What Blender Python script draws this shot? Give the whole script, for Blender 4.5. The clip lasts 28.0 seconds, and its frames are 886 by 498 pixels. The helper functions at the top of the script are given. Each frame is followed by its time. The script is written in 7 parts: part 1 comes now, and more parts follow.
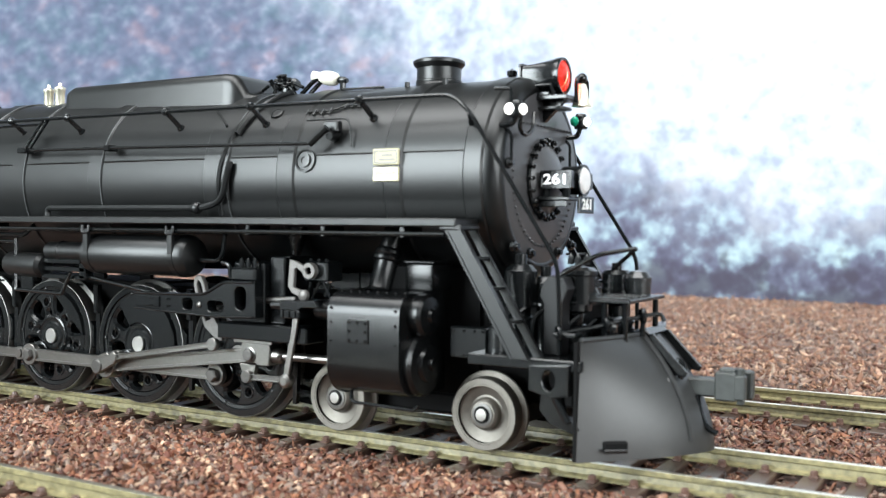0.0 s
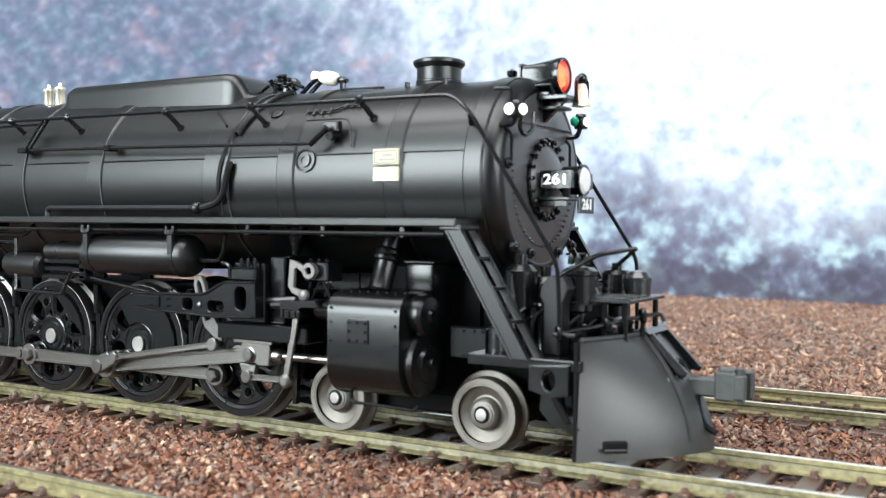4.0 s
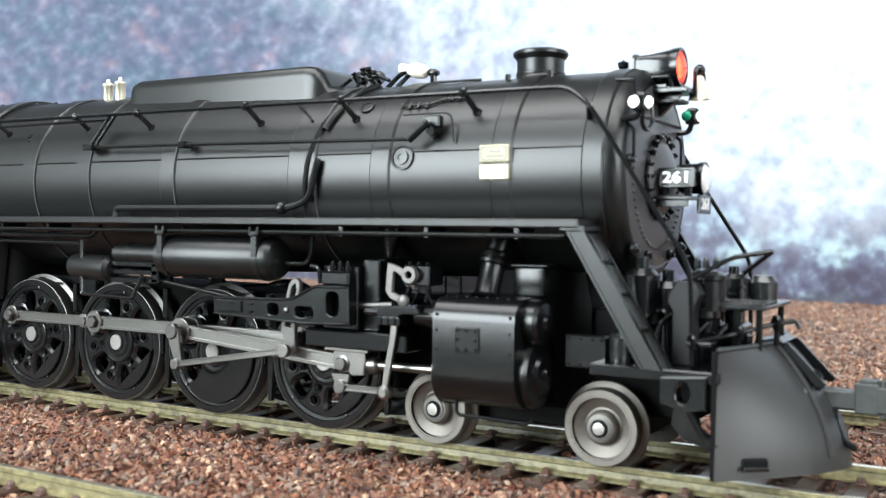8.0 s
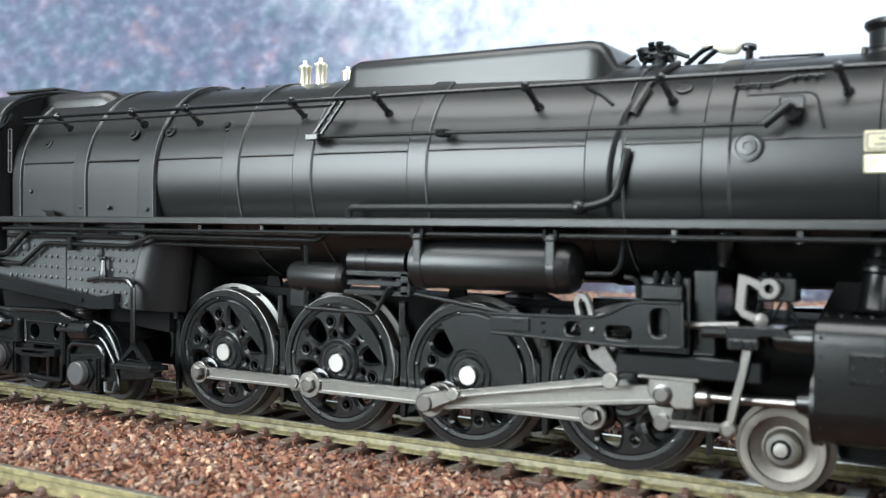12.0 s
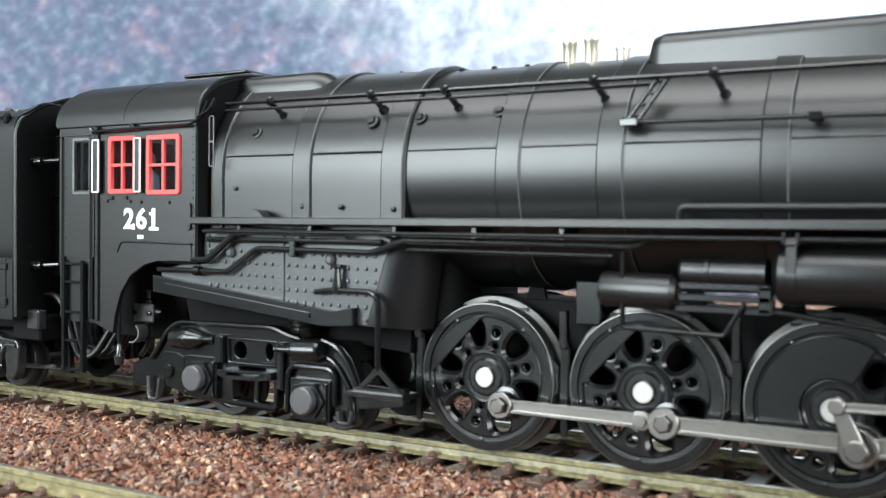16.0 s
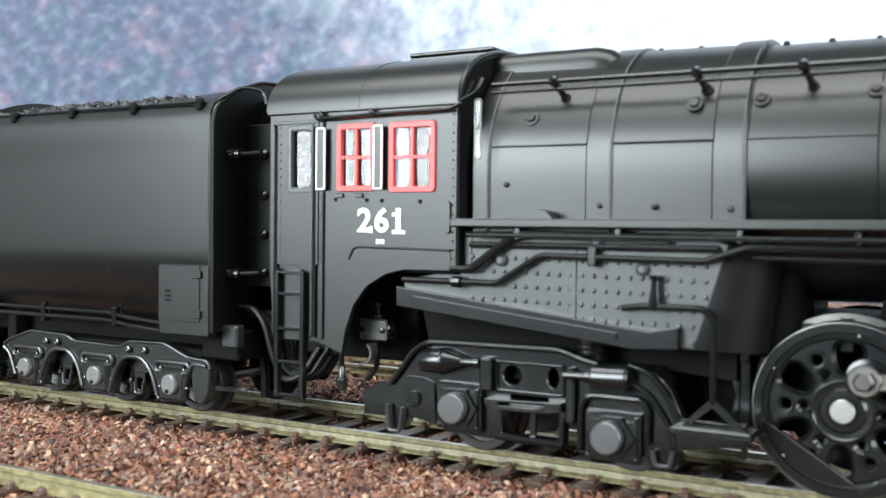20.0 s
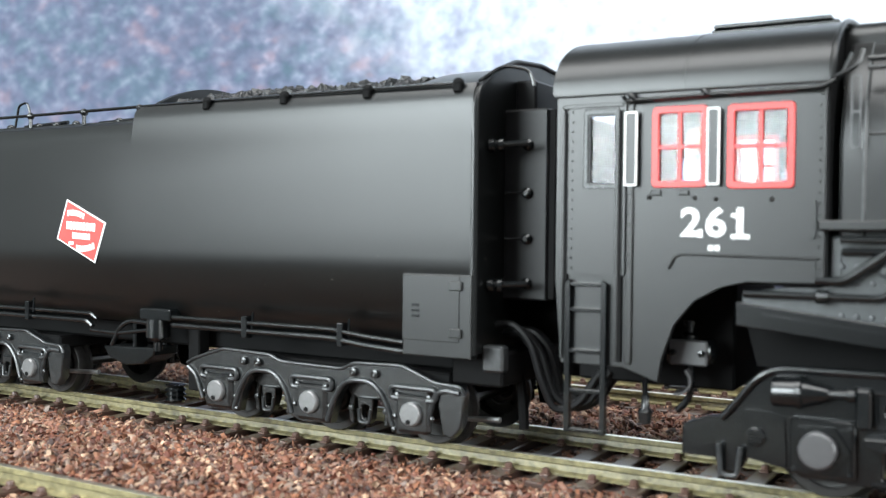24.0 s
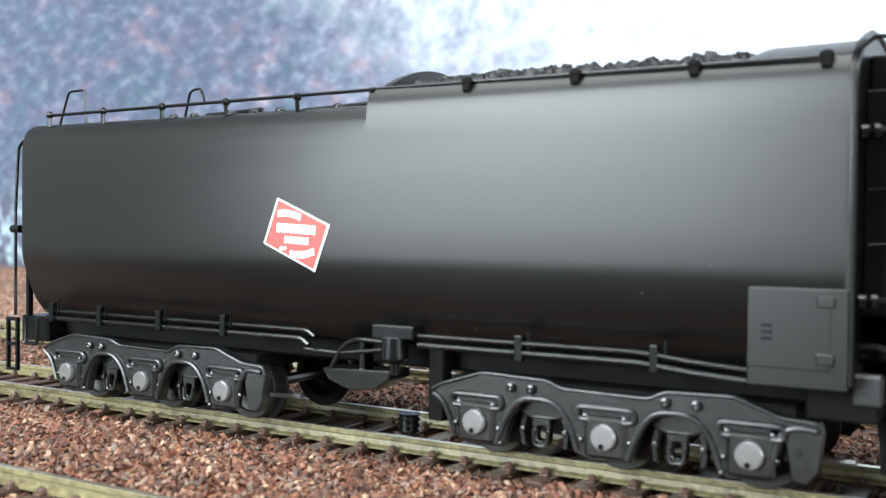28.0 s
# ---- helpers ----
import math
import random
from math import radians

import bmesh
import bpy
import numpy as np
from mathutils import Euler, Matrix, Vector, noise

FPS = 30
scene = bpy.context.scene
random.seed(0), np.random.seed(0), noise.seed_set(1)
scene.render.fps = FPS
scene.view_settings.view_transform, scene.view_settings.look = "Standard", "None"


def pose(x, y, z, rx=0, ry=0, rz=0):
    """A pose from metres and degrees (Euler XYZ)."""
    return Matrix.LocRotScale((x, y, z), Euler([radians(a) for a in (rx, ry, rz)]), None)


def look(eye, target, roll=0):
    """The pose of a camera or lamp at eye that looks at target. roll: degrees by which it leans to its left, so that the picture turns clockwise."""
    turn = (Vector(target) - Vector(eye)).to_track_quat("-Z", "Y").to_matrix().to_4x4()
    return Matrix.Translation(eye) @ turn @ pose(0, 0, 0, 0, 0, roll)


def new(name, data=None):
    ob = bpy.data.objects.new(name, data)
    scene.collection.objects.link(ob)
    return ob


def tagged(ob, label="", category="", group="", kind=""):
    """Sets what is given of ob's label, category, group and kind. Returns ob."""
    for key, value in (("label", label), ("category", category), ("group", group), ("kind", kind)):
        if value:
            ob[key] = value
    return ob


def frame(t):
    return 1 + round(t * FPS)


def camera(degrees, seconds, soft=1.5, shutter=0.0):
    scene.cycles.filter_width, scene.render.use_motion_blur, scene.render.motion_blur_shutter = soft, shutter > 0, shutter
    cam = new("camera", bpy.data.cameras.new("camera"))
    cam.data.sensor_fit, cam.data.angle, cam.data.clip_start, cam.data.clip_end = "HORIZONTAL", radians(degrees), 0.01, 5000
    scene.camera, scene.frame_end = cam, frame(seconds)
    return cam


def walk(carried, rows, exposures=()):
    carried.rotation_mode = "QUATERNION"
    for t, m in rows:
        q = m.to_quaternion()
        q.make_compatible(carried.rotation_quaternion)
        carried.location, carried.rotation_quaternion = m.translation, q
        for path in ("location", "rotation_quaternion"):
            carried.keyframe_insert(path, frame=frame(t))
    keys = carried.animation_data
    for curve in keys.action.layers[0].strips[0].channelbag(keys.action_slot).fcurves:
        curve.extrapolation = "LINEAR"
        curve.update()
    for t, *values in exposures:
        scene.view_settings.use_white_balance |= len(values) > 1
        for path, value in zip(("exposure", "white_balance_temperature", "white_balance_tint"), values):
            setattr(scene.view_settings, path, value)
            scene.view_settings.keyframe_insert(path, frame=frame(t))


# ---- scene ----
# The layout is a 1:87 model railway: all plan numbers below are millimetres, U turns them into metres.
U = 0.001
cam = camera(47.94, 28.0, soft=1.3)
cam.data.dof.use_dof, cam.data.dof.focus_distance, cam.data.dof.aperture_fstop = True, 0.172, 42.0
EYE = Vector((0.0, -0.1288, 0.02993))
VIEW = pose(*EYE, 90 - 1.199, 0, 30.415) @ pose(0, 0, 0, 0, 0, 0.617)
walk(cam, [(0.0, VIEW), (28.0, VIEW)])

# ---- light: a plain hobby room with one ceiling panel, daylight from a window behind the camera, an added side fill ----
world = bpy.data.worlds.new("room_air")
scene.world = world
world.use_nodes = True
world.node_tree.nodes["Background"].inputs[0].default_value = (0.86, 0.93, 1.0, 1)
world.node_tree.nodes["Background"].inputs[1].default_value = 0.12


def area_lamp(name, size_x, size_y, watts, colour, m):
    data = bpy.data.lights.new(name, "AREA")
    data.shape, data.size, data.size_y, data.energy, data.color = "RECTANGLE", size_x, size_y, watts, colour
    ob = new(name, data)
    ob.matrix_world = m
    return ob


area_lamp("window_daylight", 1.36, 1.15, 109.0, (0.87, 0.97, 1.0), look((-1.08, -1.86, 0.655), (-1.08, 0.0, 0.56)))
area_lamp("ceiling_panel_lamp", 2.2, 1.0, 50.0, (0.97, 0.99, 0.99), look((0.0, -0.55, 1.43), (0.0, -0.55, 0.0)))
# added fill from the unseen east side, to brighten the loco's front
area_lamp("side_fill_lamp", 1.7, 1.25, 66.0, (0.92, 0.98, 1.0), look((2.36, -0.90, 0.68), (0.0, -0.90, 0.63)))
scene.view_settings.exposure = 0.0

# ---- materials ----
def material(name, colour, rough=0.5, metal=0.0, vary=0.15, scale=400.0, bump=0.0, bump_scale=1500.0, spec=0.5, coat=0.0, dust=0.0):
    m = bpy.data.materials.new(name)
    m.use_nodes = True
    nt = m.node_tree
    n, l = nt.nodes, nt.links
    b = n["Principled BSDF"]
    tc = n.new("ShaderNodeTexCoord")
    big = n.new("ShaderNodeTexNoise")
    big.inputs["Scale"].default_value, big.inputs["Detail"].default_value = scale * 0.12, 3
    fine = n.new("ShaderNodeTexNoise")
    fine.inputs["Scale"].default_value, fine.inputs["Detail"].default_value = scale * 2.5, 4
    l.new(tc.outputs["Object"], big.inputs["Vector"]), l.new(tc.outputs["Object"], fine.inputs["Vector"])
    mix = n.new("ShaderNodeMath")
    mix.operation = "ADD"
    l.new(big.outputs["Fac"], mix.inputs[0]), l.new(fine.outputs["Fac"], mix.inputs[1])
    ramp = n.new("ShaderNodeValToRGB")
    ramp.color_ramp.elements[0].position, ramp.color_ramp.elements[1].position = 0.35, 0.65
    half = n.new("ShaderNodeMath")
    half.operation = "MULTIPLY"
    half.inputs[1].default_value = 0.5
    l.new(mix.outputs[0], half.inputs[0]), l.new(half.outputs[0], ramp.inputs[0])
    ramp.color_ramp.elements[0].color = (*[c * (1 - vary) for c in colour], 1)
    ramp.color_ramp.elements[1].color = (*[min(1, c * (1 + vary)) for c in colour], 1)
    out = ramp.outputs["Color"]
    if dust:
        speck = n.new("ShaderNodeTexNoise")
        speck.inputs["Scale"].default_value, speck.inputs["Detail"].default_value = 900.0, 2
        l.new(tc.outputs["Object"], speck.inputs["Vector"])
        cut = n.new("ShaderNodeMapRange")
        cut.inputs["From Min"].default_value, cut.inputs["From Max"].default_value = 0.76, 0.80
        l.new(speck.outputs["Fac"], cut.inputs["Value"])
        amount = n.new("ShaderNodeMath")
        amount.operation = "MULTIPLY"
        amount.inputs[1].default_value = dust
        l.new(cut.outputs["Result"], amount.inputs[0])
        over = n.new("ShaderNodeMix")
        over.data_type = "RGBA"
        over.inputs["B"].default_value = (0.35, 0.33, 0.3, 1)
        l.new(amount.outputs[0], over.inputs["Factor"]), l.new(out, over.inputs["A"])
        out = over.outputs["Result"]
    l.new(out, b.inputs["Base Color"])
    rr = n.new("ShaderNodeMapRange")
    rr.inputs["To Min"].default_value, rr.inputs["To Max"].default_value = rough * 0.88, min(1.0, rough * 1.12)
    l.new(half.outputs[0], rr.inputs["Value"]), l.new(rr.outputs["Result"], b.inputs["Roughness"])
    b.inputs["Metallic"].default_value, b.inputs["Specular IOR Level"].default_value = metal, spec
    b.inputs["Coat Weight"].default_value = coat
    if bump:
        bn = n.new("ShaderNodeTexNoise")
        bn.inputs["Scale"].default_value, bn.inputs["Detail"].default_value = bump_scale, 4
        l.new(tc.outputs["Object"], bn.inputs["Vector"])
        bu = n.new("ShaderNodeBump")
        bu.inputs["Strength"].default_value, bu.inputs["Distance"].default_value = bump, 0.0002
        l.new(bn.outputs["Fac"], bu.inputs["Height"]), l.new(bu.outputs["Normal"], b.inputs["Normal"])
    return m


def glowing(name, colour, strength, base=(0.8, 0.8, 0.8)):
    m = material(name, base, 0.25)
    b = m.node_tree.nodes["Principled BSDF"]
    b.inputs["Emission Color"].default_value, b.inputs["Emission Strength"].default_value = (*colour, 1), strength
    return m


def island_colours(name, stops, rough, by_object=False, bump=0.0):
    """Colour by a ramp over the random number of each loose piece (or each object)."""
    m = material(name, (0.2, 0.2, 0.2), rough, vary=0.25, scale=900, bump=bump, bump_scale=2500)
    n, l = m.node_tree.nodes, m.node_tree.links
    src = n.new("ShaderNodeObjectInfo" if by_object else "ShaderNodeNewGeometry")
    ramp = n.new("ShaderNodeValToRGB")
    while len(ramp.color_ramp.elements) < len(stops):
        ramp.color_ramp.elements.new(0.5)
    for e, (at, c) in zip(ramp.color_ramp.elements, stops):
        e.position, e.color = at, (*c, 1)
    l.new(src.outputs["Random" if by_object else "Random Per Island"], ramp.inputs[0])
    b = n["Principled BSDF"]
    old = b.inputs["Base Color"].links[0].from_socket
    mul = n.new("ShaderNodeMix")
    mul.data_type, mul.blend_type = "RGBA", "OVERLAY"
    mul.inputs["Factor"].default_value = 0.5
    l.new(ramp.outputs["Color"], mul.inputs["A"]), l.new(old, mul.inputs["B"])
    l.new(mul.outputs["Result"], b.inputs["Base Color"])
    return m


BLACK = material("satin_black_paint", (0.0030, 0.0033, 0.0034), 0.335, vary=0.12, scale=300, spec=0.52, bump=0.045, bump_scale=4500)
GLOSS_BLACK = material("smooth_black_jacket_paint", (0.0026, 0.0029, 0.0031), 0.255, vary=0.12, scale=300, spec=0.46, bump=0.05, bump_scale=3800, dust=0.12)
TENDER_BLACK = material("satin_black_tender_paint", (0.0022, 0.0026, 0.0026), 0.345, vary=0.10, scale=200, spec=0.50, bump=0.012, bump_scale=9000, dust=0.35)
FRAME_BLACK = material("black_moulded_plastic", (0.0036, 0.0043, 0.0047), 0.20, vary=0.25, scale=500, spec=0.55, bump=0.03, bump_scale=3500)
RESERVOIR_BLACK = material("dusty_black_reservoir_paint", (0.0042, 0.0045, 0.0047), 0.36, vary=0.5, scale=500, spec=0.5, bump=0.12, bump_scale=1500, dust=0.2)
SOOT = material("dull_black_paint", (0.004, 0.004, 0.0042), 0.7, vary=0.2, scale=500, spec=0.12)
HOSE = material("black_rubber_hose", (0.006, 0.006, 0.0065), 0.42, vary=0.2, scale=500, spec=0.3)
WHEEL_FACE = material("glossy_black_cast_wheel_face", (0.0050, 0.0057, 0.0061), 0.20, vary=0.2, scale=400, spec=0.6, bump=0.03, bump_scale=3500)
GRAPHITE = material("graphite_grey_smokebox_paint", (0.046, 0.045, 0.047), 0.36, vary=0.12, scale=500, spec=0.65)
COUPLER_GREY = material("dull_cast_coupler_grey", (0.030, 0.033, 0.031), 0.46, vary=0.3, scale=500, spec=0.45, bump=0.06, bump_scale=3000)
PILOT_GREY = material("satin_dark_grey_pilot_paint", (0.024, 0.0245, 0.0245), 0.36, vary=0.12, scale=400, spec=0.75, bump=0.03, bump_scale=4500)
FIREBOX_GREY = material("weathered_grey_firebox_paint", (0.052, 0.056, 0.058), 0.34, vary=0.18, scale=500, bump=0.05, bump_scale=4000)
STEEL = material("bright_blackened_steel", (0.240, 0.230, 0.217), 0.30, metal=1.0, vary=0.10, scale=700, bump=0.03)
DARKSTEEL = material("dark_burnished_steel", (0.15, 0.143, 0.136), 0.34, metal=1.0, vary=0.15, scale=700)
TREAD = material("worn_dark_tyre_tread", (0.155, 0.150, 0.143), 0.42, metal=0.9, vary=0.15, scale=600)
WHEEL_DARK = material("blackened_wheel", (0.035, 0.034, 0.033), 0.42, metal=0.6, vary=0.2, scale=600)
TRUCK_BLACK = material("glossy_cast_truck_black", (0.012, 0.0132, 0.0137), 0.265, vary=0.85, scale=450, spec=0.75, bump=0.09, bump_scale=2600)
# lighter grey puts the glossy rims' shine into the colour, with some abrasion
TRUCK_EDGE = material("worn_glint_grey_truck_edge", (0.021, 0.0225, 0.0235), 0.29, vary=0.6, scale=700, spec=0.65, bump=0.08, bump_scale=3000)
AXLE = material("turned_bright_axle_end", (0.50, 0.485, 0.46), 0.33, metal=1.0, vary=0.06, scale=900)
WHEEL_STEEL = material("dull_nickel_wheel", (0.185, 0.170, 0.150), 0.54, metal=0.95, vary=0.12, scale=500)
BRASS = material("pale_polished_brass", (0.93, 0.87, 0.70), 0.40, metal=1.0, vary=0.06, scale=800)
BRASS_PLATE = material("cream_brass_plate", (0.42, 0.385, 0.25), 0.5, metal=0.1, vary=0.06, scale=900)
CREAM = material("cream_white_casting", (0.80, 0.76, 0.64), 0.4, vary=0.05)
WHITE = material("white_lettering_paint", (0.82, 0.82, 0.80), 0.45, vary=0.03)
RED = material("red_window_paint", (0.62, 0.055, 0.05), 0.38, vary=0.08, scale=500)
HERALD_RED = material("red_herald_print", (0.60, 0.055, 0.045), 0.40, vary=0.08, scale=400)
COAL = material("dull_black_coal", (0.0075, 0.0075, 0.008), 0.42, vary=0.5, scale=900, bump=0.5)
LEVER_GREY = material("dull_grey_lever_steel", (0.15, 0.142, 0.135), 0.42, metal=0.5, vary=0.15, scale=800)
# light grey for the painted edge highlights and the window moulding
EDGE_LINE = material("light_grey_edge_line", (0.085, 0.090, 0.092), 0.45, vary=0.5, scale=900)
SILVERISH = material("grey_journal_cap", (0.20, 0.20, 0.20), 0.34, metal=0.5, vary=0.12, scale=800)
RED_LENS = glowing("red_glass_lens", (1.0, 0.06, 0.03), 0.35, (0.95, 0.10, 0.07))
RED_LENS.node_tree.nodes["Principled BSDF"].inputs["Transmission Weight"].default_value = 0.9
RED_LENS.node_tree.nodes["Principled BSDF"].inputs["IOR"].default_value = 1.25
RED_CORE = glowing("lit_orange_bulb", (1.0, 0.62, 0.30), 9.0)
LAMP_WHITE = glowing("lit_white_lens", (1.0, 0.97, 0.9), 2.6)
HEADLIGHT_LENS = glowing("lit_headlight_glass", (1.0, 0.98, 0.94), 0.28, (0.5, 0.5, 0.5))
NUMBER_GLOW = glowing("lit_white_numerals", (1.0, 1.0, 1.0), 0.7)
GREEN_LENS = material("green_marker_lens", (0.01, 0.30, 0.17), 0.12, vary=0.1)
SKIN_TONE = material("plain_beige_plastic", (0.52, 0.33, 0.24), 0.5)
BLUE_CLOTH = material("plain_blue_plastic", (0.24, 0.36, 0.52), 0.55)
GLASS = bpy.data.materials.new("clear_styrene_pane")
GLASS.use_nodes = True
_b = GLASS.node_tree.nodes["Principled BSDF"]
_b.inputs["Transmission Weight"].default_value, _b.inputs["Roughness"].default_value, _b.inputs["IOR"].default_value = 1.0, 0.03, 1.36
_b.inputs["Base Color"].default_value = (0.95, 0.97, 0.97, 1)
RAIL_SIDE = material("olive_painted_rail", (0.185, 0.162, 0.084), 0.30, vary=0.65, scale=420, bump=0.08)
RAIL_TOP = material("polished_rail_head", (0.86, 0.83, 0.72), 0.34, metal=1.0, vary=0.15, scale=500)
TIE_BROWN = island_colours("brown_plastic_tie", [(0.0, (0.058, 0.030, 0.022)), (0.5, (0.085, 0.046, 0.034)), (1.0, (0.115, 0.072, 0.057))], 0.34, True, 0.1)
SPIKE_BROWN = material("rust_brown_spike", (0.095, 0.052, 0.039), 0.36, vary=0.3, scale=800)
CHIPS = island_colours("bark_chip_ballast", [(0.0, (0.036, 0.023, 0.020)), (0.18, (0.190, 0.058, 0.034)), (0.38, (0.315, 0.140, 0.078)), (0.54, (0.095, 0.062, 0.055)),
                                             (0.68, (0.44, 0.180, 0.092)), (0.82, (0.25, 0.195, 0.17)), (0.95, (0.53, 0.36, 0.235)), (1.0, (0.68, 0.53, 0.36))], 0.58, False, 0.2)
# CHIPS lightened throughout, putting the far ground's extra brightness into the colour
PALE_CHIPS = island_colours("lightened_far_bark_chips", [(0.0, (0.070, 0.046, 0.038)), (0.18, (0.26, 0.105, 0.066)), (0.38, (0.40, 0.21, 0.13)), (0.54, (0.17, 0.115, 0.095)),
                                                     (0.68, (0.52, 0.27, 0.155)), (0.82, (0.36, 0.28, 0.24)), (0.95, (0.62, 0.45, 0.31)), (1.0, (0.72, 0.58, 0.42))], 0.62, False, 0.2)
SOIL = material("brown_layout_scenery_base", (0.14, 0.088, 0.070), 0.85, vary=0.5, scale=700, bump=0.5, bump_scale=900)
DARK_WALL_PAINT = material("dark_grey_wall_paint", (0.115, 0.12, 0.125), 0.8, vary=0.04, scale=8)
WALL_PAINT = material("pale_grey_wall_paint", (0.255, 0.265, 0.262), 0.8, vary=0.04, scale=8)
CEILING_PAINT = material("dull_grey_ceiling_paint", (0.300, 0.300, 0.300), 0.85, vary=0.03, scale=8)
FLOOR_MAT = material("dark_brown_floor_boards", (0.060, 0.050, 0.043), 0.5, vary=0.2, scale=10)


def backdrop_material():
    """A printed, defocused hillside of blue-grey trees fading into white mist, whitened by painted glare."""
    m = bpy.data.materials.new("printed_misty_forest_backdrop")
    m.use_nodes = True
    n, l = m.node_tree.nodes, m.node_tree.links
    b = n["Principled BSDF"]
    tc = n.new("ShaderNodeTexCoord")
    sep = n.new("ShaderNodeSeparateXYZ")
    l.new(tc.outputs["Object"], sep.inputs[0])

    def noise_at(scale, detail, ramp_stops, seed, rough=0.5, lean=0.0, wide=1.0):
        mp = n.new("ShaderNodeMapping")
        mp.inputs["Location"].default_value = (seed, seed * 0.7, seed * 0.3)
        mp.inputs["Rotation"].default_value, mp.inputs["Scale"].default_value = (0.0, lean, 0.0), (wide, 1.0, 1.0)
        t = n.new("ShaderNodeTexNoise")
        t.inputs["Scale"].default_value, t.inputs["Detail"].default_value, t.inputs["Roughness"].default_value = scale, detail, rough
        r = n.new("ShaderNodeValToRGB")
        while len(r.color_ramp.elements) < len(ramp_stops):
            r.color_ramp.elements.new(0.5)
        for e, (at, c) in zip(r.color_ramp.elements, ramp_stops):
            e.position, e.color = at, (*c, 1)
        l.new(tc.outputs["Object"], mp.inputs[0]), l.new(mp.outputs[0], t.inputs["Vector"]), l.new(t.outputs["Fac"], r.inputs[0])
        return r.outputs["Color"]

    def blend(a, c, fac, kind="MIX"):
        x = n.new("ShaderNodeMix")
        x.data_type, x.blend_type = "RGBA", kind
        for socket, v in ((x.inputs["A"], a), (x.inputs["B"], c), (x.inputs["Factor"], fac)):
            if isinstance(v, (float, tuple)):
                socket.default_value = v
            else:
                l.new(v, socket)
        return x.outputs["Result"]

    def span(value, lo, hi, to_lo=0.0, to_hi=1.0):
        r = n.new("ShaderNodeMapRange")
        r.interpolation_type = "SMOOTHSTEP"
        for k, v in (("From Min", lo), ("From Max", hi), ("To Min", to_lo), ("To Max", to_hi)):
            r.inputs[k].default_value = v
        l.new(value, r.inputs["Value"])
        return r.outputs["Result"]

    def arith(kind, a, c):
        x = n.new("ShaderNodeMath")
        x.operation, x.use_clamp = kind, False
        for socket, v in ((x.inputs[0], a), (x.inputs[1], c)):
            if isinstance(v, float):
                socket.default_value = v
            else:
                l.new(v, socket)
        return x.outputs[0]

    leaves = noise_at(118, 4, [(0.30, (0.028, 0.036, 0.062)), (0.43, (0.064, 0.082, 0.130)), (0.55, (0.135, 0.160, 0.230)), (0.67, (0.33, 0.35, 0.43))], 3.0, 0.6, 0.6, 0.62)
    tint = noise_at(70, 2, [(0.36, (0.056, 0.140, 0.158)), (0.5, (0.088, 0.110, 0.172)), (0.62, (0.150, 0.140, 0.205)), (0.70, (0.37, 0.225, 0.25))], 9.0, 0.5, 0.6, 0.62)
    forest = blend(leaves, tint, 0.42)
    # the falloff of light to the upper left is put into the print
    forest = blend(forest, (0.055, 0.066, 0.112, 1.0), arith("MULTIPLY", span(arith("SUBTRACT", sep.outputs["Z"], sep.outputs["X"]), 0.40, 0.66), 0.45))
    mist = noise_at(100, 4, [(0.32, (0.28, 0.315, 0.40)), (0.47, (0.405, 0.445, 0.525)), (0.62, (0.535, 0.58, 0.64))], 5.0, 0.6, 0.5)
    edge = noise_at(14, 2, [(0.3, (0.0, 0.0, 0.0)), (0.7, (1.0, 1.0, 1.0))], 1.0)
    fringe = noise_at(55, 4, [(0.3, (0.0, 0.0, 0.0)), (0.7, (1.0, 1.0, 1.0))], 4.0, 0.6)
    # the mist lies to the right and upwards
    along = arith("ADD", arith("MULTIPLY", sep.outputs["X"], 1.0), arith("MULTIPLY", sep.outputs["Z"], 0.9))
    along = arith("ADD", along, arith("ADD", arith("MULTIPLY", edge, 0.05), arith("MULTIPLY", fringe, 0.07)))
    misty = span(along, -0.235, 0.0)
    col = blend(forest, mist, misty)
    # glare at the upper right is put into the print as white
    white = span(arith("ADD", sep.outputs["Z"], arith("MULTIPLY", sep.outputs["X"], 0.25)), 0.050, 0.140)
    col = blend(col, (0.535, 0.575, 0.625, 1.0), arith("MULTIPLY", arith("MULTIPLY", white, 0.55), span(along, -0.165, 0.06)))
    # teal bushes and dark undergrowth along the foot of the hill
    bush = noise_at(85, 4, [(0.36, (0.060, 0.056, 0.092)), (0.49, (0.105, 0.116, 0.170)), (0.57, (0.20, 0.265, 0.32)), (0.68, (0.33, 0.43, 0.46))], 7.0, 0.55)
    clump = noise_at(60, 3, [(0.38, (0.0, 0.0, 0.0)), (0.62, (1.0, 1.0, 1.0))], 2.0)
    low = span(arith("ADD", sep.outputs["Z"], arith("MULTIPLY", edge, 0.03)), 0.034, 0.088, 1.0, 0.0)
    col = blend(col, bush, low)
    dark = span(arith("ADD", sep.outputs["Z"], arith("MULTIPLY", clump, 0.030)), 0.012, 0.030, 1.0, 0.0)
    col = blend(col, (0.045, 0.040, 0.062, 1.0), arith("MULTIPLY", dark, 0.85))
    l.new(col, b.inputs["Base Color"]), l.new(col, b.inputs["Emission Color"])
    # a faint added glow lifts the whole print
    b.inputs["Emission Strength"].default_value = 0.04
    b.inputs["Roughness"].default_value = 0.9
    return m


BACKDROP = backdrop_material()

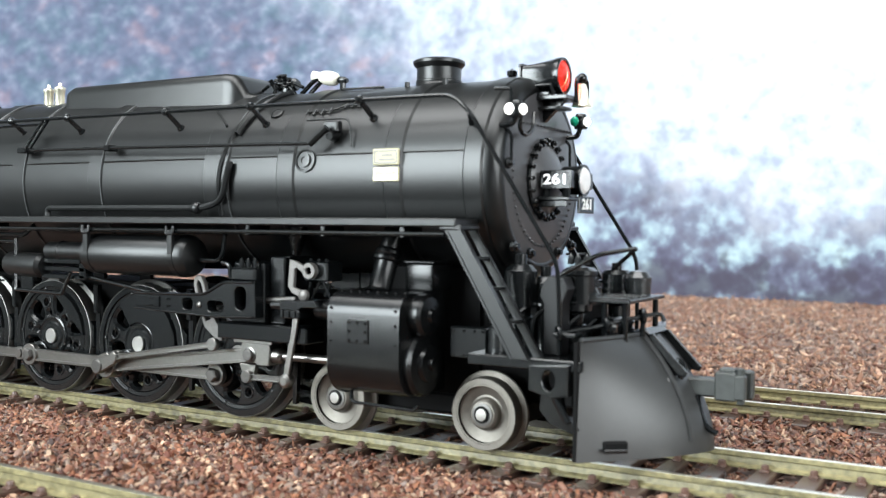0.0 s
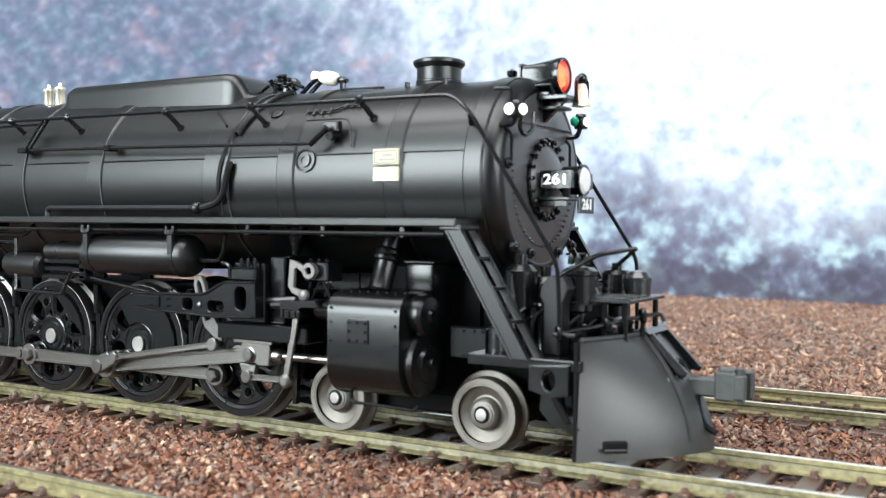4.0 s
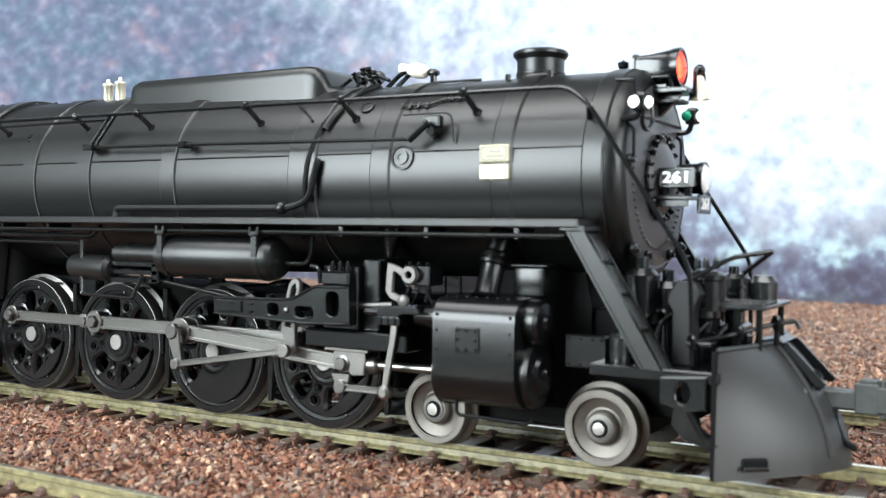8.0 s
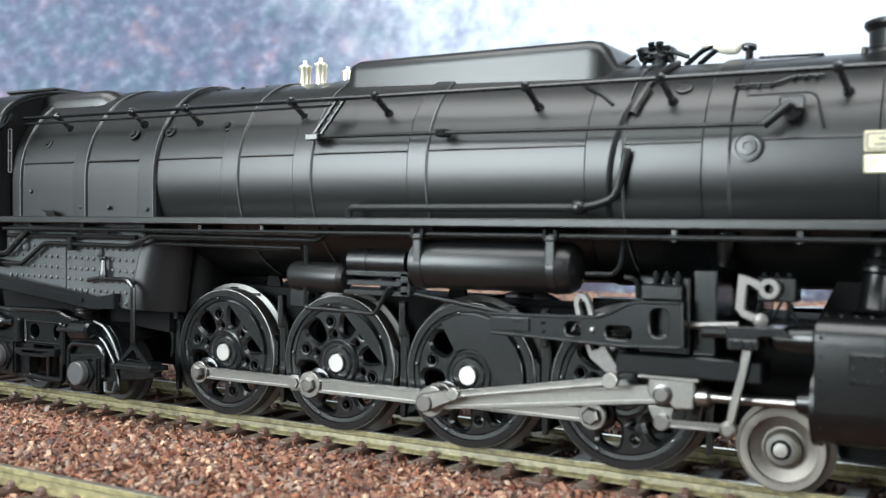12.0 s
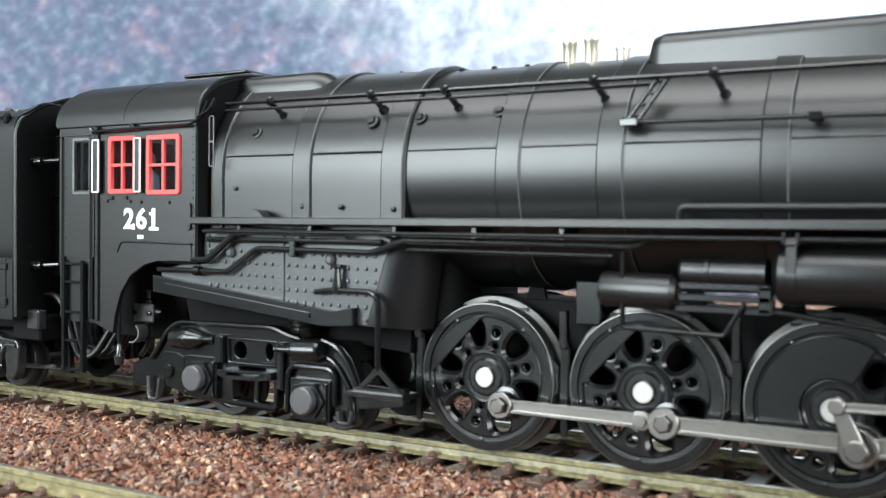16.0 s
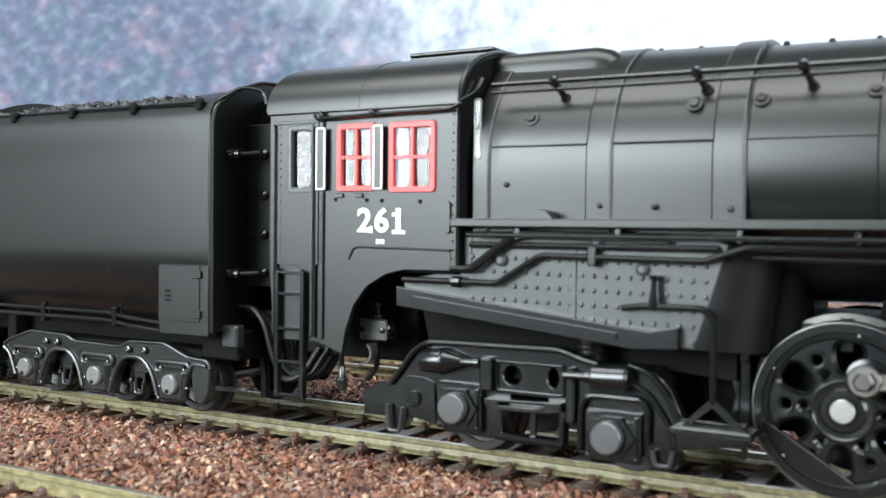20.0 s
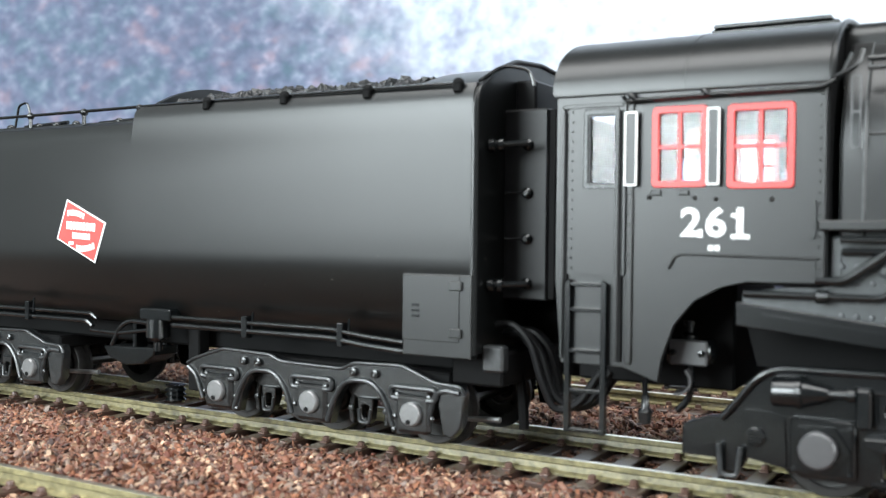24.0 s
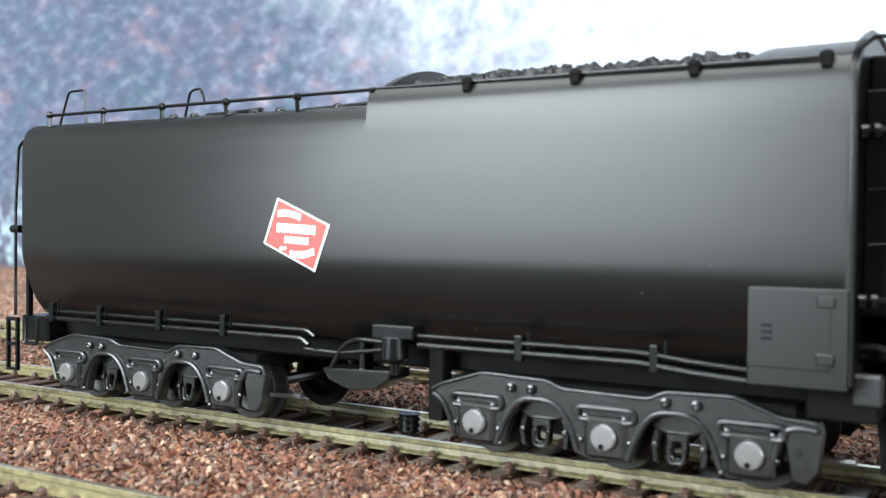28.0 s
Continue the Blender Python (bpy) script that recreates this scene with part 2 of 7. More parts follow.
# ---- mesh helpers, in millimetres ----
def part(name, bm, mat, parent=None, label="", smooth=35.0, at=None, mirror=False):
    """Links a bmesh (in millimetres) as one mesh object, under a thing or a part."""
    if mirror:
        bmesh.ops.scale(bm, vec=(1, -1, 1), verts=bm.verts)
        bmesh.ops.reverse_faces(bm, faces=bm.faces)
    bmesh.ops.scale(bm, vec=(U, U, U), verts=bm.verts)
    me = bpy.data.meshes.new(name)
    bm.to_mesh(me)
    bm.free()
    if smooth:
        me.shade_smooth()
        me.set_sharp_from_angle(angle=radians(smooth))
    me.materials.append(mat)
    ob = new(name, me)
    ob.parent = parent
    if at is not None:
        ob.location = Vector(at) * U
    if label:
        ob["label"] = label
    return ob


def thing(name, label, category, group="", at=(0, 0, 0)):
    ob = new(name)
    ob.empty_display_size = 0.005
    ob.location = Vector(at) * U
    return tagged(ob, label, category, group)


def fix(bm):
    bmesh.ops.recalc_face_normals(bm, faces=bm.faces)
    return bm


def join(a, b):
    me = bpy.data.meshes.new("tmp")
    b.to_mesh(me)
    a.from_mesh(me)
    bpy.data.meshes.remove(me)
    b.free()
    return a


def box(x0, x1, y0, y1, z0, z1, bevel=0.0, seg=1, bm=None):
    o = bmesh.new()
    bmesh.ops.create_cube(o, size=1.0)
    for v in o.verts:
        v.co = Vector(((x0 + x1) / 2 + v.co.x * (x1 - x0), (y0 + y1) / 2 + v.co.y * (y1 - y0), (z0 + z1) / 2 + v.co.z * (z1 - z0)))
    if bevel:
        bmesh.ops.bevel(o, geom=o.edges[:], offset=bevel, segments=seg, profile=0.5, affect="EDGES")
    fix(o)
    return join(bm, o) if bm else o


def frame_of(d):
    d = Vector(d).normalized()
    a = Vector((0, 0, 1)) if abs(d.z) < 0.9 else Vector((1, 0, 0))
    u = d.cross(a).normalized()
    return u, d.cross(u).normalized(), d


def lathe(profile, p0, axis, seg=24, bm=None, caps=True):
    """Turns (radius, height) pairs round an axis through p0."""
    o = bmesh.new()
    u, w, d = frame_of(axis)
    rings = []
    for r, h in profile:
        c = Vector(p0) + d * h
        if r < 1e-6:
            rings.append([o.verts.new(c)])
        else:
            rings.append([o.verts.new(c + (u * math.cos(k * math.tau / seg) + w * math.sin(k * math.tau / seg)) * r) for k in range(seg)])
    for a, b in zip(rings, rings[1:]):
        for k in range(seg):
            q = [a[k % len(a)], a[(k + 1) % len(a)], b[(k + 1) % len(b)], b[k % len(b)]]
            q = [v for i, v in enumerate(q) if v not in q[:i]]
            if len(q) > 2:
                o.faces.new(q)
    if caps:
        for r in (rings[0], rings[-1]):
            if len(r) > 2:
                o.faces.new(r)
    fix(o)
    return join(bm, o) if bm else o


def rod(p0, p1, r, seg=10, bm=None, r1=None):
    d = Vector(p1) - Vector(p0)
    return lathe([(r, 0), (r if r1 is None else r1, d.length)], p0, d, seg, bm)


def ball(c, r, bm=None, squash=(1, 1, 1), seg=10):
    o = bmesh.new()
    bmesh.ops.create_uvsphere(o, u_segments=seg, v_segments=max(5, seg // 2 + 1), radius=1.0)
    for v in o.verts:
        v.co = Vector(c) + Vector([v.co[i] * r * squash[i] for i in range(3)])
    fix(o)
    return join(bm, o) if bm else o


def pipe(points, r, bend=1.2, seg=8, bm=None, steps=4):
    """A round bar along a bent line with filleted corners."""
    pts = [Vector(p) for p in points]
    path = [pts[0]]
    for a, b, c in zip(pts, pts[1:], pts[2:]):
        d0, d1 = (a - b), (c - b)
        t = min(bend, d0.length * 0.48, d1.length * 0.48)
        s, e = b + d0.normalized() * t, b + d1.normalized() * t
        for k in range(steps + 1):
            f = k / steps
            path.append(s.lerp(b, f).lerp(b.lerp(e, f), f))
    path.append(pts[-1])
    o = bmesh.new()
    u = frame_of(path[1] - path[0])[0]
    rings = []
    for i, p in enumerate(path):
        d = (path[min(i + 1, len(path) - 1)] - path[max(i - 1, 0)]).normalized()
        u = (u - d * u.dot(d)).normalized()
        w = d.cross(u)
        rings.append([o.verts.new(p + (u * math.cos(k * math.tau / seg) + w * math.sin(k * math.tau / seg)) * r) for k in range(seg)])
    for a, b in zip(rings, rings[1:]):
        for k in range(seg):
            o.faces.new((a[k], a[(k + 1) % seg], b[(k + 1) % seg], b[k]))
    o.faces.new(rings[0]), o.faces.new(rings[-1])
    fix(o)
    return join(bm, o) if bm else o


def plate(outer, y0, y1, holes=(), bevel=0.0, bm=None):
    """A plate in the x-z plane with real holes, from y0 to y1."""
    o = bmesh.new()
    edges = []
    for loop in (outer, *holes):
        vs = [o.verts.new((x, y0, z)) for x, z in loop]
        edges += [o.edges.new((a, b)) for a, b in zip(vs, vs[1:] + vs[:1])]
    bmesh.ops.triangle_fill(o, use_beauty=True, use_dissolve=False, edges=edges)
    rim = [e for e in o.edges if e.is_boundary]
    got = bmesh.ops.extrude_face_region(o, geom=o.faces[:] + o.edges[:] + o.verts[:])
    bmesh.ops.translate(o, vec=(0, y1 - y0, 0), verts=[g for g in got["geom"] if isinstance(g, bmesh.types.BMVert)])
    fix(o)
    if bevel:
        sharp = [e for e in o.edges if len(e.link_faces) == 2 and e.calc_face_angle(0) > 0.9 and abs(e.verts[0].co.y - e.verts[1].co.y) < 1e-4]
        bmesh.ops.bevel(o, geom=sharp, offset=bevel, segments=1, affect="EDGES")
    return join(bm, o) if bm else o


def ring(cx, cz, r, n=12, a0=0.0, sx=1.0, sz=1.0):
    return [(cx + sx * r * math.cos(a0 + k * math.tau / n), cz + sz * r * math.sin(a0 + k * math.tau / n)) for k in range(n)]


def round_rect(x0, x1, z0, z1, r, n=3):
    out = []
    for cx, cz, a in ((x1 - r, z1 - r, 0), (x0 + r, z1 - r, 90), (x0 + r, z0 + r, 180), (x1 - r, z0 + r, 270)):
        out += [(cx + r * math.cos(radians(a + 90 * k / n)), cz + r * math.sin(radians(a + 90 * k / n))) for k in range(n + 1)]
    return out


def loft(sections, bm=None, caps=True):
    """Skins a row of closed outlines, each a list of (x, y, z)."""
    o = bmesh.new()
    rows = [[o.verts.new(p) for p in s] for s in sections]
    k = len(rows[0])
    for a, b in zip(rows, rows[1:]):
        for i in range(k):
            o.faces.new((a[i], a[(i + 1) % k], b[(i + 1) % k], b[i]))
    if caps:
        o.faces.new(rows[0]), o.faces.new(rows[-1])
    fix(o)
    return join(bm, o) if bm else o


def letters(text, height, depth=0.06, shear=0.0, bold=0.03):
    """A mesh of raised characters in the x-z plane, facing -y, centred on the origin, in millimetres."""
    cu = bpy.data.curves.new("text", "FONT")
    cu.body, cu.align_x, cu.align_y, cu.size, cu.extrude, cu.shear, cu.resolution_u, cu.offset = text, "CENTER", "CENTER", height * 1.38, depth / 2, shear, 3, bold * height
    ob = bpy.data.objects.new("text", cu)
    scene.collection.objects.link(ob)
    me = bpy.data.meshes.new_from_object(ob.evaluated_get(bpy.context.evaluated_depsgraph_get()))
    bpy.data.objects.remove(ob)
    o = bmesh.new()
    o.from_mesh(me)
    bpy.data.meshes.remove(me)
    bmesh.ops.rotate(o, cent=(0, 0, 0), matrix=Matrix.Rotation(radians(90), 3, "X"), verts=o.verts)
    return o


def moved(bm, x=0, y=0, z=0, rx=0, ry=0, rz=0, sx=1, sy=1, sz=1):
    bmesh.ops.scale(bm, vec=(sx, sy, sz), verts=bm.verts)
    bmesh.ops.transform(bm, matrix=pose(x, y, z, rx, ry, rz), verts=bm.verts)
    return bm

# ---- the locomotive ----
AXLES = (-172.25, -150.2, -128.2, -106.15)
DRIVER_R, CRANK_R, CRANK_0 = 9.97, 4.55, -2.3206
loco = thing("steam_locomotive", "satin black model steam locomotive with bright steel rods on the track", "locomotive")


def boiler_outline(x, r, zc, flat=0.0, n=56):
    pts = []
    for k in range(n):
        a = math.tau * k / n
        y, z = r * math.sin(a), zc + r * math.cos(a)
        if flat and z < zc:
            y = math.copysign(r * (1 - (1 - abs(math.sin(a))) * (1 - flat)), math.sin(a)) if abs(math.sin(a)) > 0.02 else 0.0
            z = max(z, 28.5)
        pts.append((x, y, z))
    return pts


def boiler_at(x):
    """Radius and axis height of the boiler shell at x."""
    for (x0, r0, z0), (x1, r1, z1) in zip(SHELL, SHELL[1:]):
        if x0 >= x >= x1:
            f = (x - x0) / (x1 - x0)
            return r0 + (r1 - r0) * f, z0 + (z1 - z0) * f
    return SHELL[-1][1:]


SHELL = ((-61.4, 14.05, 37.1), (-62.5, 14.15, 37.1), (-105.0, 14.3, 37.1), (-150.0, 15.4, 37.3), (-182.0, 15.8, 37.2))
bm = bmesh.new()
loft([boiler_outline(x, r, z) for x, r, z in SHELL], bm)
boiler = part("boiler", bm, BLACK, loco, smooth=30)
FIRE = ((-182.0, 16.0, 37.3), (-216.5, 16.4, 37.6))
part("firebox_wrapper", loft([boiler_outline(x, r, z, 0.97) for x, r, z in FIRE]), BLACK, loco, smooth=30)

for x0, x1 in ((-64.4, -61.5), (-77.0, -73.9), (-95.9, -92.5), (-110.3, -105.2), (-135.7, -132.4), (-155.0, -151.4), (-168.6, -165.0)):
    a, b = boiler_at(x0), boiler_at(x1)
    part("boiler_band", loft([boiler_outline(x, r + dr, z) for x, r, z, dr in ((x0, *a, -0.3), (x0, *a, 0.12), (x0 + 0.22, *a, 0.3), (x1 - 0.32, *b, 0.3), (x1, *b, -0.02), (x1, *b, -0.3))]), BLACK, loco, smooth=24)
    # the band's edge highlight is painted on as a thin light grey ring
    if x0 < -100:
        part("band_edge", loft([boiler_outline(x1 + dx, b[0] + dr, b[1]) for dx, dr in ((-0.36, 0.28), (-0.30, 0.325), (-0.20, 0.27), (-0.24, 0.1))]), EDGE_LINE, loco, "painted edge highlight of the band", smooth=0)
for x0, x1 in ((-185.8, -182.1), (-201.0, -197.6), (-216.4, -213.9)):
    lag = 16.1 + 0.4 * (-182.0 - x1) / 34.5
    part("boiler_band", loft([boiler_outline(x, r, 37.4, 0.97) for x, r in ((x0, 15.8), (x0, lag + 0.12), (x0 + 0.2, lag + 0.26), (x1 - 0.32, lag + 0.26), (x1, lag - 0.02), (x1, 15.8))]), BLACK, loco, smooth=24)
    part("band_edge", loft([boiler_outline(x1 + dx, r, 37.4, 0.97) for dx, r in ((-0.38, lag + 0.24), (-0.32, lag + 0.285), (-0.20, lag + 0.22), (-0.24, lag))]), EDGE_LINE, loco, "painted edge highlight of the band", smooth=0)
SEAMS = ((-73.9, -64.4), (-92.5, -77.0), (-105.2, -95.9), (-132.4, -110.3), (-151.4, -135.7), (-165.0, -155.0), (-182.1, -168.6), (-197.6, -185.8), (-213.9, -201.0))
for x1, x0 in SEAMS:
    a, b = ((16.35, 37.4), (16.35, 37.4)) if x0 < -185 else (boiler_at(x0), boiler_at(x1))
    z = 40.3
    ya, yb = [-math.sqrt(max(r * r - (z - zc) ** 2, 1)) for r, zc in (a, b)]
    part("lagging_seam", pipe([(x0, ya + 0.02, z), (x1, yb + 0.02, z)], 0.16, seg=6), BLACK, loco)

# smokebox front: plate, bolted rim, domed door, dogs
part("smokebox_ring", lathe([(13.9, 0), (14.2, 0.2), (14.1, 0.8), (13.8, 1.4), (13.2, 1.95), (12.6, 2.25), (12.2, 2.3), (11.9, 2.2), (11.9, 1.7)], (-61.6, 0, 37.1), (1, 0, 0), 64, caps=False), BLACK, loco, smooth=50)
part("smokebox_front", lathe([(12.1, 0), (12.1, 0.75), (11.8, 0.9), (0, 0.95)], (-60.2, 0, 37.1), (1, 0, 0), 56), GRAPHITE, loco)
door = part("smokebox_door", lathe([(5.1, 0), (5.1, 0.5), (4.7, 0.8), (3.9, 1.3), (2.8, 1.8), (1.5, 2.1), (0, 2.2)], (-59.3, 0, 36.9), (1, 0, 0), 44), GRAPHITE, loco, "domed graphite smokebox door")
part("door_rim", lathe([(5.5, 0), (5.5, 0.35), (5.2, 0.5), (5.0, 0.4)], (-59.25, 0, 36.9), (1, 0, 0), 44, caps=False), FRAME_BLACK, door)
for k in range(20):
    a = math.tau * k / 20
    dog = moved(box(-0.2, 0.6, -0.24, 0.24, 4.8, 5.9, 0.08), -58.9, 0, 36.9, math.degrees(a))
    ball((-58.3, -5.5 * math.sin(a), 36.9 + 5.5 * math.cos(a)), 0.34, dog, seg=6)
    part("door_dog", dog, FRAME_BLACK, door)
bm = bmesh.new()
for k in range(34):
    a = radians(80 + 200 * k / 33)
    ball((-59.15, 9.8 * math.sin(a), 37.1 + 9.6 * math.cos(a)), 0.22, bm, seg=6)
for k in range(17):
    ball((-59.15, -9.0 + 18.0 * k / 16, 44.4), 0.22, bm, seg=6)
part("front_rivets", bm, GRAPHITE, loco)
for y, z in ((-9.6, 27.6), (-4.6, 26.6), (4.6, 26.6), (9.6, 27.6), (-11.4, 38.6)):
    part("front_bolt", lathe([(0.75, 0), (0.75, 0.5), (0.4, 0.6), (0.4, 1.0), (0, 1.0)], (-59.3, y, z), (1, 0, 0), 8), FRAME_BLACK, loco)

# stack
part("smokestack", lathe([(5.1, 0), (4.9, 0.5), (4.0, 1.1), (3.5, 1.7), (3.35, 2.3), (3.35, 4.1), (3.65, 4.4), (3.92, 4.8), (3.9, 5.2), (3.5, 5.45), (2.9, 5.45), (2.8, 3.0), (0, 2.9)], (-76.6, 0, 49.6), (0, 0, 1), 40), BLACK, loco)
part("smokestack_band", lathe([(3.36, 0), (3.5, 0.1), (3.5, 0.35), (3.36, 0.45)], (-76.6, 0, 51.5), (0, 0, 1), 40, caps=False), BLACK, loco)
for y in (-4.6, 4.6):
    part("smokestack_bolt", rod((-79.9, y * 0.8, 50.0), (-79.9, y * 0.8, 51.5), 0.4), BLACK, loco)
    part("smokestack_bolt", rod((-73.4, y * 0.8, 50.0), (-73.4, y * 0.8, 51.6), 0.4), BLACK, loco)

# sand dome: a long round-shouldered housing
def dome_row(x, half, top):
    base = 46.5
    out = []
    for k in range(9):
        a = radians(90 * k / 8)
        out.append((x, -(half - 1.6 + 1.6 * math.cos(a)) if k else -half, top - 1.9 + 1.9 * math.sin(a)))
    return [(x, -half - 0.6, base)] + out + [(p[0], -p[1], p[2]) for p in reversed(out)] + [(x, half + 0.6, base)]


part("sand_dome", loft([dome_row(-151.6, 6.6, 53.0), dome_row(-151.0, 7.1, 54.4), dome_row(-149.6, 7.3, 54.8), dome_row(-113.2, 7.3, 54.8), dome_row(-111.6, 7.2, 54.5),
                        dome_row(-110.5, 6.8, 53.6), dome_row(-109.6, 6.3, 51.6), dome_row(-104.5, 4.6, 50.6)]), BLACK, loco, smooth=50)
part("dome_flange", box(-152.5, -112.5, -8.2, 8.2, 48.0, 49.1, 0.4, 2), BLACK, loco)
bm = bmesh.new()
for x in (-148, -140, -132, -124, -116):
    lathe([(1.3, 0), (1.3, 0.25), (0.4, 0.5)], (x, 1.0, 54.7), (0, 0, 1), 14, bm)
part("sand_hatch", bm, BLACK, loco)

# running boards, both sides
for far in (False, True):
    part("running_board", box(-218.2, -62.5, -19.4, -13.2, 30.1, 31.2, 0.18), BLACK, loco, mirror=far)
    part("board_edge_pipe", pipe([(-216, -18.6, 29.1), (-64.5, -18.6, 29.1)], 0.34), FRAME_BLACK, loco, mirror=far)
for x in (-71, -84, -97.6, -158, -170, -182, -196, -209):
    part("board_bracket", box(x - 0.35, x + 0.35, -18.7, -14.0, 28.6, 30.1, 0.1), FRAME_BLACK, loco)
part("board_step", plate([(-210.6, 31.1), (-204.0, 31.1), (-205.0, 32.1), (-206.4, 32.4), (-208.4, 32.4), (-209.6, 32.0)], -19.0, -17.2), BLACK, loco)

# handrails and stanchions
STANCHIONS = (-81.1, -100.8, -118.25, -141.0, -155.5, -176.2, -187.9, -205.5)


def rail_at(x):
    f = (x + 63) / (-215 + 63)
    return Vector((x, -13.9 - 2.1 * f, 47.7 + 0.5 * f))


for far in (False, True):
    path = [(-50.2, -14.2, 14.2), (-50.3, -14.4, 21.0), (-50.5, -14.6, 25.8), (-63.2, -14.6, 45.2), (-66.5, -13.6, 47.7), *[rail_at(x) for x in (-70, -118, -170, -214)]]
    part("handrail", pipe(path, 0.30, 1.8), FRAME_BLACK, loco, mirror=far)
    for x in STANCHIONS:
        p = rail_at(x)
        r, zc = (16.3, 37.4) if x < -182 else boiler_at(x)
        d = Vector((0, p.y, p.z - zc)).normalized()
        q = Vector((x, 0, zc)) + d * (r - 0.2)
        q.x -= 0.9
        q.x += 1.7
        q.z -= 0.5
        post = rod(q, p, 0.42, 8)
        ball(p, 0.72, post, seg=8)
        lathe([(0.8, 0), (0.6, 0.8)], q, p - q, 8, post)
        part("stanchion", post, FRAME_BLACK, loco, mirror=far)
part("handrail_bracket", pipe([(-63.2, -14.6, 45.2), (-64.0, -12.4, 43.6)], 0.42), FRAME_BLACK, loco)

# reach rod with its brackets, and the rear second rail
part("reach_rod", pipe([(-150.7, -16.2, 42.6), (-129.7, -16.2, 42.4), (-88.2, -15.9, 41.8)], 0.27), FRAME_BLACK, loco)
bm = lathe([(1.05, 0), (0.8, 1.8), (0.55, 2.8)], (-86.2, -12.4, 43.2), (0.2, -1, -0.15), 12)
rod((-88.6, -15.8, 41.7), (-85.8, -15.4, 44.0), 0.55, 8, bm)
box(-87.2, -84.6, -14.6, -13.2, 43.4, 45.0, 0.2, bm=bm)
part("check_valve", bm, BLACK, loco)
part("check_valve_panel", pipe([(-91, -13.4, 45.4), (-83.4, -13.4, 45.4), (-82.6, -14.0, 41.4)], 0.14), BLACK, loco)
bm = box(-151.6, -149.4, -17.0, -15.0, 42.1, 43.1, 0.15)
pipe([(-150.9, -16.0, 42.8), (-147.6, -14.6, 48.0)], 0.28, bm=bm), pipe([(-149.6, -16.0, 42.8), (-146.3, -14.6, 48.0)], 0.28, bm=bm)
for k in range(4):
    f = (k + 0.5) / 4
    pipe([(-150.9 + 3.3 * f, -16.0 + 1.4 * f, 42.8 + 5.2 * f), (-149.6 + 3.3 * f, -16.0 + 1.4 * f, 42.8 + 5.2 * f)], 0.2, bm=bm)
part("boiler_step_ladder", bm, FRAME_BLACK, loco)
bm = box(-130.4, -129.0, -16.6, -14.6, 41.9, 42.9, 0.15)
part("reach_rod_bracket", bm, SOOT, loco)
part("upper_rail", pipe([(-148, -14.4, 47.2), (-176, -15.2, 47.1), (-214, -16.0, 47.2)], 0.24), FRAME_BLACK, loco)

# injector delivery pipe and sand pipes round the boiler
def hug(points, r, mat=BLACK, name="boiler_pipe", out=0.35):
    """A pipe that follows the boiler's skin: (x, angle from the top in degrees)."""
    path = []
    for x, a in points:
        rr, zc = boiler_at(x)
        path.append((x, -(rr + out) * math.sin(radians(a)), zc + (rr + out) * math.cos(radians(a))))
    return part(name, pipe(path, r, 1.5), mat, loco)


part("injector_pipe", pipe([(-144.3, -16.4, 31.0), (-144.2, -16.4, 32.6), (-109.5, -15.7, 32.6), (-105.9, -15.2, 33.6), (-104.7, -14.9, 38.8), (-104.7, -14.6, 39.6)], 0.5, 1.6), BLACK, loco)
part("pipe_union", lathe([(0.8, 0), (0.95, 0.4), (0.95, 0.9), (0.7, 1.3)], (-111.0, -15.75, 32.6), (1, 0, 0), 10), BLACK, loco)
hug([(-107.2, 112), (-107.0, 95), (-106.6, 80), (-105.6, 62), (-104.3, 48), (-103.2, 36), (-102.4, 22), (-102.2, 12)], 0.42)
hug([(-104.7, 62), (-104.0, 52), (-103.6, 46)], 0.55, name="pipe_end")
hug([(-112.4, 40), (-109.8, 48), (-107.5, 56)], 0.2)
bm = lathe([(1.75, 0), (1.75, 0.25), (1.45, 0.3), (1.35, 0.12), (1.05, 0.12), (1.0, 0.42), (0.5, 0.45), (0.45, 0.3), (0, 0.3)], (-90.6, -14.1, 39.5), (0, -1, 0.15), 20)
part("washout_plug", bm, BLACK, loco, smooth=18)
for x, a in ((-188.3, 64), (-208.8, 67), (-180.9, 62), (-169.0, 60)):
    d = Vector((0, -math.sin(radians(a)), math.cos(radians(a))))
    part("washout_plug", lathe([(1.0, 0), (1.0, 0.25), (0.6, 0.3), (0.5, 0.6), (0, 0.6)], Vector((x, 0, 37.4)) + d * (16.25 if x < -182 else boiler_at(x)[0] - 0.05), d, 14), BLACK, loco)
for x, z in ((-183.5, 32.4), (-192.3, 32.7), (-199.0, 32.8), (-211.6, 35.5), (-214.8, 32.6)):
    part("firebox_stud", ball((x, -16.45, z), 0.4, squash=(1, 0.6, 1)), BLACK, loco)
bm = bmesh.new()
for k in range(9):
    ball((-170 - 5.2 * k, -3.5, 52.4 + 0.12 * k), 0.45, bm, seg=6)
part("roof_studs", bm, BLACK, loco)

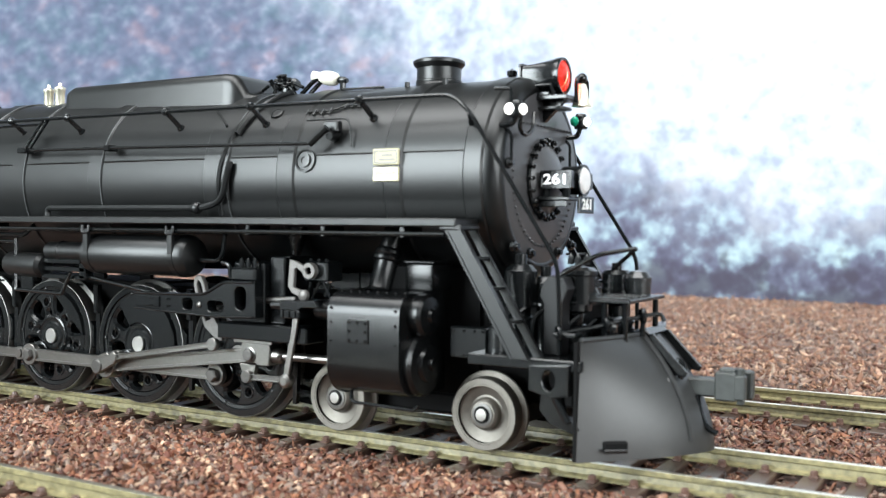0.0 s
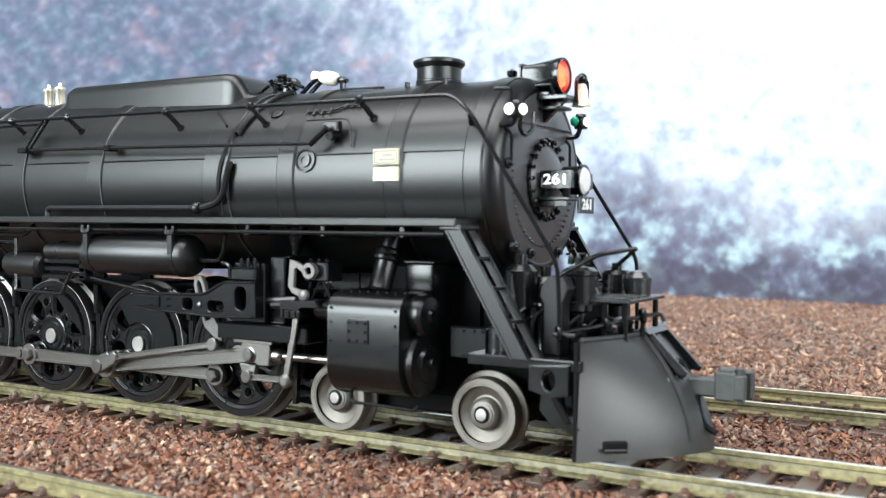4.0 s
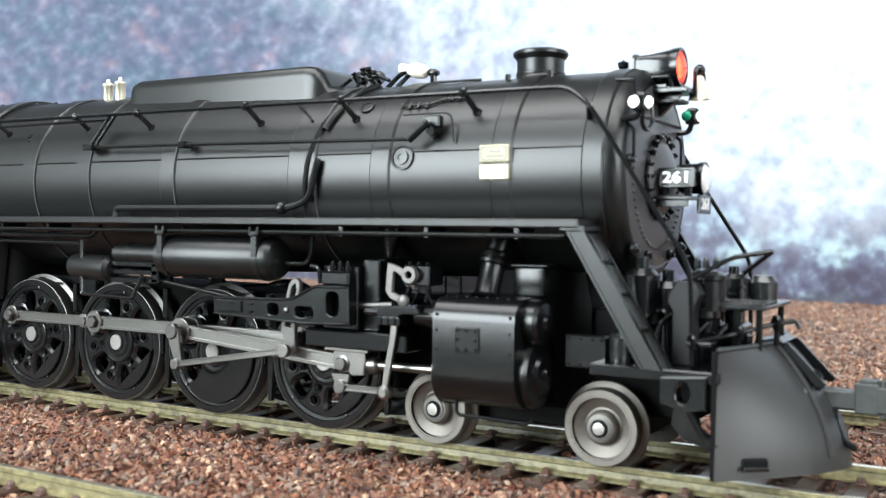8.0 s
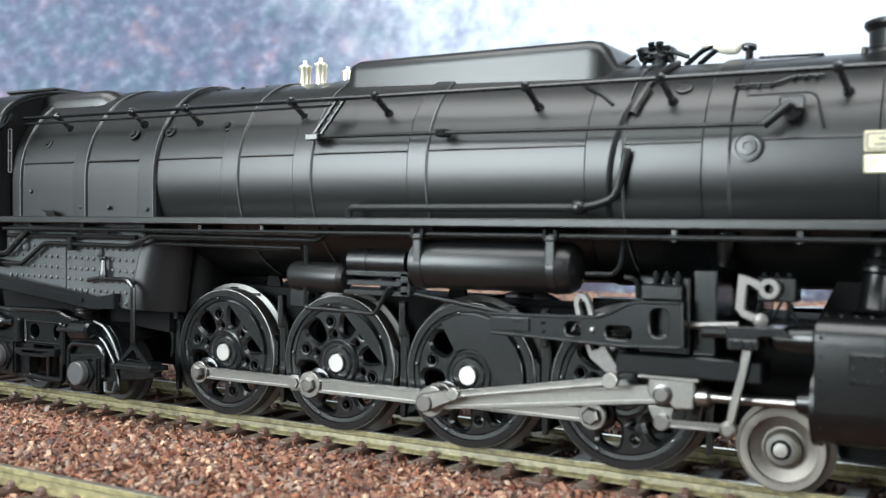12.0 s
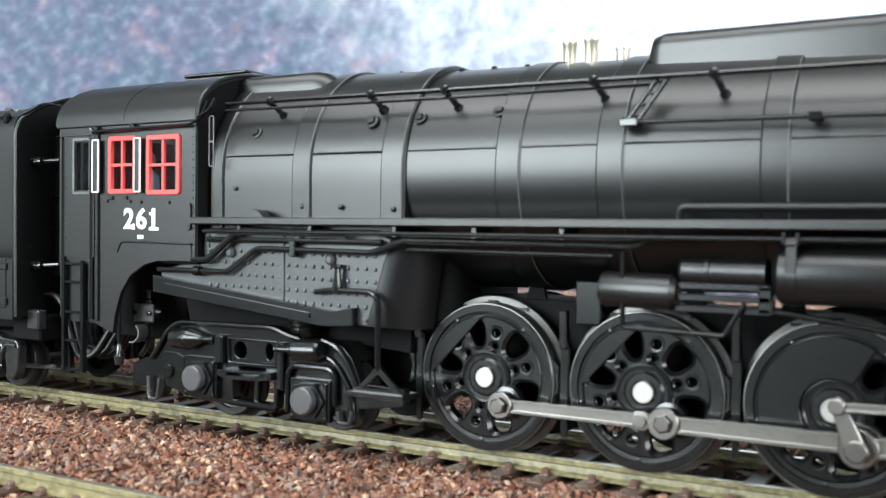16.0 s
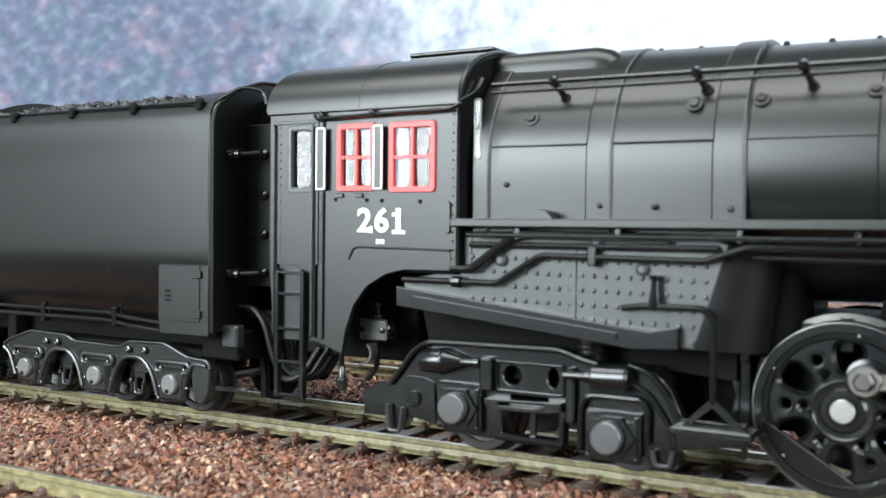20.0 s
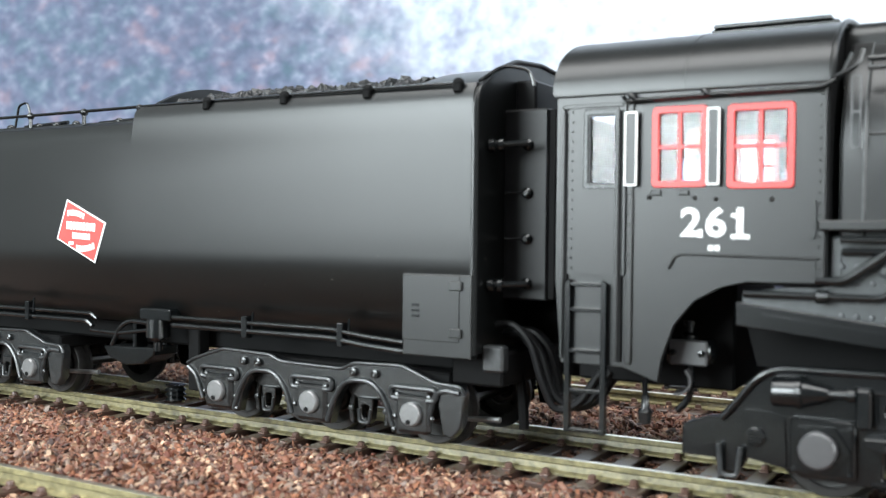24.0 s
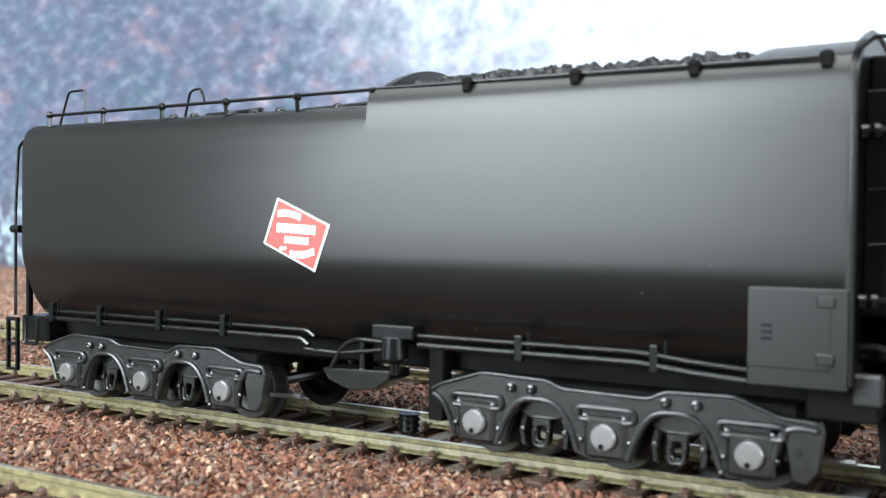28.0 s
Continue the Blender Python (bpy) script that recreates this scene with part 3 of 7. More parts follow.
# brass maker's plates on the boiler side
for z0, z1 in ((38.5, 40.75), (36.25, 38.25)):
    bm = box(-78.35, -74.05, -14.85, -14.5, z0, z1, 0.12)
    pl = part("builders_plate", bm, BRASS_PLATE, loco, "cream-coloured brass builder's plate")
    part("plate_border", plate(round_rect(-78.1, -74.3, z0 + 0.22, z1 - 0.22, 0.25), -14.88, -14.8, [round_rect(-77.9, -74.5, z0 + 0.4, z1 - 0.4, 0.2)]), LEVER_GREY if z0 > 38 else BRASS, pl)
    for k in range(2):
        w = 1.3 - 0.4 * k
        part("plate_marking", box(-76.0 - w, -76.0 + w, -14.90, -14.82, z0 + 0.65 + 0.6 * k, z0 + 0.9 + 0.6 * k), LEVER_GREY if z0 > 38 else BRASS, pl)

# fittings along the boiler's top
def valve(x, y, z, mat, tall=4.0, r=0.95):
    return part("safety_valve", lathe([(0.9, -1.2), (0.9, 0.3), (r, 0.5), (r, tall * 0.62), (r * 1.12, tall * 0.66), (r * 1.12, tall * 0.76), (0.35, tall * 0.86), (0.3, tall), (0, tall)], (x, y, z), (0, 0, 1), 14), mat, loco, "pale brass safety valve")


valve(-165.4, 0.4, 53.0, BRASS), valve(-162.2, 0.4, 53.2, BRASS), valve(-158.4, 2.6, 52.8, BRASS, 3.0)
part("valve_base", lathe([(4.4, 0), (4.2, 0.5), (0, 0.9)], (-162.5, 1.0, 52.0), (0, 0, 1), 24), BLACK, loco)
bm = lathe([(0.9, 0), (1.1, 0.4), (1.1, 4.2), (0.8, 4.8)], (-108.4, 0.2, 53.4), (1, 0, -0.05), 12)
lathe([(1.3, 0), (1.1, 0.8), (0.8, 2.4)], (-105.8, 0.2, 50.9), (0, 0, 1), 12, bm)
part("steam_turret", bm, TRUCK_BLACK, loco, smooth=25)
for x, y, z, s in ((-107.8, -1.0, 53.8, 0.45), (-106.5, -0.6, 54.5, 0.5), (-105.4, -0.9, 54.4, 0.55), (-104.4, -1.0, 53.8, 0.45), (-106.9, -1.2, 53.2, 0.4), (-105.0, -1.2, 53.3, 0.42)):
    valve_ob = part("turret_valve", lathe([(s * 1.2, 0), (s * 1.2, 0.4), (s * 0.8, 0.5), (s * 0.8, 0.7), (s, 0.75), (s, 0.95), (0, 1.0)], (x, y, z - 0.6), (0.2 * (x + 106), -0.6, 1.0), 8), FRAME_BLACK, loco, smooth=20)
for x0, x1, z0, z1 in ((-108.6, -110.6, 53.2, 51.9), (-107.2, -107.8, 52.4, 51.0), (-104.2, -102.8, 52.6, 51.2), (-103.6, -101.4, 53.3, 52.4)):
    part("turret_pipe", rod((x0, -1.0, z0), (x1, -1.2, z1), 0.3, 8), FRAME_BLACK, loco)
for dx in (0.0, 1.8):
    part("whistle_leg", pipe([(-102.0 + dx, -0.8, 51.4), (-99.6 + dx, -1.0, 53.2), (-97.6 + dx, -1.0, 53.9)], 0.36, 0.8), FRAME_BLACK, loco)
part("steam_whistle", lathe([(0.4, 0), (0.85, 0.3), (0.8, 1.8), (1.05, 2.2), (1.2, 3.6), (1.0, 4.8), (0.5, 5.2)], (-100.0, -0.6, 54.2), (1, 0, -0.17), 14), CREAM, loco, "cream whistle casting")
part("whistle_valve", lathe([(0.4, 0), (0.6, 0.4), (0.6, 1.2), (0.35, 1.8)], (-94.7, -0.8, 53.2), (1, 0, -0.1), 10), FRAME_BLACK, loco)
part("valve_pedestal", rod((-93.8, -0.8, 51.2), (-93.8, -0.8, 53.0), 0.5, 10), FRAME_BLACK, loco)
hug([(-93.2, 47.5), (-88.2, 47.0), (-86.8, 43.0), (-83.2, 43.0)], 0.16, FRAME_BLACK, "throttle_linkage", 0.3)
for x, a in ((-93.0, 47), (-91.6, 47.5), (-90.2, 47.5), (-88.8, 47), (-86.4, 43), (-85.2, 43), (-84.0, 43)):
    hug([(x, a - 2.2), (x, a + 2.6)], 0.15, FRAME_BLACK, "cam_lever", 0.3)
part("top_conduit", pipe([(-92, -3.6, 51.2), (-88, -3.6, 51.15), (-84.5, -3.0, 51.2)], 0.2), FRAME_BLACK, loco)
part("hatch_ring", lathe([(1.1, 0), (1.1, 0.15), (0.8, 0.2), (0.75, 0.1), (0, 0.1)], (-99.2, -10.2, 47.2), (0, -0.72, 0.7), 16), BLACK, loco, smooth=20)

# front lamps: warning lamp over the door, pulsed by an added turning disc
def lamp_ring(x, w, h, square, zc, n=28):
    """One cross-section of the lamp housing: square 1 is a circle, smaller values are boxier."""
    out = []
    for k in range(n):
        c, s = math.cos(math.tau * k / n), math.sin(math.tau * k / n)
        out.append((x, w * math.copysign(abs(c) ** square, c), zc + h * math.copysign(abs(s) ** square, s)))
    return out


mars = part("warning_lamp_housing", loft([lamp_ring(*r) for r in ((-62.3, 1.5, 1.75, 0.35, 51.1), (-62.1, 1.75, 2.0, 0.35, 51.1), (-60.4, 1.8, 2.05, 0.4, 51.15), (-58.8, 2.15, 2.25, 0.65, 51.25), (-57.5, 2.45, 2.45, 1.0, 51.35), (-57.2, 2.6, 2.6, 1.0, 51.35),
                                               (-56.3, 2.62, 2.62, 1.0, 51.35), (-56.2, 2.5, 2.5, 1.0, 51.35), (-56.25, 2.2, 2.2, 1.0, 51.35), (-57.6, 2.0, 2.0, 1.0, 51.35), (-58.6, 1.5, 1.5, 1.0, 51.35))]), FRAME_BLACK, loco, "black warning lamp housing", smooth=40)
part("housing_back_rim", loft([lamp_ring(*r) for r in ((-62.45, 1.9, 2.15, 0.3, 51.1), (-62.45, 2.0, 2.25, 0.3, 51.1), (-62.1, 2.0, 2.25, 0.3, 51.1), (-62.1, 1.9, 2.15, 0.3, 51.1))]), FRAME_BLACK, mars)
lens = part("red_lens", lathe([(2.15, 0), (2.05, 0.25), (1.3, 0.55), (0, 0.68), (0, 0.4), (1.3, 0.3), (2.05, 0.0)], (-56.6, 0, 51.35), (1, 0, 0), 26, caps=False), RED_LENS, mars, "red glass lens")
lens.visible_shadow = False
# added glowing disc whose turning imitates the lamp's brightening and pulsing
bulb = part("turning_glow_disc", lathe([(0, 0), (0.9, 0.1), (1.5, 0.5), (1.62, 0.9), (1.4, 0.95), (0.8, 0.75), (0, 0.7)], (0, 0, 0), (1, 0, 0), 20), RED_CORE, loco, "glowing orange disc that turns to dim or brighten the lens")
part("glow_disc_back", lathe([(0, -0.05), (1.0, 0.02), (1.62, 0.42), (1.72, 0.8)], (-0.06, 0, 0), (1, 0, 0), 20, caps=False), SOOT, bulb)
part("lamp_shelf", box(-61.6, -54.8, -2.6, 2.6, 47.85, 48.5, 0.12), FRAME_BLACK, loco)
part("lower_shelf", plate(round_rect(-59.8, -55.6, -2.0, 2.2, 0.9), -0.16, 0.16), BLACK, loco, at=(0, 0, 0)).matrix_local = pose(0, 0, 0.0468, 90, 0, 0)
for y in (-2.2, 2.2):
    bm = pipe([(-61.0, y, 48.4), (-60.7, y, 49.9), (-57.2, y, 49.9), (-56.9, y, 48.4)], 0.27, 0.4)
    box(-60.4, -57.6, y - 0.2, y + 0.2, 48.5, 49.0, 0.08, bm=bm)
    part("lamp_cradle", bm, FRAME_BLACK, loco)
part("lamp_bracket", plate([(-62.6, 48.0), (-62.6, 45.5), (-59.0, 45.0), (-56.0, 47.9)], -0.4, 0.4), FRAME_BLACK, loco)
part("bell", lathe([(1.45, 0), (1.3, 0.35), (0.95, 1.2), (0.82, 2.4), (0.55, 3.1), (0, 3.3)], (-54.7, 2.6, 47.3), (0, 0, 1), 20), BRASS, loco, "pale polished brass bell")
bm = pipe([(-54.7, 0.6, 47.6), (-54.7, 0.6, 51.2), (-54.7, 4.6, 51.2), (-54.7, 4.6, 47.6)], 0.3, 1.0)
ball((-54.7, 2.6, 51.2), 0.8, bm)
part("bell_yoke", bm, FRAME_BLACK, loco)
part("whistle_valve_stub", lathe([(0.9, 0), (0.9, 0.5), (0.5, 0.7), (0.75, 1.0), (0.75, 1.6), (0.3, 1.8), (0, 2.0)], (-64.2, -0.4, 50.9), (0, 0, 1), 10), FRAME_BLACK, loco, smooth=20)
part("marker_support", pipe([(-60.6, -12.6, 48.3), (-58.2, -12.6, 48.15), (-58.15, -12.6, 46.0)], 0.24, 0.4), FRAME_BLACK, loco)
for y, s, z in ((-12.8, -1, 0.0), (8.6, 1, 0.45)):
    body = part("marker_lamp", lathe([(0.9, 0), (1.0, 0.3), (1.0, 1.7), (0.7, 2.2), (0, 2.4)], (-57.3, y, 44.3 + z), (0, 0, 1), 14), FRAME_BLACK, loco)
    part("marker_lens", ball((-57.9, y - 0.8, 45.4 + z), 0.76, squash=(1, 0.7, 1)), GREEN_LENS if s > 0 else LAMP_WHITE, body, "green glass marker lens" if s > 0 else "lit white marker lens")
    part("marker_lens", ball((-56.3, y - 0.1, 45.35 + z), 0.72, squash=(0.7, 1, 1)), LAMP_WHITE, body, "lit white marker lens")
    part("marker_bracket", pipe([(-57.4, y, 44.5 + z), (-57.8, y, 43.6), (-60.2, y * 0.92, 43.5)], 0.38), FRAME_BLACK, loco)
    if s < 0:
        part("marker_conduit", pipe([(-57.8, y + 2.2, 45.0), (-58.0, y + 2.3, 43.0), (-58.0, y + 4.2, 42.3), (-58.0, y + 6.6, 43.4), (-58.6, y + 8.0, 45.8)], 0.3, 1.2), FRAME_BLACK, loco)
    part("grab_iron", pipe([(-60.2, y * 0.9, 43.4), (-58.6, y * 0.9, 42.6), (-58.6, y * 0.9, 38.8), (-59.6, y * 0.9, 38.2)], 0.22), FRAME_BLACK, loco)

# headlight with number boards
head = part("headlight", lathe([(1.6, 0), (1.95, 0.5), (2.0, 2.6), (2.2, 2.9), (2.2, 3.5), (1.9, 3.5), (1.75, 2.9), (0, 2.6)], (-56.3, -0.4, 36.7), (1, 0, 0), 26), FRAME_BLACK, loco)
part("headlight_lens", lathe([(1.86, 0), (1.55, 0.35), (0, 0.6)], (-52.95, -0.4, 36.7), (1, 0, 0), 24), HEADLIGHT_LENS, head, "lit white headlight lens")
board = part("number_board", box(-57.7, -53.2, -4.3, 3.5, 35.55, 37.85, 0.15), FRAME_BLACK, loco, "black number board with lit white numerals")
part("number_legend", moved(letters("261", 1.42, 0.08, bold=0.03), -55.45, -4.34, 36.7, sx=1.28), NUMBER_GLOW, board)
part("board_rim", plate(round_rect(-57.8, -53.1, 35.45, 37.95, 0.2), -4.5, -4.2, [round_rect(-57.4, -53.5, 35.8, 37.6, 0.15)], 0.06), FRAME_BLACK, board)
bm = box(-58.4, -53.6, -4.2, 0.8, 33.9, 34.4, 0.1)
box(-58.2, -54.0, -4.0, -3.6, 33.0, 33.9, 0.1, bm=bm)
for x in (-57.2, -54.2):
    rod((x, -3.4, 34.3), (x, -3.4, 35.6), 0.55, 8, bm)
part("headlight_shelf", bm, FRAME_BLACK, loco)
front_plate = part("front_number_plate", box(-53.9, -53.5, -0.6, 4.8, 32.2, 34.6, 0.1), FRAME_BLACK, loco, "black plate with white numerals")
part("plate_legend", moved(letters("261", 1.45, 0.08, bold=0.05), -53.46, 2.1, 33.4, rz=90, sx=1.25), WHITE, front_plate)

# cylinders
def cylinder_outline(x):
    pts = [(-8, 21.2)]
    for k in range(7):
        a = radians(90 - 15 * k)
        pts.append((-17.0 - 3.0 * math.cos(a), 18.3 + 2.9 * math.sin(a)))
    for k in range(7):
        a = radians(-15 * k)
        pts.append((-15.6 - 4.4 * math.cos(a), 11.6 + 4.4 * math.sin(a)))
    pts += [(-8, 7.4)]
    return [(x, y, z) for y, z in pts]


for far in (False, True):
    cyl = part("cylinder_jacket", loft([cylinder_outline(-82.0), cylinder_outline(-70.4)]), GLOSS_BLACK, loco, smooth=40, mirror=far)
    part("cylinder_cover", lathe([(4.5, 0), (4.5, 0.8), (4.1, 1.2), (2.6, 1.4), (2.4, 1.9), (0.9, 2.0), (0.8, 2.4), (0, 2.4)], (-70.5, -14.6, 11.7), (1, 0, 0), 32), GLOSS_BLACK, cyl, mirror=far)
    part("cylinder_cover", lathe([(4.5, 0), (4.5, 0.8), (1.4, 1.2), (1.2, 2.6), (0.5, 3.0)], (-81.9, -14.6, 11.2), (-1, 0, 0), 28), GLOSS_BLACK, cyl, mirror=far)
    part("valve_cover", lathe([(2.9, 0), (2.9, 1.6), (2.5, 2.1), (1.0, 2.3), (0.8, 2.7), (0, 2.7)], (-70.5, -15.4, 18.2), (1, 0, 0), 26), GLOSS_BLACK, cyl, mirror=far)
    part("valve_cover", lathe([(2.7, 0), (2.7, 0.5), (1.7, 0.9), (1.4, 5.0), (0.9, 5.6)], (-81.9, -15.4, 18.2), (-1, 0, 0), 20), GLOSS_BLACK, cyl, mirror=far)
    hatch = box(-78.6, -75.2, -20.25, -19.8, 14.4, 17.6, 0.1)
    for x in (-78.2, -76.9, -75.6):
        for z in (14.8, 16.0, 17.2):
            if x != -76.9 or z != 16.0:
                ball((x, -20.28, z), 0.22, hatch, seg=6)
    part("inspection_cover", hatch, GLOSS_BLACK, cyl, mirror=far)
    bm = bmesh.new()
    for z in (9.5, 12, 14.5, 17, 19):
        ball((-81.4, -20.0 + max(0, (11.5 - z) * 0.3), z), 0.2, bm, seg=6)
        ball((-71.0, -20.0 + max(0, (11.5 - z) * 0.3), z), 0.2, bm, seg=6)
    for k in range(8):
        ball((-81.3 + 1.47 * k, -17.6, 21.12), 0.24, bm, seg=6)
    part("jacket_rivets", bm, GLOSS_BLACK, cyl, mirror=far)
    part("steam_pipe", lathe([(2.2, 0), (1.8, 0.3), (1.62, 0.6), (1.6, 4.3), (2.0, 4.5), (2.1, 4.9), (1.75, 5.2), (1.95, 5.5), (1.9, 5.9), (1.5, 6.3), (1.45, 9.0)], (-77.2, -14.6, 21.0), (0.1, 0.28, 1), 24), GLOSS_BLACK, loco, mirror=far)
    part("drain_pipe", pipe([(-80.2, -16.6, 7.6), (-80.0, -17.2, 5.9), (-69.8, -17.2, 5.7), (-69.2, -17.0, 6.4)], 0.24), FRAME_BLACK, loco, mirror=far)
part("lubricator_box", box(-74.4, -69.9, -12.4, -7.0, 21.2, 25.0, 0.35, 2), GLOSS_BLACK, loco)
part("box_lid", box(-74.8, -69.5, -12.8, -6.8, 25.0, 25.45, 0.15), GLOSS_BLACK, loco)
part("saddle", plate([(-84, 6), (-66, 6), (-66, 20), (-68, 29), (-80, 29), (-84, 20)], -6, 6), SOOT, loco)
part("engine_frame", box(-215, -52, -5.2, 5.2, 6.0, 19.6, 0.3), SOOT, loco)

# air reservoir and small drum under the running board
for far in (False, True):
    tank = part("air_reservoir", lathe([(0, 0), (1.6, 0.1), (2.7, 0.6), (3.2, 1.0), (3.2, 22.6), (2.7, 23.4), (1.6, 23.8), (0, 23.9)], (-133.8, -16.0, 25.2), (1, 0, 0), 32), RESERVOIR_BLACK, loco, mirror=far)
    for x in (-131.4, -112.6):
        hanger = box(x - 0.55, x + 0.55, -19.32, -18.6, 25.5, 29.2, 0.1)
        lathe([(3.32, 0), (3.32, 1.0)], (x - 0.5, -16.0, 25.2), (1, 0, 0), 32, hanger)
        pipe([(x - 0.7, -19.2, 29.8), (x - 0.7, -19.3, 28.6), (x + 0.7, -19.3, 28.6), (x + 0.7, -19.2, 29.8)], 0.22, 0.3, bm=hanger)
        part("tank_strap", hanger, RESERVOIR_BLACK, tank, mirror=far)
    part("brake_drum", lathe([(0, 0), (1.35, 0.1), (1.65, 0.5), (1.65, 3.0), (1.8, 3.1), (1.8, 3.6), (1.65, 3.7), (1.65, 9.8), (0, 10.0)], (-144.2, -16.0, 25.3), (1, 0, 0), 22), RESERVOIR_BLACK, loco, mirror=far)
part("tank_pipe", pipe([(-109.2, -16.0, 24.6), (-105.6, -16.0, 24.6), (-104.7, -16.0, 25.8), (-104.6, -15.6, 29.5)], 0.34), FRAME_BLACK, loco)
part("hanging_bracket", lathe([(0.7, 0), (1.1, 1.6), (1.5, 3.6), (1.5, 4.2)], (-93.6, -12.4, 25.8), (0.1, 0, 1), 14), GLOSS_BLACK, loco)
part("firebox_throat", box(-186, -177, -10.5, 10.5, 15.0, 30.0, 2.5, 3), SOOT, loco)
for k in range(2):
    y = -17.6
    part("under_board_pipe", pipe([(-216.0, y, 28.0 - 0.1 * k), (-184.5, y, 28.0 - 0.1 * k)] if k else [(-226, -17.9, 23.1), (-212.0, -17.9, 23.1), (-206.2, -17.9, 26.7), (-186.0, -17.9, 26.5), (-181.0, -17.9, 28.2), (-149.0, -17.4, 28.0), (-146.5, -17.4, 29.6)], 0.42, 0.8), FRAME_BLACK, loco)
part("under_board_pipe", pipe([(-218.5, -18.2, 24.8), (-215.6, -18.2, 24.8), (-209.4, -18.2, 29.3), (-190, -18.2, 29.0)], 0.55, 0.8), FRAME_BLACK, loco)
part("under_board_pipe", pipe([(-181.0, -17.0, 27.0), (-152.0, -17.0, 26.8)], 0.3), FRAME_BLACK, loco)
part("pipe_clamp", box(-199.8, -198.8, -18.5, -17.3, 25.6, 28.0, 0.15), FRAME_BLACK, loco)
part("pipe_clamp", lathe([(0.75, 0), (0.75, 1.2)], (-218.4, -17.9, 23.1), (1, 0, 0), 10), FRAME_BLACK, loco)

# steam power reverse: drum, guides and slide
rev = part("power_reverse", lathe([(0, 0), (1.9, 0.1), (2.1, 0.5), (2.1, 8.6), (1.5, 9.2), (0, 9.2)], (-153.4, -16.8, 23.0), (1, 0, -0.02), 22), RESERVOIR_BLACK, loco)
for dz in (-1.3, 0.0, 1.3):
    part("slide_bar", box(-144.4, -133.8, -17.4, -16.4, 22.4 + dz - 0.38, 22.4 + dz + 0.38, 0.1), FRAME_BLACK, rev)
part("slide_block", box(-135.2, -133.6, -17.4, -15.4, 20.8, 24.0, 0.2), FRAME_BLACK, rev)
part("slide_hanger", pipe([(-150.4, -18.0, 27.4), (-150.4, -18.0, 18.6), (-138.6, -18.0, 18.3), (-136.4, -18.0, 22.0)], 0.32, 0.4), FRAME_BLACK, rev)
part("reversing_rod", pipe([(-134.0, -16.4, 21.2), (-119.6, -16.4, 19.3)], 0.33), FRAME_BLACK, loco)

# valve-gear support and guides
bracket = [(-121.2, 16.9), (-121.2, 19.4), (-113.0, 19.5), (-106.4, 19.7), (-104.4, 20.8), (-102.4, 21.8), (-96.6, 21.9), (-96.4, 16.6), (-104.0, 16.3), (-113.0, 16.6)]
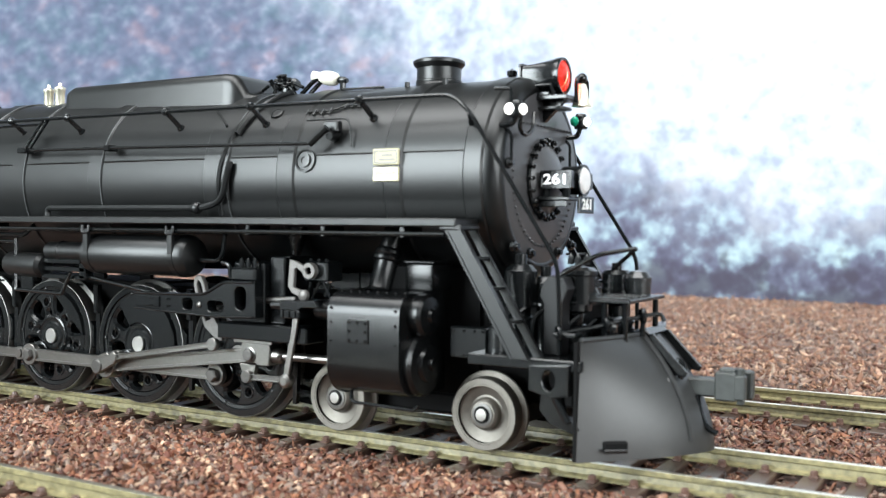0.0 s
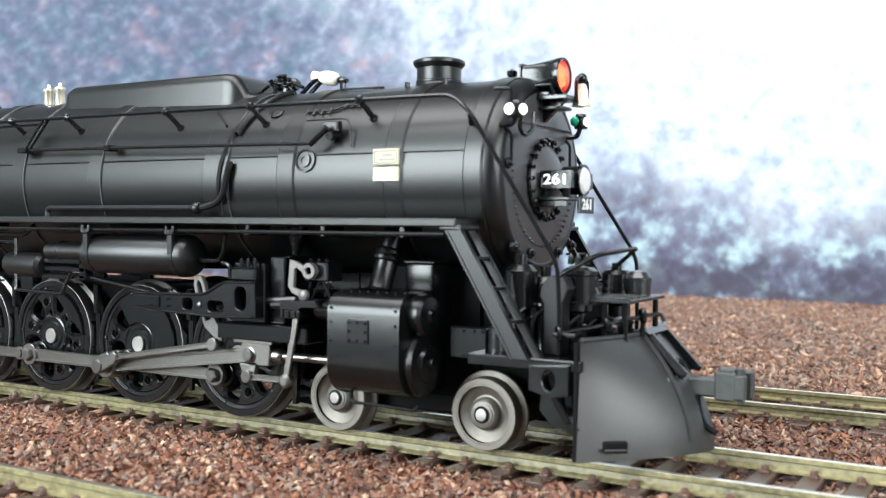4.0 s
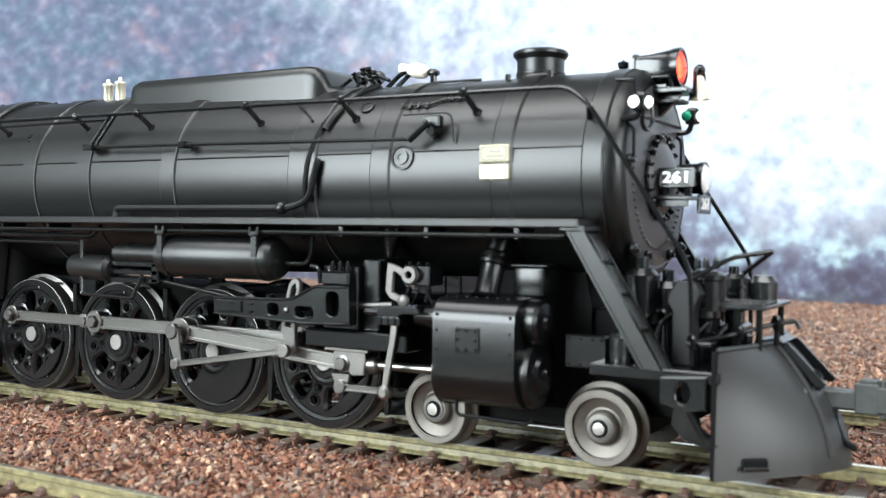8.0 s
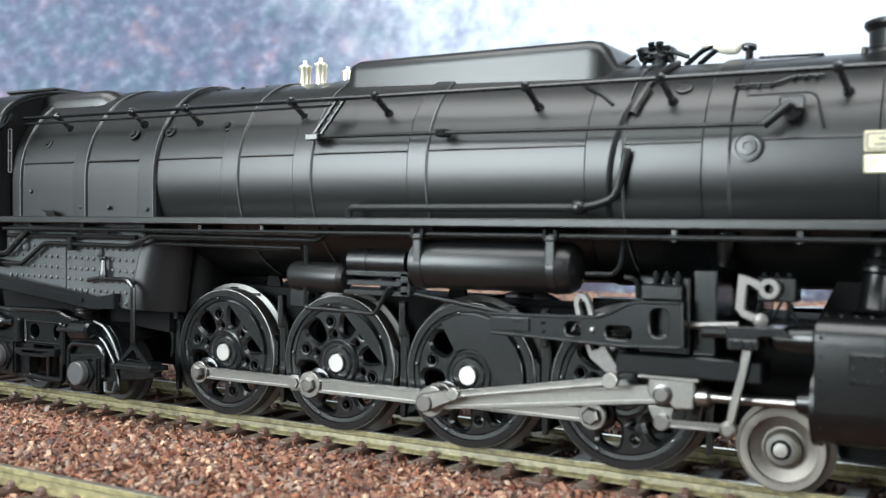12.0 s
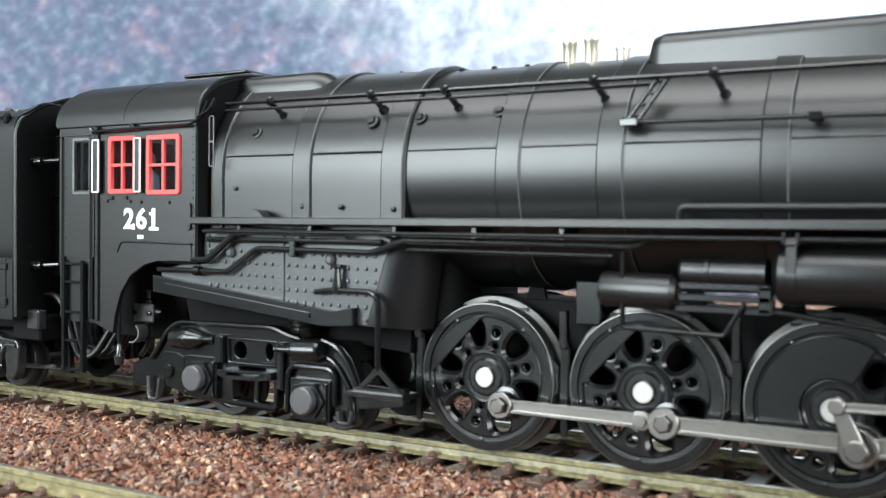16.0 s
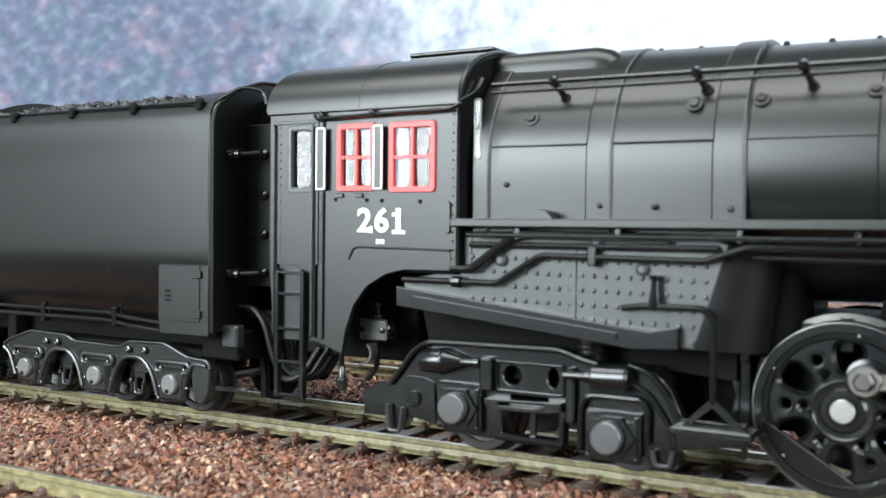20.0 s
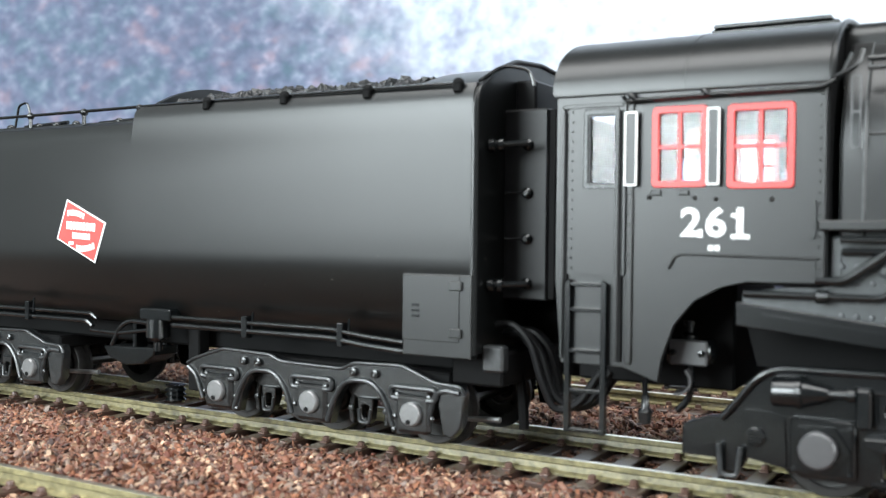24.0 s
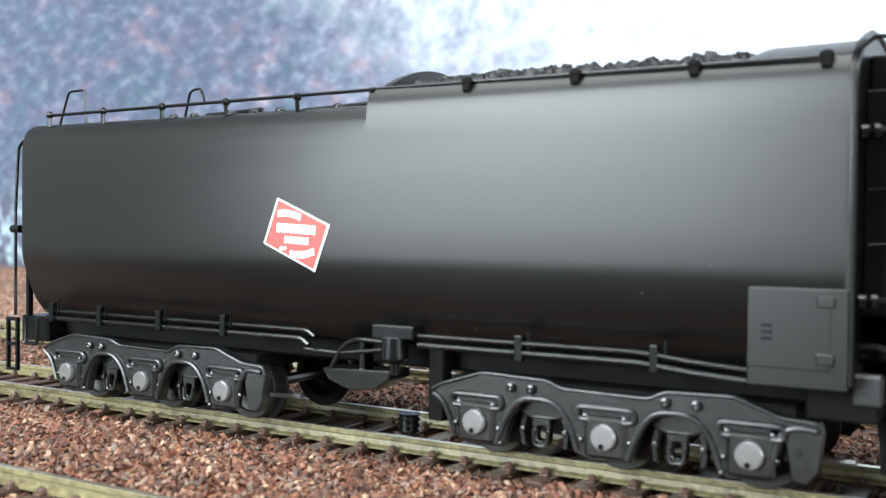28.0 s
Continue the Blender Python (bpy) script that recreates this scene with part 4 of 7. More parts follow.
for far in (False, True):
    link_frame = part("link_support", plate(bracket, -18.2, -16.2, [round_rect(-110.9, -108.8, 17.2, 18.9, 0.6), round_rect(-105.8, -102.6, 17.1, 18.7, 0.6), round_rect(-100.4, -98.2, 17.6, 21.0, 0.9)], 0.12), FRAME_BLACK, loco, mirror=far)
    part("link_support_plate", box(-120.6, -115.6, -18.5, -18.1, 17.3, 19.0, 0.1), FRAME_BLACK, link_frame, mirror=far)
    bm = bmesh.new()
    for x in (-117.6, -117.0, -113.8):
        for z in (17.5, 18.6):
            ball((x, -18.5, z), 0.2, bm, seg=6)
    part("support_bolts", bm, FRAME_BLACK, link_frame, mirror=far)
    part("support_pin", ball((-107.4, -18.25, 18.0), 0.5, squash=(1, 0.4, 1)), DARKSTEEL, link_frame, mirror=far)
    part("support_post", box(-102.4, -96.4, -16.2, -8.0, 15.6, 24.6, 0.2), FRAME_BLACK, loco, mirror=far)
    part("mechanical_lubricator", box(-101.8, -97.0, -17.6, -14.0, 21.8, 23.8, 0.3), FRAME_BLACK, loco, mirror=far)
    for x in (-100.2, -98.9, -97.6):
        part("oil_feed", lathe([(0.35, 0), (0.35, 1.2), (0.2, 1.5), (0, 1.7)], (x, -16.8, 23.7), (0, 0, 1), 8), FRAME_BLACK, loco, mirror=far)
    part("support_flange", pipe([(-121.0, -18.3, 19.3), (-113.0, -18.3, 19.4), (-106.4, -18.3, 19.6), (-102.4, -18.3, 21.6), (-96.8, -18.3, 21.7)], 0.2, 1.0), FRAME_BLACK, link_frame, mirror=far)
    part("support_flange", pipe([(-121.0, -18.3, 17.0), (-113.0, -18.3, 16.7), (-104.0, -18.3, 16.4), (-96.8, -18.3, 16.7)], 0.2, 1.0), FRAME_BLACK, link_frame, mirror=far)
    part("lubricator_arm", pipe([(-102.2, -17.0, 22.0), (-102.4, -17.0, 24.2), (-103.9, -17.0, 24.4)], 0.35), FRAME_BLACK, loco, mirror=far)
    part("crosshead_guide", box(-104.9, -88.0, -17.0, -12.6, 13.1, 15.5, 0.2), FRAME_BLACK, loco, mirror=far)
    part("guide_yoke", box(-96.4, -93.6, -15.0, -8.0, 15.5, 25.5, 0.2), FRAME_BLACK, loco, mirror=far)
    guide = part("valve_guide", plate([(-91.7, 19.4), (-85.6, 19.6), (-85.0, 18.6), (-87.8, 18.5), (-88.6, 18.0), (-91.7, 18.1)], -18.4, -14.2, (), 0.12), FRAME_BLACK, loco, mirror=far)
    part("guide_block", box(-91.6, -88.1, -18.6, -14.6, 16.9, 18.1, 0.2), FRAME_BLACK, guide, mirror=far)
    for x in (-91.0, -89.9, -88.8):
        part("guide_rib", box(x - 0.2, x + 0.2, -18.85, -18.5, 17.0, 18.1, 0.06), FRAME_BLACK, guide, mirror=far)
    part("valve_stem", pipe([(-95.0, -16.0, 18.4), (-86.0, -15.6, 18.3)], 0.6), FRAME_BLACK, loco, mirror=far)
bm = plate([(-90.6, 25.2), (-89.9, 25.1), (-88.3, 24.5), (-87.9, 24.0), (-88.3, 23.4), (-89.4, 24.1), (-89.7, 23.9), (-89.9, 21.3), (-87.9, 20.5), (-87.5, 19.9), (-88.0, 19.6), (-90.2, 20.5), (-90.9, 21.4)], -17.6, -16.9, (), 0.08)
lathe([(0.5, 0), (0.55, -0.35), (1.1, -0.35), (1.15, 0), (1.15, 0.5)], (-87.3, -17.2, 23.7), (0, 1, 0), 16, bm, caps=False)
lathe([(0.8, 0), (0.8, 0.6), (0.5, 0.8), (0, 0.8)], (-88.2, -17.0, 20.2), (0, -1, 0), 12, bm)
part("rocker_arm", bm, LEVER_GREY, loco, "bright steel rocker arm")
for x0, x1 in ((-87.6, -86.2), (-84.2, -85.6)):
    part("lubricator_leg", pipe([(x0, -16.2, 19.6), (x1, -16.2, 22.2)], 0.18), FRAME_BLACK, loco)
bm = box(-88.9, -84.8, -16.4, -12.6, 22.2, 25.0, 0.2)
for x in (-88.2, -86.8, -85.5):
    lathe([(0.3, 0), (0.3, 0.5), (0, 0.6)], (x, -15.6, 24.9), (0, 0, 1), 8, bm)
for x in (-89.2, -86.0):
    rod((x, -15.0, 20.0), (x + 0.6, -15.0, 22.0), 0.35, 8, bm)
part("force_feed_lubricator", bm, FRAME_BLACK, loco)
part("radius_rod", pipe([(-110.6, -15.4, 17.9), (-99.4, -15.4, 18.8), (-91.0, -15.4, 19.4)], 0.5), DARKSTEEL, loco)

# front deck, pilot, coupler
part("front_deck", box(-62, -46.4, -16.8, 16.8, 12.5, 13.9, 0.15), FRAME_BLACK, loco)
chest = part("deck_chest", box(-66.8, -61.2, -13.0, -10.0, 12.6, 16.8, 0.2), FRAME_BLACK, loco)
for x in (-66.2, -64.6, -63.0, -61.8):
    for z in (13.1, 16.3):
        part("chest_rivet", ball((x, -13.0, z), 0.22, seg=6), FRAME_BLACK, chest)
part("deck_can", lathe([(1.2, 0), (1.25, 0.3), (1.25, 3.0), (0.9, 3.4), (0, 3.5)], (-59.2, -13.6, 13.9), (0, 0, 1), 16), TRUCK_BLACK, loco)
drum = part("front_air_pump", lathe([(2.0, 0), (2.05, 3.6), (2.3, 3.8), (2.3, 4.3), (1.7, 4.7), (0, 4.9)], (-50.2, -8.0, 20.3), (0, 0, 1), 24), FRAME_BLACK, loco)
for x in (-51.4, -50.4, -49.2):
    part("pump_valve", lathe([(0.45, 0), (0.45, 0.8), (0.25, 1.2), (0, 1.5)], (x, -8.2, 25.4), (0, 0, 1), 8), TRUCK_BLACK, drum)
drum = part("front_air_pump", lathe([(1.7, 0), (1.8, 2.6), (1.2, 3.4), (0, 3.6)], (-45.8, 2.0, 20.9), (0, 0, 1), 20), TRUCK_BLACK, loco)
for y in (-8.6, -6.4, -4.2, -2.0):
    part("platform_tread", box(-50.9, -43.2, y - 0.35, y + 0.35, 21.1, 21.35, 0.05), FRAME_BLACK, loco)
for x in (-52.0, -45.0):
    part("lever_guide", lathe([(0.75, 0), (0.75, 0.5)], (x, -9.6, 16.0 + 0.2 * (x + 52)), (1, 0.3, 0), 12), FRAME_BLACK, loco)
for far in (False, True):
    part("bumper_bracket", plate([(-53.0, 13.0), (-47.7, 13.4), (-47.7, 9.6), (-50.0, 9.2), (-53.0, 10.0)], -17.4, -15.2, [ring(-50.3, 11.4, 1.15, 12, 0, 0.75, 1.15)], 0.1), FRAME_BLACK, loco, mirror=far)
    part("lower_bracket", plate([(-51.6, 9.4), (-49.0, 9.2), (-48.6, 7.4), (-46.4, 5.6), (-47.4, 5.0), (-50.4, 6.0), (-51.8, 7.6)], -16.6, -15.4), FRAME_BLACK, loco, mirror=far)
    part("footboard_strut", pipe([(-49.6, -16.8, 9.2), (-47.9, -16.9, 6.4)], 0.45), FRAME_BLACK, loco, mirror=far)
    # sloping ladder from the running board to the deck
    side = part("front_stair", plate([(-64.5, 30.2), (-62.2, 30.2), (-52.3, 13.9), (-54.7, 13.9)], -18.9, -18.3, (), 0.08), BLACK, loco, mirror=far)
    part("stair_flange", plate([(-62.5, 30.2), (-62.15, 30.2), (-52.25, 13.9), (-52.6, 13.9)], -19.15, -18.3), BLACK, side, mirror=far)
    part("stair_flange", plate([(-64.55, 30.2), (-64.2, 30.2), (-54.4, 13.9), (-54.75, 13.9)], -19.05, -18.3), BLACK, side, mirror=far)
    part("stair_stringer", plate([(-63.6, 30.2), (-62.4, 30.2), (-52.5, 13.9), (-53.7, 13.9)], -14.6, -14.1), BLACK, side, mirror=far)
    for z in (26.3, 22.5, 18.4):
        x = -63.3 + (30.2 - z) * 0.602
        part("stair_tread", box(x - 1.0, x + 0.9, -18.4, -14.4, z - 0.35, z, 0.08), BLACK, side, mirror=far)
    part("stair_top", box(-65.0, -61.8, -19.2, -14.0, 29.7, 30.4, 0.15), BLACK, side, mirror=far)



def pilot_row(z, f):
    nose, side_x = -34.5 - 7.9 * f ** 2.0, -46.7
    half = 16.9 - 1.0 * f
    out = []
    for k in range(25):
        a = -1 + 2 * k / 24
        out.append((side_x + (nose - side_x) * (1 - abs(a) ** 1.4), half * a, z))
    return out + [(p[0] - 0.8 if abs(p[1]) < half * 0.96 else p[0] - 0.3, p[1] * 0.97, p[2]) for p in reversed(out)]


pilot = part("pilot", loft([pilot_row(1.6 + 14.8 * k / 14, k / 14) for k in range(15)]), PILOT_GREY, loco, "dark grey smooth cast pilot")
# the grey pilot's side is coloured dull black to look shaded
part("pilot_side", plate([(-47.2, 1.7), (-46.7, 1.6), (-46.7, 16.4), (-47.2, 16.2)], -16.95, -16.0, (), 0.12), SOOT, pilot)
lip = []
for k in range(9):
    f = 0.12 + 0.88 * k / 8
    a = 4.2 / (16.9 - f)
    lip.append((-46.7 + (12.2 - 7.9 * f ** 2.0) * (1 - a ** 1.4) + 0.1, -4.2, 1.6 + 14.8 * f))
part("pilot_lip", pipe(lip, 0.42, 0.6), PILOT_GREY, pilot)
part("pilot_lip_step", box(-40.6, -39.0, -4.9, -3.6, 10.2, 11.2, 0.25), PILOT_GREY, pilot)
part("pilot_top_rim", pipe([(x, y, 16.4) for x, y, _ in pilot_row(16.4, 1.0)[:25]], 0.3, 0.6), PILOT_GREY, pilot)
part("pilot_step", moved(box(-1.5, 1.5, -0.9, 0.6, -0.25, 0.25, 0.12), -43.1, -13.5, 3.0, rz=36), FRAME_BLACK, pilot)
# dull black block in place of the shaded slot above the step
part("pilot_step_recess_shade", moved(box(-1.6, 1.6, -0.42, 0.3, 0.0, 1.1, 0.25), -43.1, -13.3, 3.0, rz=36), SOOT, pilot)
# solid dull black infill carries the shade of the hollow bracket
pocket = part("coupler_pocket", plate([(-45.0, 16.2), (-42.6, 16.6), (-38.2, 11.5), (-39.4, 11.0), (-41.0, 11.6), (-43.0, 15.2)], -3.6, 2.2), SOOT, loco)
part("pocket_cap", plate([(-45.4, 16.5), (-42.6, 17.1), (-41.9, 16.5), (-42.1, 16.2), (-42.7, 16.7), (-45.4, 16.2)], -4.3, 2.8, (), 0.1), FRAME_BLACK, pocket)
for y in (-4.3, 2.1):
    part("pocket_flange", plate([(-42.5, 16.4), (-41.5, 16.6), (-37.0, 11.9), (-37.3, 11.3), (-38.2, 11.5)], y, y + 0.6, (), 0.1), FRAME_BLACK, pocket)
bm = box(-41.0, -33.6, -1.3, 1.3, 8.6, 10.9, 0.25)
box(-34.2, -31.4, -1.9, 1.4, 8.3, 12.0, 0.22, 1, bm=bm)
box(-31.8, -30.3, -1.9, -0.5, 8.5, 11.7, 0.22, 1, bm=bm)
box(-31.8, -30.0, 0.9, 2.4, 8.3, 12.0, 0.25, 1, bm=bm)
lathe([(0.5, 0), (0.5, 4.4), (0.3, 4.6)], (-31.0, -1.1, 8.0), (0, 0, 1), 10, bm)
box(-33.8, -31.6, -1.3, 0.6, 11.9, 12.4, 0.15, bm=bm)
part("front_coupler", bm, COUPLER_GREY, loco, "dull dark grey knuckle coupler")
part("uncoupling_pin", pipe([(-36.6, -1.2, 8.6), (-36.2, -1.4, 6.9), (-35.2, -1.4, 4.6), (-33.8, -1.4, 4.0)], 0.4), FRAME_BLACK, loco)
lever = part("uncoupling_lever", pipe([(-50.0, -15.6, 17.0), (-47.0, -11.0, 17.6), (-42.5, -5.5, 18.9), (-40.6, -4.0, 19.25), (-40.1, -4.0, 18.3)], 0.28, 0.5), FRAME_BLACK, loco)
for x, y, z in ((-45.9, -9.5, 17.9), (-42.5, -5.5, 18.9), (-49.8, -15.4, 17.0)):
    part("lever_eye", lathe([(0.95, 0), (1.05, 0.2), (0.95, 0.5), (0.4, 0.55)], (x - 0.2, y - 0.2, z), (0.75, 0.65, 0.1), 14), FRAME_BLACK, lever)
    part("lever_stand", rod((x, y, z - 2.6), (x, y, z - 0.6), 0.35, 8), FRAME_BLACK, lever)
part("air_hose", pipe([(-39.6, -3.0, 12.6), (-38.4, -3.2, 13.4), (-37.6, -3.2, 12.2), (-38.2, -3.2, 11.0)], 0.4), FRAME_BLACK, loco)
# air pumps behind the pilot
for y, x in ((-7.6, -51.0), (7.6, -51.0)):
    pump = part("air_pump", lathe([(2.4, 0), (2.4, 3.2), (1.2, 3.6), (1.2, 5.0), (2.2, 5.4), (2.2, 9.6), (1.6, 10.2), (0.7, 10.3), (0.7, 11.2)], (x, y, 14.0), (0, 0, 1), 22), FRAME_BLACK, loco)
    for z in (14.6, 15.6, 16.6, 20.4, 21.4, 22.4):
        part("pump_fin", lathe([(2.7, 0), (2.7, 0.3)], (x, y, z), (0, 0, 1), 22), FRAME_BLACK, pump)
part("pump_shield", plate([(-53.0, 14.0), (-50.6, 14.0), (-50.5, 20.6), (-49.8, 22.4), (-50.4, 23.8), (-52.4, 24.0), (-53.4, 22.6), (-53.6, 21.4), (-53.0, 20.4)], -13.0, -10.4, (), 0.12), HOSE, loco)
part("shield_cap", moved(box(-0.95, 0.95, -1.15, 1.15, -0.12, 0.12, 0.05), -50.9, -11.7, 23.3, ry=58), FRAME_BLACK, loco)
part("pump_shield", plate([(-53.0, 14.0), (-50.6, 14.0), (-50.5, 20.6), (-49.8, 22.4), (-50.4, 23.8), (-52.4, 24.0), (-53.4, 22.6), (-53.6, 21.4), (-53.0, 20.4)], 9.6, 12.2), HOSE, loco)
for x, y, r, top in ((-58.0, -9.6, 2.1, 11.2), (-55.4, -7.2, 1.8, 9.6)):
    can = part("compressor_cylinder", lathe([(r, 0), (r, 4.2), (r * 0.7, 4.5), (r * 0.7, 5.4), (r * 1.06, 5.7), (r * 1.06, top - 0.8), (r * 0.7, top), (r * 0.4, top + 0.1), (r * 0.4, top + 1.4), (0, top + 1.6)], (x, y, 14.0), (0, 0, 1), 20), FRAME_BLACK, loco, smooth=25)
    for k in range(6):
        part("compressor_bolt", lathe([(0.28, 0), (0.28, 0.35)], (x + r * 0.85 * math.cos(k), y + r * 0.85 * math.sin(k), 14.0 + top - 0.9), (0, 0, 1), 6), FRAME_BLACK, can)
    part("compressor_pipe", pipe([(x + r, y - 0.4, 20.0), (x + r + 1.3, y - 0.6, 20.2), (x + r + 1.5, y - 0.6, 15.0)], 0.32), FRAME_BLACK, can)
part("lamp_platform", box(-51.4, -43.0, -9.0, 5.0, 20.6, 21.1, 0.1), FRAME_BLACK, loco)
for x, y in ((-50.4, -8.4), (-46.6, -8.4), (-44.0, -8.0), (-44.0, 4.0)):
    part("platform_post", rod((x, y, 13.9), (x, y, 20.6), 0.4, 8), FRAME_BLACK, loco)
part("front_railing", pipe([(-52.2, -12.0, 23.6), (-46.8, -10.2, 26.8), (-42.7, -8.0, 27.6)], 0.3, 1.0), FRAME_BLACK, loco)
part("front_railing", pipe([(-46.2, -6.4, 24.8), (-46.2, -6.6, 24.9), (-42.6, -8.0, 27.6)], 0.3), FRAME_BLACK, loco)
part("deck_steps", box(-50.6, -47.6, -15.6, -13.0, 16.6, 17.1, 0.1), FRAME_BLACK, loco)
for k in range(5):
    part("deck_pipe", pipe([(-57.5 + 2.1 * k, -12.0 + 0.6 * k, 13.9), (-57.3 + 2.1 * k, -12.0 + 0.6 * k, 19.0 - k * 0.5), (-56.2 + 2.1 * k, -10.0 + 0.4 * k, 20.0 - k * 0.4)], 0.34), FRAME_BLACK, loco)
part("deck_box", box(-61.0, -57.2, -13.0, -10.2, 14.0, 17.4, 0.3), FRAME_BLACK, loco)
part("deck_box", box(-50.0, -47.2, -4.0, 2.6, 13.9, 18.2, 0.3), FRAME_BLACK, loco)
part("deck_block", box(-47.6, -44.6, 0.4, 4.0, 21.1, 24.0, 0.6), FRAME_BLACK, loco)

# firebox side sheet with rows of rivets, ash-pan beam, branch pipes
sheet = part("firebox_side_sheet", plate([(-217.4, 29.6), (-186.0, 29.6), (-183.4, 28.4), (-187.2, 16.4), (-192.2, 16.4), (-226.4, 21.4), (-226.4, 23.0), (-217.4, 25.0)], -17.0, -15.0, (), 0.2), FIREBOX_GREY, loco, "weathered grey riveted firebox sheet")
bm = bmesh.new()
for i in range(27):
    for j in range(7):
        x, z = -223.5 + 1.5 * i, 28.2 - 1.75 * j - 0.02 * i
        if z < 21.9 - (x + 226) * 0.15 + 0.5 or (x < -217 and z > 23.6) or x > -184.4 - (28.4 - z) * 0.2:
            continue
        lathe([(0.34, 0), (0.27, 0.26), (0, 0.38)], (x, -16.98, z), (0, -1, 0), 6, bm)
part("sheet_rivets", bm, FIREBOX_GREY, sheet)
for x in (-202.2, -216.6):
    part("sheet_strap", box(x - 0.5, x + 0.5, -17.2, -16.9, 18.6 if x > -210 else 25.2, 29.4, 0.06), FIREBOX_GREY, sheet)
for x, z in ((-211.8, 26.0), (-193.4, 25.4), (-199.0, 28.2)):
    part("mud_plug", lathe([(0.8, 0), (0.8, 0.4), (0.4, 0.7), (0, 0.7)], (x, -17.0, z), (0, -1, 0), 12), FIREBOX_GREY, sheet)
part("sheet_corner", loft([[(-187, -16.9, 29.4), (-183.4, -16.9, 28.2), (-187.2, -16.9, 16.4), (-189, -16.9, 16.4)], [(-186.0, -16.2, 29.4), (-181.6, -16.2, 28.3), (-185.0, -16.2, 16.3), (-188, -16.2, 16.3)], [(-185, -14.6, 29.4), (-179.3, -14.6, 28.4), (-181.4, -14.6, 16.1), (-185, -14.6, 16.1)], [(-184, -11.0, 29.4), (-178.4, -11.0, 28.4), (-180.3, -11.0, 16.0), (-184, -11.0, 16.0)]]), HOSE, loco, smooth=60)
part("ashpan_beam", plate([(-226.8, 22.2), (-226.8, 19.6), (-194.0, 16.1), (-188.8, 16.4), (-188.8, 18.9), (-192.2, 18.3)], -18.4, -16.4, (), 0.15), FRAME_BLACK, loco)
part("beam_rib", plate([(-224.0, 21.0), (-224.0, 20.3), (-196.0, 17.2), (-196.0, 17.9)], -18.7, -18.3), FRAME_BLACK, loco)
part("blowdown_pipe", pipe([(-195.6, -17.6, 20.8), (-192.8, -18.0, 21.2), (-186.0, -18.0, 21.2), (-184.8, -18.0, 20.2), (-184.8, -18.0, 11.6), (-184.8, -17.6, 10.6)], 0.42, 0.8), FRAME_BLACK, loco)
part("blowdown_valve", lathe([(0.6, 0), (0.7, 1.0), (0.5, 2.2), (0.4, 3.4), (0.7, 3.6), (0.7, 4.0)], (-191.6, -18.0, 20.8), (0, 0, 1), 10), FRAME_BLACK, loco)
part("step_frame", plate([(-184.8, 11.4), (-188.6, 7.6), (-180.8, 7.6)], -18.0, -17.4, [[(-184.8, 10.2), (-187.2, 8.2), (-182.4, 8.2)]]), FRAME_BLACK, loco)
part("step_board", box(-189.4, -180.4, -18.6, -14.6, 6.9, 7.7, 0.12), FRAME_BLACK, loco)

# the trailing truck
frame_out = [(-233.0, 4.4), (-233.0, 7.8), (-230.4, 8.9), (-228.0, 9.2), (-226.4, 11.6), (-224.6, 14.0), (-222.4, 15.2), (-203.8, 15.4), (-201.4, 14.6), (-198.8, 13.9), (-194.8, 14.2), (-191.8, 13.4),
             (-190.0, 11.6), (-188.6, 8.4), (-181.6, 8.2), (-181.6, 5.8), (-188.8, 4.8), (-189.4, 2.4), (-192.2, 2.4), (-192.8, 3.4), (-200.9, 3.2), (-201.8, 6.0), (-203.2, 6.8), (-203.4, 3.4), (-212.2, 3.4), (-213.4, 3.2),
             (-219.8, 3.4), (-221.2, 4.0), (-225.6, 4.8), (-226.6, 3.0), (-228.6, 3.0), (-229.2, 4.4)]
truck = part("trailing_truck_frame", plate(frame_out, -16.6, -14.8, [ring(-210.4, 11.5, 1.25, 16), ring(-204.8, 11.6, 0.95, 14, 0, 0.8, 1.3), round_rect(-211.8, -204.0, 4.0, 7.4, 0.3), round_rect(-210.6, -205.4, 8.5, 9.1, 0.2)], 0.12), FRAME_BLACK, loco, "cast black trailing truck frame")
rim = [(-228.4, 9.0), (-226.6, 11.2), (-224.8, 13.7), (-222.6, 15.0), (-203.8, 15.2), (-201.2, 14.3), (-198.8, 13.8)]
part("truck_rim", pipe([(x, -16.9, z) for x, z in rim], 0.42, 1.2), FRAME_BLACK, truck)
part("truck_rim", pipe([(-195.0, -16.9, 14.0), (-192.4, -16.9, 13.3), (-190.4, -16.9, 11.0), (-189.0, -16.9, 8.2)], 0.4, 1.2), FRAME_BLACK, truck)
part("truck_rim", pipe([(-195.0, -16.9, 12.0), (-192.6, -16.9, 11.0), (-190.0, -16.9, 7.4), (-189.4, -16.9, 4.0)], 0.32, 1.2), FRAME_BLACK, truck)
